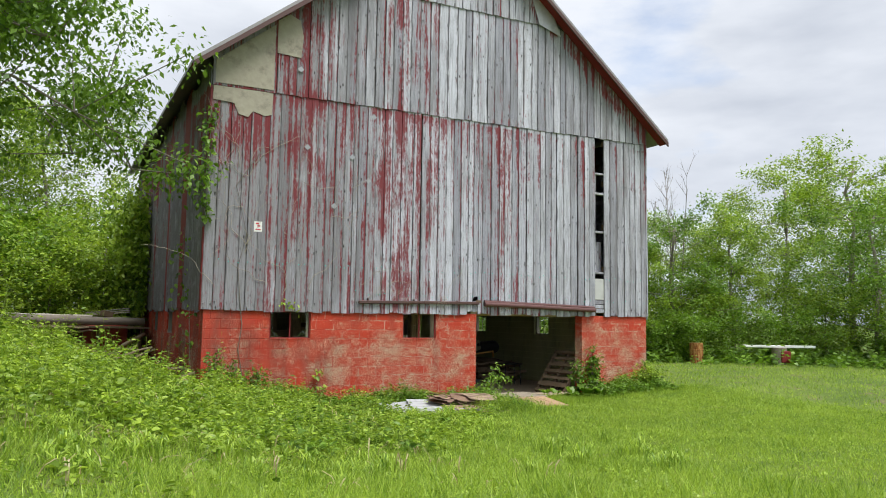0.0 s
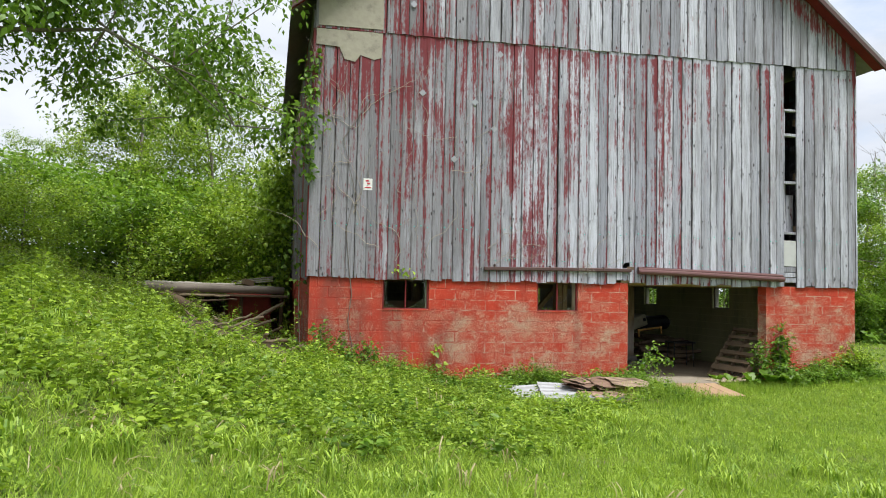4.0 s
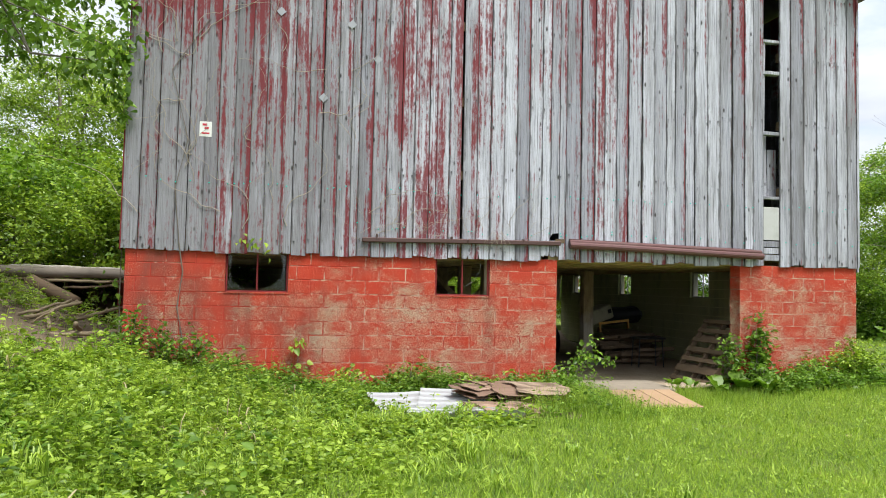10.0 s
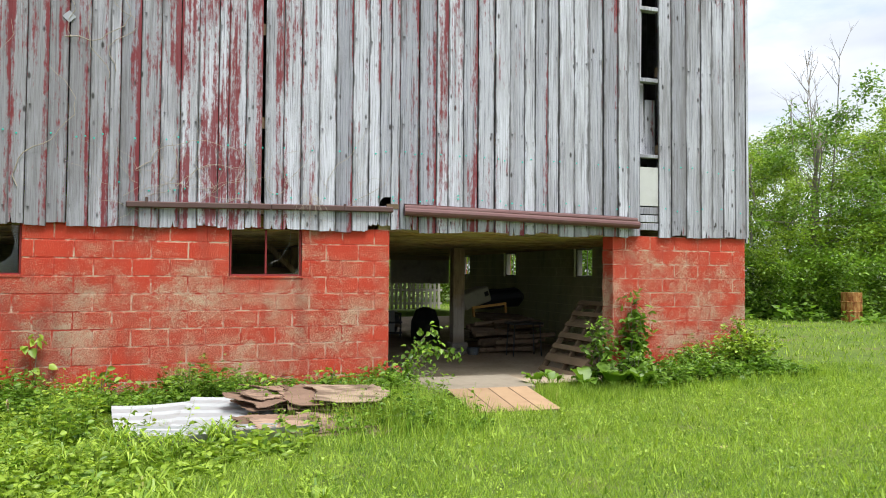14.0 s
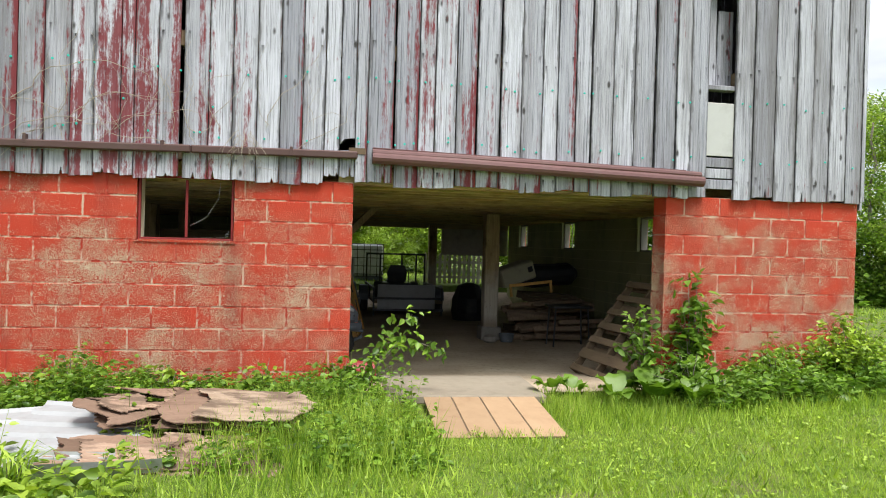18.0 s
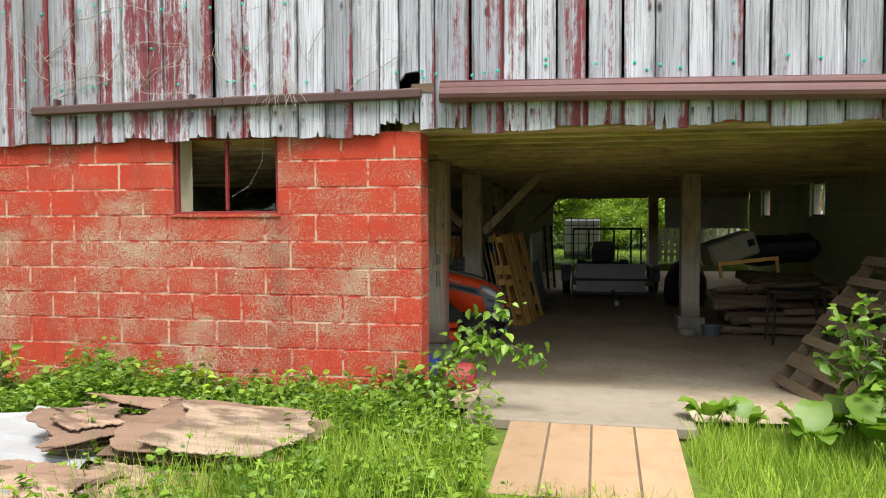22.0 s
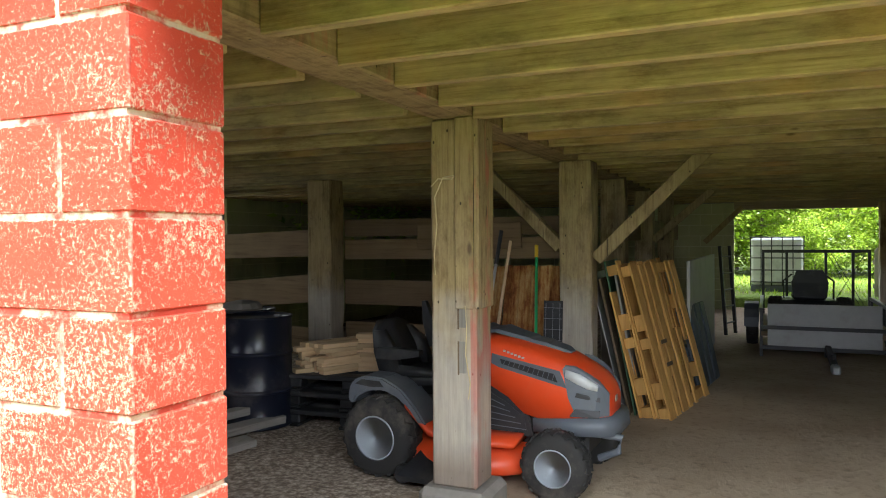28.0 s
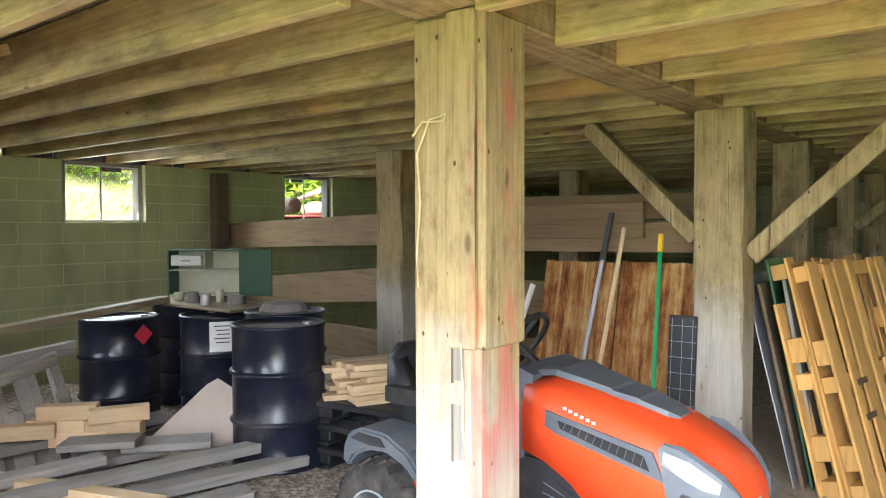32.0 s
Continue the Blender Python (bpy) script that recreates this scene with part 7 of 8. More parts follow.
def scrap(name, x, y, z, w, d, turn, tilt, roll, plies, label, seed):
    """A warped sheet with ragged ends; each ply is a part of its own, curled a little differently."""
    g = random.Random(seed)
    y += 0.04
    ob = thing(name, label, "scrap sheet", pose(x, y, z - 0.03 + float(ground_height(x, y)), tilt, roll, turn), "scrap pile by the wall")
    torn = plies[0] not in (M_SHEET, M_TIN)
    low = 0.0
    for k, m in enumerate(plies):
        n, mr = (34, 20) if torn else (14, 30)
        short = 1.0 - (0.12 * k if torn else 0.0) * g.uniform(0.2, 1.0)
        sx, sy = g.uniform(-0.06, 0.06) * k, g.uniform(-0.05, 0.05) * k
        curl, wave, lift = g.uniform(-0.02, 0.03), g.uniform(0, 6), g.uniform(-0.08, 0.08)
        left, right = torn_edge(g, mr + 1, 0.11), torn_edge(g, mr + 1, 0.11)
        near, far_side = torn_edge(g, n + 1, 0.05), torn_edge(g, n + 1, 0.04)
        bm = bmesh.new()
        grid = []
        for j in range(mr + 1):
            row = []
            for i in range(n + 1):
                u, v = i / n, j / mr
                px = -w / 2 * short + w * short * u + sx
                py = -d / 2 * short + d * short * v + sy
                if torn:
                    px += left[j] * (1 - u) ** 2 + right[j] * u ** 2
                    py += near[i] * (1 - v) ** 2 + far_side[i] * v ** 2
                    pz = curl * (2 * u - 1) ** 2 + lift * (u - 0.5) * (v - 0.5) + 0.005 * math.sin(5.0 * u + wave + 2 * v) + g.uniform(-0.0015, 0.0015)
                else:
                    rib = (v * 5.0) % 1.0
                    pz = (0.020 if rib < 0.17 else 0.0) + 0.10 * (u - 0.4) ** 2 * (1 if wave > 3 else 0.3) + 0.018 * math.sin(4 * u + wave + v)
                    pz += 0.10 * max(0.0, 0.06 - v) / 0.06 if d < 0.5 else 0.0
                    px += 0.04 * math.sin(wave + 2 * v)
                row.append(bm.verts.new((px, py, pz + low)))
            grid.append(row)
        for j in range(mr):
            for i in range(n):
                bm.faces.new((grid[j][i], grid[j][i + 1], grid[j + 1][i + 1], grid[j + 1][i]))
        r = bmesh.ops.extrude_face_region(bm, geom=list(bm.faces))
        bmesh.ops.translate(bm, vec=(0, 0, -0.007 if torn else -0.0025), verts=[v for v in r["geom"] if isinstance(v, bmesh.types.BMVert)])
        part("ply" if torn else "sheet", bm, m, ob)
        low += g.uniform(0.012, 0.034)
    return ob


WET, TAN = "rotten delaminating plywood sheet with dark edges on the pile", "curled tan plywood sheet on the scrap pile"
scrap("scrap_sheet", -2.48, -1.60, 0.08, 1.05, 1.05, 8, 10, 2, [M_SHEET], "white corrugated metal sheet on the weeds", 1)
scrap("scrap_sheet", -1.98, -1.58, 0.11, 0.95, 0.9, -8, 10, 3, [M_SHEET], "white corrugated metal sheet, bent", 2)
scrap("scrap_sheet", -2.2, -2.30, 0.05, 1.25, 0.34, -6, 20, 3, [M_TIN], "grey metal sheet lying in the weeds", 3)
scrap("scrap_sheet", -1.85, -2.25, 0.05, 1.1, 0.32, 5, 14, -2, [M_SHEET], "pale bent metal sheet at the edge of the pile", 4)
scrap("scrap_sheet", -0.55, -1.75, 0.01, 0.75, 0.4, 14, 10, -3, [M_TIN], "grey metal strip under the plywood", 15)
scrap("scrap_sheet", -1.12, -1.68, 0.05, 1.0, 0.75, -6, 7, 2, [M_PLYDARK, M_ROTTEN, M_PINKPLY], WET, 5)
scrap("scrap_sheet", -1.58, -1.41, 0.19, 0.6, 0.5, 24, 6, 4, [M_PLYDARK, M_ROTTEN, M_ROTTEN, M_PINKPLY], WET, 6)
scrap("scrap_sheet", -0.72, -1.33, 0.10, 0.62, 0.62, 10, 11, -5, [M_PLYDARK, M_ROTTEN, M_PINKPLY], TAN, 7)
scrap("scrap_sheet", -0.98, -1.36, 0.21, 1.0, 0.80, 4, 8, 3, [M_PLYDARK, M_PINKPLY, M_ROTTEN, M_CARD], "large flat tan plywood sheet with ragged dark edges", 8)
scrap("scrap_sheet", -1.15, -2.08, 0.02, 0.85, 0.55, 12, 14, 3, [M_PLYDARK, M_PINKPLY, M_PINKPLY], TAN, 9)
scrap("scrap_sheet", -0.95, -2.38, 0.00, 0.7, 0.4, -14, 12, 2, [M_PLYDARK, M_PINKPLY], TAN, 11)
scrap("scrap_sheet", -1.55, -2.13, 0.10, 0.8, 0.4, 4, 12, 3, [M_PLYDARK, M_ROTTEN, M_PINKPLY], WET, 13)
scrap("scrap_sheet", -1.05, -1.02, 0.18, 0.42, 0.13, 4, 6, 8, [M_PLYDARK, M_ROTTEN], "broken rotten strip lying on the plywood", 14)
scrap("scrap_sheet", -1.55, -1.11, 0.27, 0.55, 0.16, 20, 4, 8, [M_PLYDARK, M_ROTTEN], "broken rotten strip lying on the plywood", 10)


def log(p, q, r, m, label):
    p, q = Vector(p), Vector(q)
    pts = [p.lerp(q, k / 6) + Vector((rng.uniform(-0.02, 0.02), rng.uniform(-0.02, 0.02), rng.uniform(-0.02, 0.02))) for k in range(7)]
    ob = link_mesh("log", tube(pts, r, 12, 0.85), m, None, "", True)
    tagged(ob, label, "log", "log and pole pile beside the barn")


for p, q, r, m in (((-10.6, 7.3, 1.72), (-6.75, 7.4, 1.66), 0.13, M_LOGGREY), ((-10.5, 7.62, 1.84), (-8.1, 7.65, 1.8), 0.05, M_GREYPALE_Z), ((-9.85, 6.9, 1.50), (-8.75, 6.5, 1.02), 0.17, M_OLDWOOD), ((-9.5, 6.95, 1.50), (-8.2, 7.0, 1.50), 0.035, M_GREYWOOD), ((-9.2, 7.0, 1.36), (-8.0, 7.05, 1.42), 0.03, M_OLDWOOD), ((-7.75, 6.7, 0.7), (-6.75, 7.2, 1.35), 0.06, M_GREYWOOD)):
    log(p, q, r, m, "weathered log in a pile beside the barn")
# board box added under the long log to keep the hollow there dark
hollow_box = thing("lean_to", "low dark board box added to shade the hollow, open at the front", "shed", Matrix.Translation((0, 0, 0)))
part("roof", plate([(-10.2, 1.53), (-6.62, 1.47), (-6.62, 1.51), (-10.2, 1.57)], 7.1, 9.4), M_OLDWOOD, hollow_box)
part("back_wall", box_bm(-10.2, -6.62, 9.35, 9.39, 0.0, 1.465), M_OLDWOOD, hollow_box)
part("side_wall", box_bm(-10.2, -10.16, 7.6, 9.34, 0.0, 1.52), M_OLDWOOD, hollow_box)
for x in (-9.3, -7.9, -6.8):
    part("post", rod_bm((x, 7.62, 0.3), (x, 7.62, 1.475), 0.05), M_OLDWOOD, hollow_box)
stub = link_mesh("cut_block", box_bm(-0.14, 0.14, -0.12, 0.12, 0, 0.17, pose(-7.75, 7.45, 1.79, 0, 14, 20), 0.015), M_OLDWOOD)
tagged(stub, "cut wood block lying on the long log", "block")
for k in range(22):
    x, y = rng.uniform(-8.8, -6.7), rng.uniform(-1.6, 4.5)
    log((x, y, float(ground_height(x, y)) + 0.05), (x + rng.uniform(-0.8, 0.8), y + rng.uniform(-0.6, 0.6), float(ground_height(x, y)) + rng.uniform(0.05, 0.3)), rng.uniform(0.008, 0.04), M_GREYWOOD, "dry branch in the brush beside the barn")
red = thing("shed_frame", "red painted timber frame beside the log pile", "frame", Matrix.Translation((0, 0, 0)))
for k, (p, q) in enumerate((((-6.8, 9.6, 0.3), (-6.8, 9.6, 1.7)), ((-6.8, 9.0, 1.6), (-6.8, 10.4, 1.58)), ((-6.8, 9.0, 1.25), (-6.8, 10.4, 1.3)))):
    part("timber", beam_bm(p, q, 0.12, 0.12), M_REDWOOD, red)
table = thing("log_table", "white plank laid across a cut stump", "table", pose(19.3, 6.2, float(ground_height(19.3, 6.2)), 0, 0, -28))
part("plank", box_bm(-1.55, 1.55, -0.15, 0.15, 0.74, 0.84, None, 0.01), M_WHITE, table)
part("stump", lathe([(0.34, 0), (0.3, 0.3), (0.32, 0.74)], 16), M_BARK, table)
part("stump_face", box_bm(-0.05, 0.35, -0.36, -0.2, 0.1, 0.6, None, 0.02), M_REDWOOD, table)
barrel = link_mesh("rusty_barrel", lathe([(0.29, 0), (0.29, 0.3), (0.305, 0.31), (0.29, 0.33), (0.29, 0.6), (0.305, 0.61), (0.29, 0.63), (0.29, 0.9), (0.27, 0.9)], 22), M_RUST)
barrel.location = (16.6, 8.4, float(ground_height(16.6, 8.4)))
tagged(barrel, "rusty red burn barrel at the edge of the lawn", "barrel")

# ---- plants ----
gen = np.random.default_rng(5)


def fast_mesh(name, verts, k, mat):
    """A mesh of loose k-cornered faces from an array of corners; six corners make two halves that meet in a midrib."""
    verts = np.asarray(verts, np.float32).reshape(-1, 3)
    n = len(verts)
    if k == 6:
        me = bpy.data.meshes.new(name)
        half = np.arange(0, n, 6, dtype=np.int32)[:, None] + np.array([[0, 1, 2, 3, 0, 3, 4, 5]], np.int32)
        me.vertices.add(n)
        me.loops.add(half.size)
        me.polygons.add(half.size // 4)
        me.vertices.foreach_set("co", verts.ravel())
        me.loops.foreach_set("vertex_index", half.ravel())
        me.polygons.foreach_set("loop_start", np.arange(0, half.size, 4, dtype=np.int32))
        me.update(calc_edges=True)
        me.materials.append(mat)
        return me
    me = bpy.data.meshes.new(name)
    me.vertices.add(n)
    me.loops.add(n)
    me.polygons.add(n // k)
    me.vertices.foreach_set("co", verts.ravel())
    me.loops.foreach_set("vertex_index", np.arange(n, dtype=np.int32))
    me.polygons.foreach_set("loop_start", np.arange(0, n, k, dtype=np.int32))
    me.update(calc_edges=True)
    me.materials.append(mat)
    return me


def unit(v):
    return v / np.maximum(np.linalg.norm(v, axis=-1, keepdims=True), 1e-6)


def leaf_corners(p, d, length, width):
    """Pointed leaves from points p along directions d: four corners each, slightly cupped."""
    side = unit(np.cross(d, gen.normal(size=d.shape) * 0.5 + (0, 0, 1.0)))
    up = np.cross(side, d)
    length, width = np.reshape(length, (-1, 1)), np.reshape(width, (-1, 1))
    mid = p + d * length * 0.42
    return np.stack([p, mid + side * width + up * width * 0.25, p + d * length, mid - side * width + up * width * 0.25], 1)


def round_leaf(p, d, length, width):
    """Rounder leaves with six corners each."""
    side = unit(np.cross(d, gen.normal(size=d.shape) * 0.5 + (0, 0, 1.0)))
    up = np.cross(side, d)
    length, width = np.reshape(length, (-1, 1)), np.reshape(width, (-1, 1))
    fold = gen.uniform(0.1, 0.55, (len(p), 1))
    a, b = p + d * length * 0.24 + up * width * fold, p + d * length * 0.60 + up * width * fold * 0.8
    return np.stack([p, a + side * width * 0.85, b + side * width * 0.72, p + d * length - up * width * 0.45, b - side * width * 0.8, a - side * width * 0.85], 1)


def grow_tree(name, label, seed, height, spread, trunk_r, limbs, leaves, leaf, clump, first=0.3, mat=None, droop=0.2, category="tree", m=None, up=0.55):
    """A tree with a tapered trunk, curved limbs with side twigs, and a crown of single leaves in loose clumps."""
    g = random.Random(seed)
    ob = thing(name, label, category, m, "trees round the barn" if category == "tree" else "bushes round the barn")
    bend = [Vector((0, 0, 0))]
    for k in range(1, 9):
        bend.append(Vector((g.uniform(-1, 1) * 0.03 * height * k / 8, g.uniform(-1, 1) * 0.03 * height * k / 8, height * 0.82 * k / 8)))
    part("trunk", tube(bend, trunk_r, 12, 0.4), M_BARK, ob, "rough grey-brown trunk", True)
    spots = []
    for i in range(limbs):
        u = first + (0.97 - first) * (i + 0.5) / limbs
        z = u * height * 0.82
        k = min(7, int(u * 8))
        start = bend[k].lerp(bend[k + 1], u * 8 - k)
        a = i * 2.399 + g.uniform(-0.4, 0.4)
        reach = spread * (1.05 - 0.6 * abs(u - 0.55)) * g.uniform(0.7, 1.1)
        pts = [start]
        for s in range(1, 6):
            f = s / 5
            pts.append(start + Vector((math.cos(a) * reach * f, math.sin(a) * reach * f, reach * (up * f - droop * f * f))) + Vector((g.uniform(-1, 1), g.uniform(-1, 1), g.uniform(-1, 1))) * 0.06 * reach)
        wood = tube(pts, trunk_r * 0.21 * (1.1 - 0.6 * u), 5, 0.2)
        for s in range(2, 6):
            for _ in range(3):
                tip = pts[s] + Vector((g.gauss(0, 1), g.gauss(0, 1), g.gauss(0.1, 0.7))) * reach * 0.22
                rod(wood, pts[s], tip, trunk_r * 0.06, trunk_r * 0.03, 4)
                spots.append(tip)
                spots.append((tip + pts[s]) / 2)
        part("limb", wood, M_BARK, ob)
    spots = np.array([s[:] for s in spots])
    weight = gen.uniform(0.3, 1.0, len(spots))
    c = spots[gen.choice(len(spots), leaves, p=weight / weight.sum())]
    off = gen.normal(size=(leaves, 3)) * clump * (0.75, 0.75, 0.5)
    d = unit(gen.normal(size=(leaves, 3)) * (1, 1, 0.5) + (0, 0, -droop * 1.6) + off * 0.6 / clump)
    size = leaf * gen.uniform(0.6, 1.25, leaves)
    crown = new("crown", fast_mesh("crown", leaf_corners(c + off, d, size, size * 0.27), 4, mat or M_LEAF))
    crown.parent = ob
    return ob


def at_ground(x, y, turn=0, s=1.0, dz=-0.05, sz=None):
    return Matrix.Translation((x, y, float(ground_height(x, y)) + dz)) @ pose(0, 0, 0, 0, 0, turn) @ Matrix.Diagonal((s, s, sz or s, 1))


# the large tree on the bank, with long hanging leaves
grow_tree("tree", "tall shade tree with hanging leafy branches on the bank", 3, 12.5, 5.0, 0.30, 24, 76000, 0.145, 0.42, 0.30, M_LEAF, 0.7, "tree", at_ground(-12.75, -0.4, 0, 1.0, 0.1))
tree_a = grow_tree("tree", "leafy green broadleaf tree at the lawn edge", 7, 10.5, 3.6, 0.17, 17, 20000, 0.15, 0.30, 0.16, M_LEAFY, 0.15, "tree", at_ground(21.5, 10.5, 0, 0.74))
tree_b = grow_tree("tree", "spreading green broadleaf tree with dark trunk", 8, 8.6, 4.0, 0.15, 16, 18000, 0.15, 0.30, 0.14, M_LEAF, 0.2, "tree", at_ground(25.5, 5.5))
tree_c = grow_tree("tree", "slender bright green tree with airy crown", 9, 9.5, 2.9, 0.11, 15, 17000, 0.13, 0.28, 0.2, M_LEAFY, 0.35, "tree", at_ground(-9.6, 17.0, 0, 1.15))
for src, x, y, turn, s in ((tree_a, 29, 9, 80, 1.2), (tree_b, 18.6, 11.8, 130, 0.95), (tree_a, 33.5, 2, 200, 1.1), (tree_b, 13.8, 16.5, 20, 0.85), (tree_a, 37, -5, 40, 1.1), (tree_c, 23.0, 12.5, 250, 1.0), (tree_b, 39, 11, 300, 1.3), (tree_a, 25, 20, 10, 0.95), (tree_b, 10.5, 24, 70, 1.1),
                           (tree_a, 33, 16, 140, 1.25), (tree_c, 15.8, 11.8, 90, 0.72), (tree_c, -12.6, 21.0, 140, 1.15), (tree_c, -17.5, 24.0, 60, 0.69),
                           (tree_a, -12.0, 16.0, 25, 0.74), (tree_b, -6.0, 24, 0, 0.9), (tree_a, 1.5, 33, 100, 0.9), (tree_a, 7.0, 32, 210, 0.9), (tree_a, 43, -14, 50, 1.2)):
    copy_thing(src, at_ground(x, y, turn, s / src.scale[0]))
bush_a = grow_tree("bush", "rounded bright green bush with dense small leaves", 21, 3.2, 2.2, 0.05, 20, 14000, 0.12, 0.26, 0.05, M_LEAFY, 0.1, "bush", at_ground(-9.2, 9.6, 0, 1.0), 0.35)
bush_b = grow_tree("bush", "dense dark green bush along the wood edge", 22, 2.4, 2.0, 0.04, 18, 10000, 0.14, 0.27, 0.04, M_LEAFMID, 0.05, "bush", at_ground(18.0, 9.8, 0, 1.0), 0.3)
for src, x, y, turn, s in ((bush_a, -7.7, 11.6, 60, 1.25), (bush_b, -11.4, 10.5, 20, 1.3), (bush_a, -13.5, 7.5, 100, 0.7), (bush_a, -16.5, 4.0, 10, 0.8), (bush_b, 14.3, 13.2, 80, 1.2), (bush_b, 21.6, 7.9, 140, 1.0), (bush_a, 24.5, 7.5, 30, 1.2), (bush_b, 28, 3.0, 10, 1.2),
                           (bush_a, 31.5, -1.5, 90, 1.2), (bush_b, 34.5, -7, 50, 1.3), (bush_a, 20.2, 12.2, 170, 1.3), (bush_a, 1.0, 23.2, 0, 1.3), (bush_a, 3.6, 24.4, 50, 1.6), (bush_a, -1.6, 24.0, 120, 1.4), (bush_a, 5.2, 22.4, 220, 1.0), (bush_a, 0.2, 27.0, 10, 1.9), (bush_a, 7.0, 24.5, 10, 1.5), (bush_a, 2.4, 21.6, 77, 0.6),
                           (bush_b, -13.4, 15.5, 40, 1.5), (bush_b, -17.0, 14.0, 90, 1.3), (bush_b, -10.3, 17.0, 10, 1.9), (bush_a, -20.0, 12.5, 10, 1.2), (bush_b, -23.5, 9.5, 70, 1.2), (bush_a, -26.0, 5.0, 170, 1.1), (bush_b, -21.5, 18.0, 20, 1.4), (bush_a, -19.0, 7.5, 10, 1.0), (bush_b, -25, -1, 130, 1.0), (bush_b, -18, -1.5, 10, 1.1), (bush_b, -20, -6, 60, 1.2), (bush_a, -17.5, 0.5, 33, 0.7), (bush_b, 11.5, 17.5, 200, 1.3), (bush_b, 38, -14, 100, 1.5), (bush_a, -10.2, 13.2, 10, 1.2), (bush_a, 8.6, 19.5, 160, 1.2), (bush_b, 16.2, 10.9, 10, 0.9), (bush_b, 25.8, 4.6, 310, 0.9), (bush_a, 29.8, 5.4, 310, 1.3)):
    copy_thing(src, at_ground(x, y, turn, s))
# bare dead tree at the lawn edge
dead = thing("dead_tree", "bare grey dead tree above the bushes", "tree", at_ground(19.6, 12.4, 0, 1.0))
g = random.Random(12)
for k in range(5):
    foot = Vector((g.uniform(-0.5, 0.5), g.uniform(-0.4, 0.4), 0))
    out = Vector((g.uniform(-0.14, 0.14), g.uniform(-0.1, 0.1), 1))
    stem = [foot + out * (2.0 * j) + Vector((g.uniform(-0.12, 0.12), g.uniform(-0.12, 0.12), 0)) for j in range(6)]
    if k % 2:
        stem = stem[:5]
    part("trunk", tube(stem, 0.055, 6, 0.12), M_BARK, dead)
    for j in range(12):
        f = g.uniform(2.0, len(stem) - 1.05)
        p = stem[int(f)].lerp(stem[int(f) + 1], f - int(f))
        way = Vector((g.uniform(-1, 1), g.uniform(-1, 1), g.uniform(0.8, 1.6))).normalized()
        q = p + way * g.uniform(0.5, 1.3)
        bm = bmesh.new()
        rod(bm, p, q, 0.014, 0.006, 4)
        for i in range(3):
            u = p.lerp(q, g.uniform(0.3, 0.95))
            rod(bm, u, u + Vector((g.uniform(-0.4, 0.4), g.uniform(-0.4, 0.4), g.uniform(0.1, 0.5))), 0.006, 0.003, 4)
        part("branch", bm, M_BARK, dead)


# ---- grass and weeds ----
def inside_barn(x, y):
    return (x > LEFT - 0.02) & (x < RIGHT + 0.02) & (y > -0.02) & (y < BACK + 0.6)


def blades(x, y, h, w, lean):
    n = len(x)
    z = ground_height(x, y) - 0.01
    a = gen.uniform(0, 2 * math.pi, n)
    b = gen.uniform(0, 2 * math.pi, n)
    base = np.stack([x, y, z], 1)
    side = np.stack([np.cos(a), np.sin(a), np.zeros(n)], 1) * np.reshape(w, (-1, 1))
    tip = base + np.stack([np.cos(b) * lean * h, np.sin(b) * lean * h, h], 1)
    return np.stack([base - side, base + side, tip], 1)


def scatter(n, x0, x1, y0, y1, keep=None):
    x, y = gen.uniform(x0, x1, n), gen.uniform(y0, y1, n)
    ok = ~inside_barn(x, y) & ~((np.abs(x - 1.18) < 0.62) & (y > -1.28) & (y < 0.1)) & ~((x > -0.05) & (x < 3.3) & (y > -0.15) & (y < 0.1))
    ok &= ~((x > -9.5) & (x < -6.4) & (y > 4.3) & (y < 10))
    ok &= gen.uniform(0, 1, n) > 0.95 * np.clip(1.6 * np.exp(-((x + 7.6) / 1.4) ** 2 - ((y - 0.7) / 2.4) ** 2) * (0.6 + 0.7 * patchy(x * 2.2, y * 1.9)), 0, 1)
    if keep is not None:
        ok &= keep(x, y) > gen.uniform(0, 1, n)
    return x[ok], y[ok]


def patchy(x, y):
    return 0.55 + 0.45 * np.sin(x * 1.7 + 2 * np.sin(y * 0.9)) * np.cos(y * 1.3 + x * 0.4)


x, y = scatter(420000, -13.5, 7.5, -14.5, -0.05, lambda x, y: 1 - 0.75 * smooth(-4.0, -5.5, x) * smooth(-7.5, -6.0, y))
lawn = blades(x, y, gen.uniform(0.02, 0.06, len(x)) * (0.7 + patchy(x * 2.3, y * 2.1) * 0.9 + 0.5 * patchy(y * 5.1, x * 4.7)), gen.uniform(0.0025, 0.005, len(x)), gen.uniform(0.2, 0.9, len(x)))
x, y = scatter(150000, -20, 34, -22, 22)
close = scatter(260000, -3.5, 6.5, -8.0, -0.05)
near_lawn = blades(*close, gen.uniform(0.015, 0.05, len(close[0])) * (0.6 + patchy(close[0] * 2.9, close[1] * 2.3) * 0.8), gen.uniform(0.002, 0.004, len(close[0])), gen.uniform(0.2, 1.0, len(close[0])))
far = blades(x, y, gen.uniform(0.04, 0.12, len(x)), gen.uniform(0.007, 0.016, len(x)), gen.uniform(0.2, 0.8, len(x)))
x, y = scatter(170000, -13, -2.0, -13, 0.0, lambda x, y: np.clip(patchy(x, y) + 0.15, 0, 1) * smooth(-1.0, -5.5, x + 0.35 * y + 1.5))
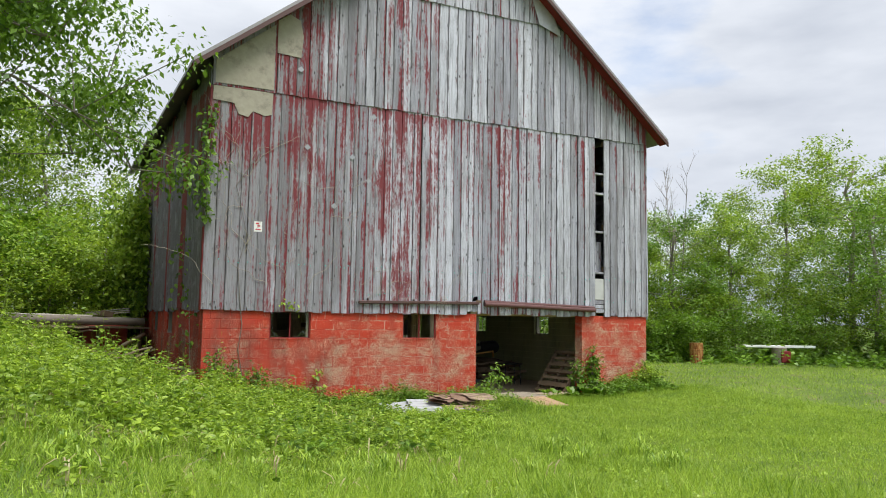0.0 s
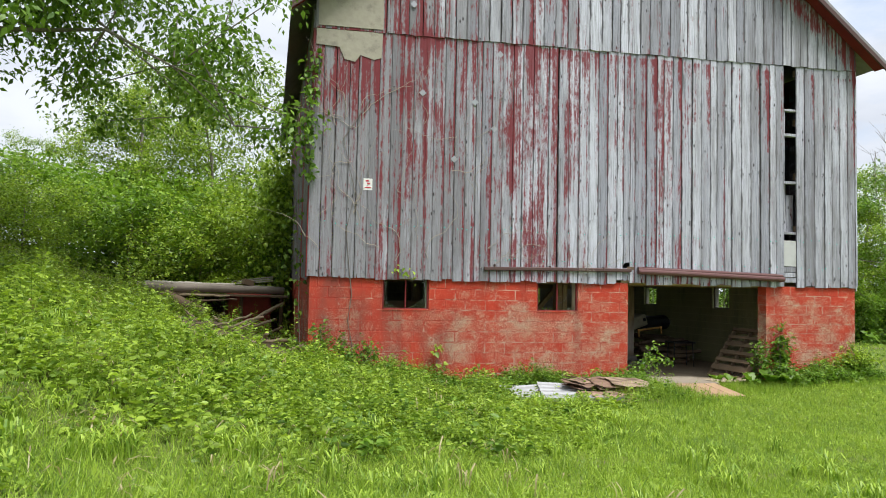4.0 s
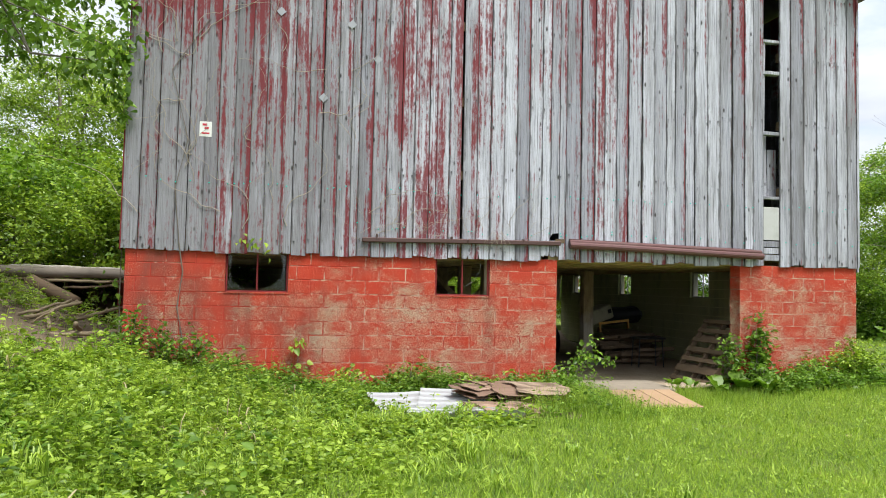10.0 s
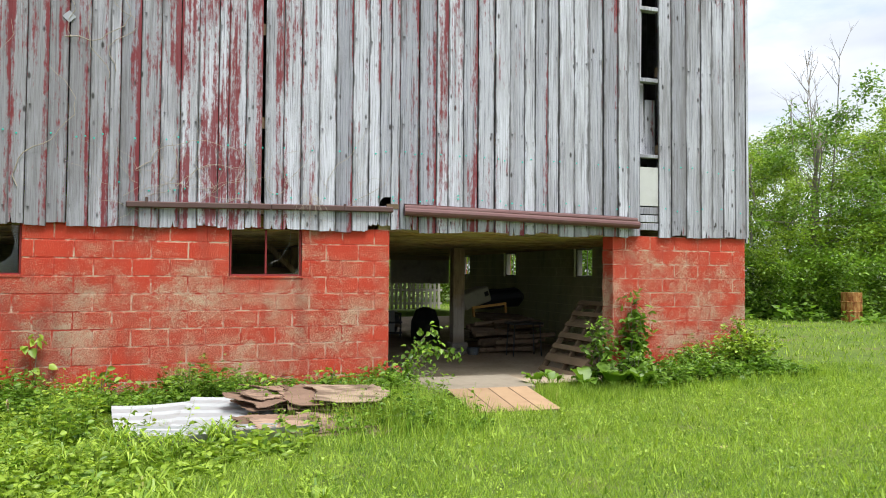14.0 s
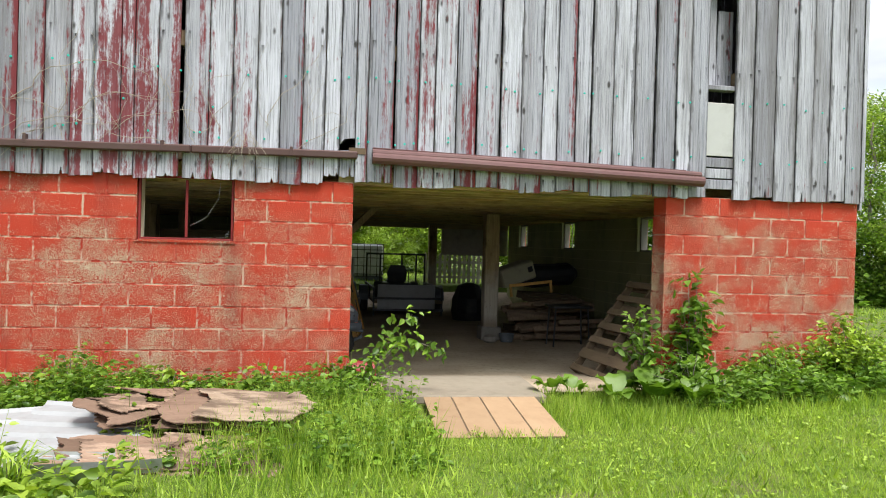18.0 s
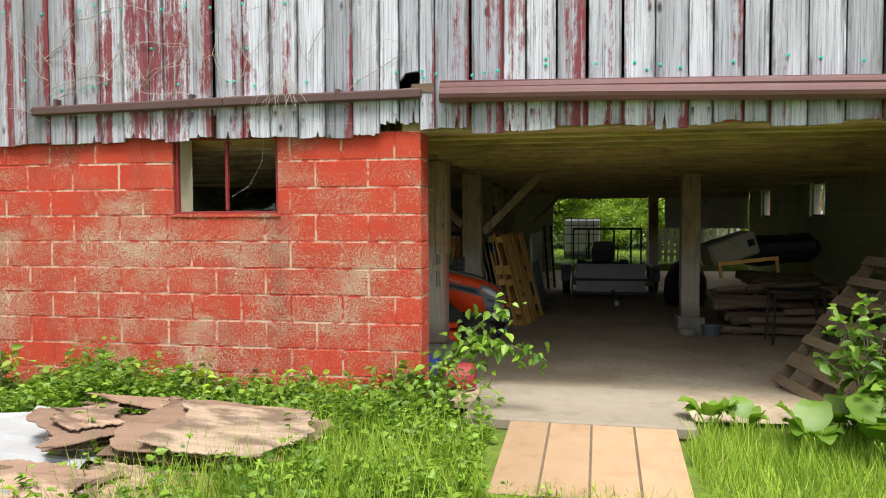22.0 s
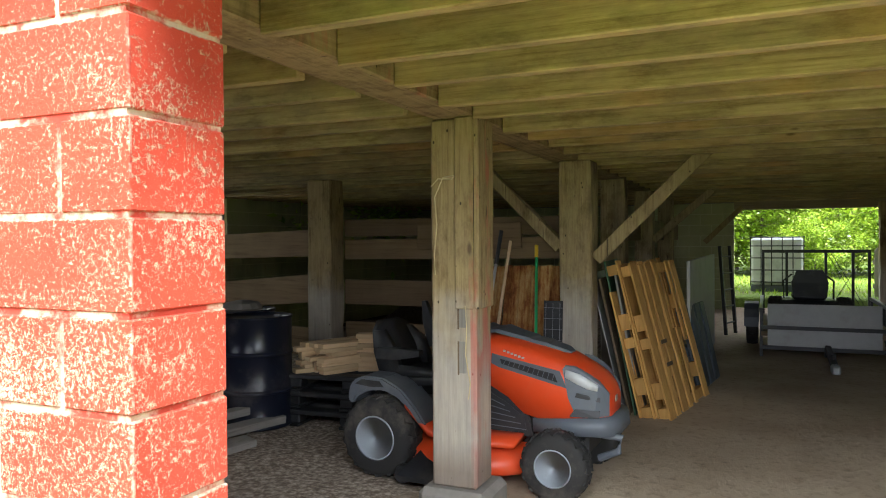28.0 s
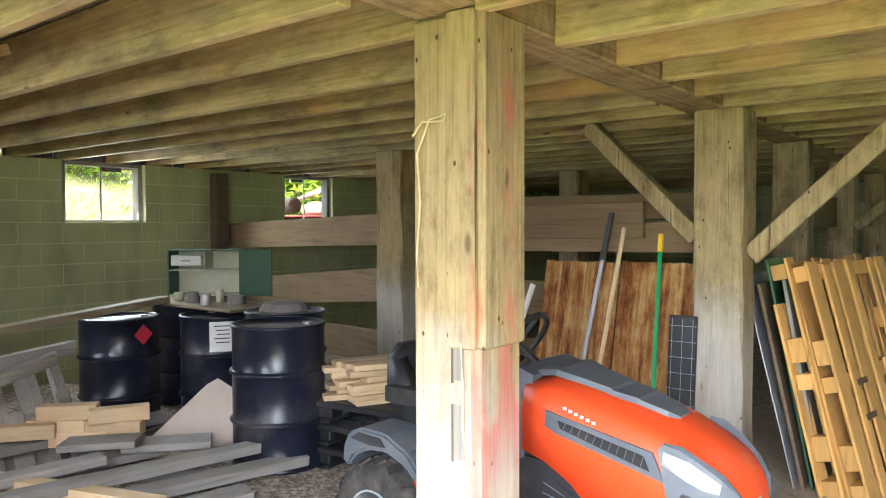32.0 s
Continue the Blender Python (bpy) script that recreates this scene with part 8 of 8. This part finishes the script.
tall = blades(x, y, gen.uniform(0.05, 0.20, len(x)) * (0.4 + 1.1 * np.clip(patchy(x * 2.7, y * 3.1), 0, 1)) * np.where((x > -3.3) & (y > -4.2), 0.5, 1.0), gen.uniform(0.003, 0.006, len(x)), gen.uniform(0.2, 1.0, len(x)))
x, y = scatter(22000, -1.6, 0.62, -3.0, -0.4, lambda x, y: np.exp(-((x + 0.35) / 0.6) ** 2 - ((y + 1.5) / 0.8) ** 2))
tuft = blades(x, y, gen.uniform(0.10, 0.34, len(x)), gen.uniform(0.003, 0.006, len(x)), gen.uniform(0.15, 0.6, len(x)))
x, y = scatter(20000, 1.7, 6.2, -1.5, -0.1, lambda x, y: smooth(-1.6, -0.5, y))
tuft2 = blades(x, y, gen.uniform(0.05, 0.19, len(x)), gen.uniform(0.003, 0.006, len(x)), gen.uniform(0.15, 0.6, len(x)))
# clumps of long arching grass leaves, and dry straw
def arching(cx, cy, n, reach, h):
    x, y = cx + gen.normal(size=n) * 0.05, cy + gen.normal(size=n) * 0.05
    base = np.stack([x, y, ground_height(x, y) - 0.01], 1)
    a = gen.uniform(0, 2 * math.pi, n)
    out = np.stack([np.cos(a), np.sin(a), np.zeros(n)], 1) * np.reshape(gen.uniform(0.5, 1.1, n) * reach, (-1, 1))
    side = np.stack([-np.sin(a), np.cos(a), np.zeros(n)], 1) * np.reshape(gen.uniform(0.004, 0.009, n), (-1, 1))
    hh = np.reshape(gen.uniform(0.6, 1.1, n) * h, (-1, 1)) * np.array([[0.0, 0.0, 1.0]])
    p1, p2, p3 = base + out * 0.3 + hh * 0.75, base + out * 0.7 + hh, base + out * 1.15 + hh * 0.75
    q = [np.stack([base - side * 0.7, base + side * 0.7, p1 + side, p1 - side], 1), np.stack([p1 - side, p1 + side, p2 + side * 0.9, p2 - side * 0.9], 1), np.stack([p2 - side * 0.9, p2 + side * 0.9, p3 + side * 0.1, p3 - side * 0.1], 1)]
    return np.concatenate(q)


cx, cy = scatter(260, -12.5, -0.8, -8.5, -1.6, lambda x, y: smooth(-1.0, -4.0, x + 0.3 * y + 1.2) * 0.8 + 0.05)
clumps = [arching(p, q, 26, gen.uniform(0.10, 0.24), gen.uniform(0.10, 0.30)) for p, q in zip(cx, cy)]
for p, q in ((-2.9, -2.6), (-2.5, -2.9), (-3.2, -3.1), (-2.1, -2.5), (-2.7, -3.3), (-0.35, -1.7)):
    clumps.append(arching(p, q, 50, 0.26, 0.22))
tagged(new("tall_grass", fast_mesh("tall_grass", np.concatenate(clumps), 4, M_GRASS)), "clumps of long arching grass leaves", "grass", kind="stuff")
cx, cy = scatter(1500, -13.0, -4.0, -9.0, 4.0)
straw = [arching(p, q, 3, gen.uniform(0.1, 0.35), gen.uniform(0.05, 0.28)) for p, q in zip(cx[:330], cy[:330])]
tagged(new("dry_straw", fast_mesh("dry_straw", np.concatenate(straw), 4, M_STRAW)), "dry straw stalks among the weeds", "grass", kind="stuff")
grass = new("grass", fast_mesh("grass", np.concatenate([lawn, near_lawn, far, tall, tuft, tuft2]), 3, M_GRASS))
tagged(grass, "bright green mown grass with longer tufts", "grass", kind="stuff")


def rough_edge(x, y):
    """Where the weeds give way to the mown lawn, from 1 to 0."""
    return smooth(0.5, -1.2, x + 0.2 - 0.75 * (y + 1)) * smooth(-7.4, -6.0, y)


def before_pile(x, y):
    """The low growth in front of the scrap pile, from 0 to 1."""
    return smooth(-3.7, -3.2, x) * smooth(0.3, -0.3, x) * smooth(-5.0, -3.6, y) * smooth(-2.2, -2.6, y)


def weeds(name, label, n, area, keep, h0, h1, leaf0, leaf1, per, mat):
    x, y = scatter(n, *area, keep)
    on_pile = (x < -0.45) & (x > -3.25) & (y < -0.82) & (y > -2.85) & (gen.uniform(0, 1, len(x)) < np.where((y < -2.2) | (np.abs(x + 1.55) < 0.2), 0.72, 0.96))
    x, y = x[~on_pile], y[~on_pile]
    n = len(x)
    z = ground_height(x, y)
    base = np.stack([x, y, z], 1)
    h = gen.uniform(h0, h1, n) * (0.3 + 1.4 * np.clip(patchy(x * 2.1 + 1.0, y * 2.4), 0, 1) ** 1.5) * (1 - 0.5 * before_pile(x, y))
    lean = gen.normal(size=(n, 2)) * 0.18
    rep = np.repeat(np.arange(n), per)
    u = np.tile((np.arange(per) + 1) / per, n) * gen.uniform(0.7, 1.0, n * per)
    at = base[rep] + np.stack([lean[rep, 0] * u * h[rep], lean[rep, 1] * u * h[rep], u * h[rep]], 1)
    a = gen.uniform(0, 2 * math.pi, n * per)
    d = unit(np.stack([np.cos(a), np.sin(a), gen.uniform(-0.25, 0.55, n * per)], 1))
    size = gen.uniform(leaf0, leaf1, n * per) * (1.15 - 0.5 * u)
    stalk = at + d * size[:, None] * 0.35
    wide = size * gen.uniform(0.22, 0.42, n * per)
    broad = leaf1 > 0.08 and leaf1 < 0.2
    leaves = round_leaf(stalk, d, size, wide) if broad else leaf_corners(stalk, d, size, wide)
    side = np.stack([np.full(n, 0.003), np.zeros(n), np.zeros(n)], 1)
    top = base + np.stack([lean[:, 0] * h, lean[:, 1] * h, h], 1)
    half = (base + top) * 0.5
    ring = [base - side, base + side, top + side * 0.3, top - side * 0.3]
    stems = np.stack([ring[0], ring[1], half + side * 0.65, ring[2], ring[3], half - side * 0.65] if broad else ring, 1)
    ob = new(name, fast_mesh(name, np.concatenate([leaves, stems]), 6 if broad else 4, mat))
    return tagged(ob, label, "weeds", kind="stuff")


weeds("weeds", "dense broadleaf weeds along the block wall", 1300, (-6.5, 0.1, -1.5, -0.06), lambda x, y: smooth(-1.2, -0.4, y), 0.12, 0.40, 0.05, 0.10, 14, M_LEAF)
weeds("weeds", "bright broadleaf weeds along the block wall", 1500, (-6.5, 0.1, -1.3, -0.06), lambda x, y: smooth(-1.3, -0.5, y), 0.10, 0.36, 0.04, 0.09, 14, M_LEAFMID)
weeds("weeds", "tangled bright weeds covering the bank", 7200, (-13.5, -5.2, -9.5, 5.5), lambda x, y: np.clip(2.2 * patchy(x * 1.5 + 0.7, y * 1.2) - 0.1, 0.06, 1) * smooth(-4.6, -7.5, x - 0.18 * (y + 3)) * np.where(y > 0.0, 0.4, 1.0) * (0.03 + 0.97 * smooth(-7.6, -5.4, y - 0.15 * (x + 8))), 0.12, 0.48, 0.045, 0.125, 14, M_LEAFY)
weeds("weeds", "low bright weeds in the rough grass", 5600, (-7.0, -0.9, -6.0, -0.9), lambda x, y: np.clip(patchy(x, y) + 0.2, 0, 1) * rough_edge(x, y), 0.08, 0.36, 0.035, 0.095, 12, M_LEAFY)
weeds("weeds", "leafy weeds round the scrap pile", 1500, (-3.6, 0.6, -2.4, -0.2), lambda x, y: 0.9 * np.where(x > 0.35, 0.35, 1.0), 0.10, 0.34, 0.035, 0.085, 14, M_LEAFMID)
weeds("weeds", "leafy weeds along the foot of the wall", 520, (3.2, 5.9, -1.0, -0.05), None, 0.12, 0.38, 0.05, 0.12, 12, M_LEAF)
weeds("weeds", "taller leafy weeds before the scrap pile", 22, (-2.0, -1.2, -2.95, -2.62), None, 0.4, 0.7, 0.07, 0.14, 12, M_LEAFY)
weeds("weeds", "tall leggy weeds standing on the bank", 300, (-12.5, -6.8, -7.5, 4.5), None, 0.4, 0.85, 0.045, 0.10, 22, M_LEAFY)
weeds("weeds", "broad-leaved dark weeds among the grass", 200, (-7.5, -0.9, -6.5, -0.7), lambda x, y: np.clip(patchy(x * 1.3 + 2, y * 1.1), 0, 1) * rough_edge(x, y), 0.2, 0.45, 0.08, 0.15, 14, M_LEAF)
weeds("clover", "low small-leaved weeds in the rough grass", 9000, (-13.5, -3.0, -13.5, -3.0), lambda x, y: np.clip(patchy(x * 1.9, y * 1.3) + 0.1, 0, 1), 0.04, 0.13, 0.022, 0.05, 7, M_LEAFY)
weeds("clover", "low clover patches in the lawn", 9000, (-6, 6.5, -10, -0.6), lambda x, y: np.clip(patchy(x * 1.6, y * 1.5), 0, 1), 0.03, 0.07, 0.025, 0.045, 5, M_GRASS)
weeds("weeds", "tall weeds at the edge of the wood", 4200, (10, 36, -12, 18), lambda x, y: smooth(13.0, 16.0, x * 0.62 + y * 0.62) * smooth(24.0, 19.0, x * 0.62 + y * 0.62), 0.3, 1.0, 0.15, 0.3, 12, M_LEAF)


def shrub(name, label, x, y, z, size, leaves, leaf, mat, twigs=14, lean=(0, 0), base=None):
    """A small shrub: twigs from one base and single leaves along them."""
    ob = thing(name, label, "shrub", Matrix.Translation((x, y, z)))
    P, D = [], []
    for k in range(twigs):
        wood = bmesh.new()
        a = k * 2.399
        r = math.sqrt((k + 0.5) / twigs)
        tip = Vector((math.cos(a) * size[0] * r + lean[0], math.sin(a) * size[1] * r + lean[1], size[2] * (1.0 - 0.55 * r * r) * rng.uniform(0.75, 1.05)))
        mid = tip * 0.5 + Vector((0, 0, size[2] * 0.12))
        rod(wood, (0, 0, 0), mid, 0.007, 0.005, 5)
        rod(wood, mid, tip, 0.005, 0.002, 5)
        for s in range(max(1, leaves // twigs)):
            f = rng.uniform(0.15, 1.0)
            q = mid.lerp(tip, f * 2 - 1) if f > 0.5 else Vector((0, 0, 0)).lerp(mid, f * 2)
            P.append(q + Vector((rng.gauss(0, 1), rng.gauss(0, 1), rng.gauss(0, 0.7))) * leaf * 0.55)
            D.append((rng.gauss(0, 1), rng.gauss(0, 1), rng.gauss(-0.15, 0.4)))
        part("stem", wood, M_BARK, ob)
    s = leaf * gen.uniform(0.6, 1.15, len(P))
    part_leaves = new("leaves", fast_mesh("leaves", round_leaf(np.array([p[:] for p in P]), unit(np.array(D)), s, s * 0.34), 6, mat))
    part_leaves.parent = ob
    return ob


def gh(x, y):
    return float(ground_height(x, y))


shrub("shrub", "bushy yellow-green shrub at the wall corner", 5.1, -0.5, gh(5.1, -0.5), (0.62, 0.42, 0.80), 1900, 0.07, M_LEAFY, 44)
shrub("shrub", "bushy green shrub at the wall corner", 4.3, -0.4, gh(4.3, -0.4), (0.5, 0.35, 0.45), 650, 0.07, M_LEAFMID, 26)
shrub("shrub", "green leafy shrub by the door jamb", 2.95, -0.25, gh(2.95, -0.2), (0.24, 0.14, 1.1), 260, 0.10, M_LEAF, 11, (-0.12, -0.05))
shrub("shrub", "green leafy shrub climbing the jamb", 3.5, -0.15, gh(3.5, -0.15), (0.22, 0.08, 1.28), 330, 0.12, M_LEAF, 12)
shrub("shrub", "green leafy weeds by the door jamb", 3.3, -0.5, gh(3.3, -0.5), (0.42, 0.26, 0.55), 380, 0.10, M_LEAF, 20)
shrub("sapling", "young sapling arching into the doorway", 0.06, -0.22, gh(0, -0.2), (0.3, 0.14, 0.6), 130, 0.08, M_LEAFMID, 7, (0.3, -0.05))
for x, h, n in ((-6.25, 0.85, 300), (-5.85, 0.7, 260), (-5.4, 0.75, 240), (-5.0, 0.5, 180), (-4.5, 0.4, 150), (-3.3, 0.55, 110), (-2.4, 0.5, 110), (-1.6, 0.4, 130), (-0.8, 0.42, 150)):
    shrub("shrub", "leafy green weed bush at the foot of the wall", x, -0.32, gh(x, -0.3), (0.3, 0.2, h), n, 0.085, M_LEAF if h > 0.6 else M_LEAFY, 11)
shrub("sapling", "leafy weed at the door corner", -0.1, -0.3, gh(0, -0.2), (0.3, 0.22, 0.42), 170, 0.10, M_LEAF, 12)
for k, (x, y, s) in enumerate(((2.2, -0.25, 0.16), (2.55, -0.5, 0.20), (2.9, -0.62, 0.27), (3.2, -0.8, 0.24), (2.0, -0.12, 0.17), (2.75, -0.22, 0.22), (3.05, -0.4, 0.26))):
    ob = thing("burdock", "burdock with large floppy green leaves by the door", "plant", Matrix.Translation((x, y, gh(x, y))), "burdock plants at the door")
    for j in range(7):
        a = j * 2.4 + k + rng.uniform(-0.5, 0.5)
        L = s * rng.uniform(0.5, 0.9)
        rise = rng.uniform(0.7, 1.9)
        bm = bmesh.new()
        rows = []
        for i in range(8):
            f = i / 7
            w = L * 0.68 * math.sin(math.pi * (0.16 + 0.78 * f)) * (1.12 - 0.3 * f) * rng.uniform(0.86, 1.1)
            r, z = 0.06 + L * f, 0.08 + L * (rise * f - 0.75 * f * f) + 0.04
            rows.append([bm.verts.new((r, -w, z + rng.uniform(0.05, 0.5) * w)), bm.verts.new((r, 0, z)), bm.verts.new((r, w, z + rng.uniform(0.05, 0.5) * w))])
        for p, q in zip(rows, rows[1:]):
            for i in range(2):
                bm.faces.new((p[i], p[i + 1], q[i + 1], q[i]))
        rod(bm, (0, 0, 0), (0.08, 0, 0.14), 0.006, 0.004, 5)
        bmesh.ops.rotate(bm, verts=bm.verts, cent=(0, 0, 0), matrix=Matrix.Rotation(a, 3, "Z"))
        part("leaf", bm, M_LEAFMID, ob, "", True)


def creeper(name, label, pts, r, leaves, leaf, mat, spread, limit=99.0, category="vine"):
    ob = thing(name, label, category)
    part("stem", tube(pts, r, 5, 0.5), M_BARK, ob)
    if leaves:
        P = []
        for k in range(leaves):
            i = rng.randrange(len(pts) - 1)
            P.append(Vector(pts[i]).lerp(Vector(pts[i + 1]), rng.random()) + Vector((rng.gauss(0, spread), -abs(rng.gauss(0, spread * 0.4)) - 0.01, rng.gauss(0, spread))))
        P = [Vector((min(v.x, limit - abs(rng.gauss(0, 0.08))), v.y, v.z)) if v.x > limit - 0.02 else v for v in P]
        d = unit(gen.normal(size=(leaves, 3)) * (0.8, 0.6, 0.5) + (0, -0.45, -0.75))
        s = leaf * gen.uniform(0.6, 1.2, leaves)
        o = new("leaves", fast_mesh("leaves", round_leaf(np.array([p[:] for p in P]), d, s, s * 0.4), 6, mat))
        o.parent = ob
    return ob


creeper("vine", "green creeper hanging at the barn corner", [(-6.47, -0.08, 6.2), (-6.55, -0.1, 5.6), (-6.5, -0.1, 5.0), (-6.6, -0.1, 4.4), (-6.5, -0.1, 3.9)], 0.012, 200, 0.12, M_LEAF, 0.09)
creeper("vine", "green creeper on the barn side", [(-6.6, 1.5, 2.2), (-6.65, 1.6, 3.0), (-6.7, 1.2, 3.8)], 0.012, 60, 0.12, M_LEAF, 0.16)
creeper("vine", "green creeper at the wall foot", [(-6.55, 0.4, 0.5), (-6.6, 0.5, 1.3), (-6.62, 0.6, 2.1)], 0.012, 40, 0.10, M_LEAF, 0.16)
for y, n in ((9.2, 2600), (10.4, 2600), (11.8, 2200)):
    creeper("vine", "thick leafy creeper mass on the barn side", [(-6.7, y, 1.2), (-6.8, y + 0.2, 2.6), (-6.8, y, 4.0), (-6.8, y + 0.3, 5.2)], 0.03, n, 0.17, M_LEAFY, 0.5, -6.62)
creeper("vine", "leafless thin vine on the block wall", [(-5.8, -0.02, 0.2), (-5.62, -0.02, 0.7), (-5.72, -0.02, 1.2), (-5.66, -0.02, 1.7), (-5.72, -0.06, 2.1), (-5.8, -0.07, 2.9), (-5.65, -0.07, 3.6), (-5.9, -0.07, 4.6), (-5.4, -0.07, 5.4)], 0.012, 0, 0.1, M_LEAF, 0.1)
creeper("vine", "leafy vine over the small window", [(-4.9, -0.08, 2.2), (-4.65, -0.08, 2.1), (-4.5, 0.0, 1.95)], 0.005, 14, 0.10, M_LEAFY, 0.06)
creeper("vine", "small leafy sprig on the block wall", [(-4.02, -0.02, 0.2), (-4.0, -0.03, 0.6), (-3.98, -0.04, 0.82)], 0.006, 14, 0.12, M_LEAFY, 0.06)
creeper("sapling", "young sapling arching into the doorway", [(0.06, -0.24, gh(0.06, -0.24)), (0.14, -0.18, 0.26), (0.3, -0.1, 0.48), (0.46, -0.04, 0.66), (0.60, 0.0, 0.76)], 0.007, 95, 0.08, M_LEAFMID, 0.07, 99.0, "sapling")
creeper("sapling", "drooping leafy side branch of a sapling", [(0.3, -0.1, 0.48), (0.48, -0.14, 0.54), (0.68, -0.16, 0.50), (0.88, -0.18, 0.42)], 0.005, 80, 0.08, M_LEAFMID, 0.06, 99.0, "sapling")
g = random.Random(4)
for k in range(62):
    x, z = (g.uniform(-3.4, -0.3), g.uniform(2.15, 2.6)) if k < 34 else (g.uniform(-6.3, -3.0), g.uniform(2.2, 5.4))
    pts = [Vector((x, -0.068, z))]
    way2 = Vector((g.uniform(-1, 1), 0, g.uniform(0.0, 1)))
    for s in range(9 if k < 34 else 17):
        way2 = (way2 + Vector((g.uniform(-0.9, 0.9), 0, g.uniform(-0.5, 0.7)))).normalized()
        pts.append(pts[-1] + way2 * g.uniform(0.06, 0.14) + Vector((0, g.uniform(-0.006, 0.002), 0)))
    ob = link_mesh("dry_vine", tube(pts, g.uniform(0.0018, 0.004) * (1.0 if k < 34 else 1.7), 4, 0.4), M_VINEWOOD)
    tagged(ob, "dry leafless vine twig clinging to the boards", "vine", "dry vines on the boards")
# a tangle of dry tendrils hanging over the track
for k in range(18):
    pts = [Vector((-1.04 + g.uniform(-0.09, 0.09), -0.115, 2.36 + g.uniform(-0.03, 0.1)))]
    way2 = Vector((g.uniform(-0.9, 0.9), -0.25, -0.5))
    for s in range(8):
        way2 = (way2 + Vector((g.uniform(-0.7, 0.7), g.uniform(-0.15, 0.12), -0.3))).normalized()
        pts.append(pts[-1] + way2 * g.uniform(0.02, 0.055))
    ob = link_mesh("dry_vine", tube(pts, g.uniform(0.0015, 0.0028), 4, 0.4), M_VINEWOOD)
    tagged(ob, "pale dry tendril hanging over the door track", "vine", "dry vines on the boards")
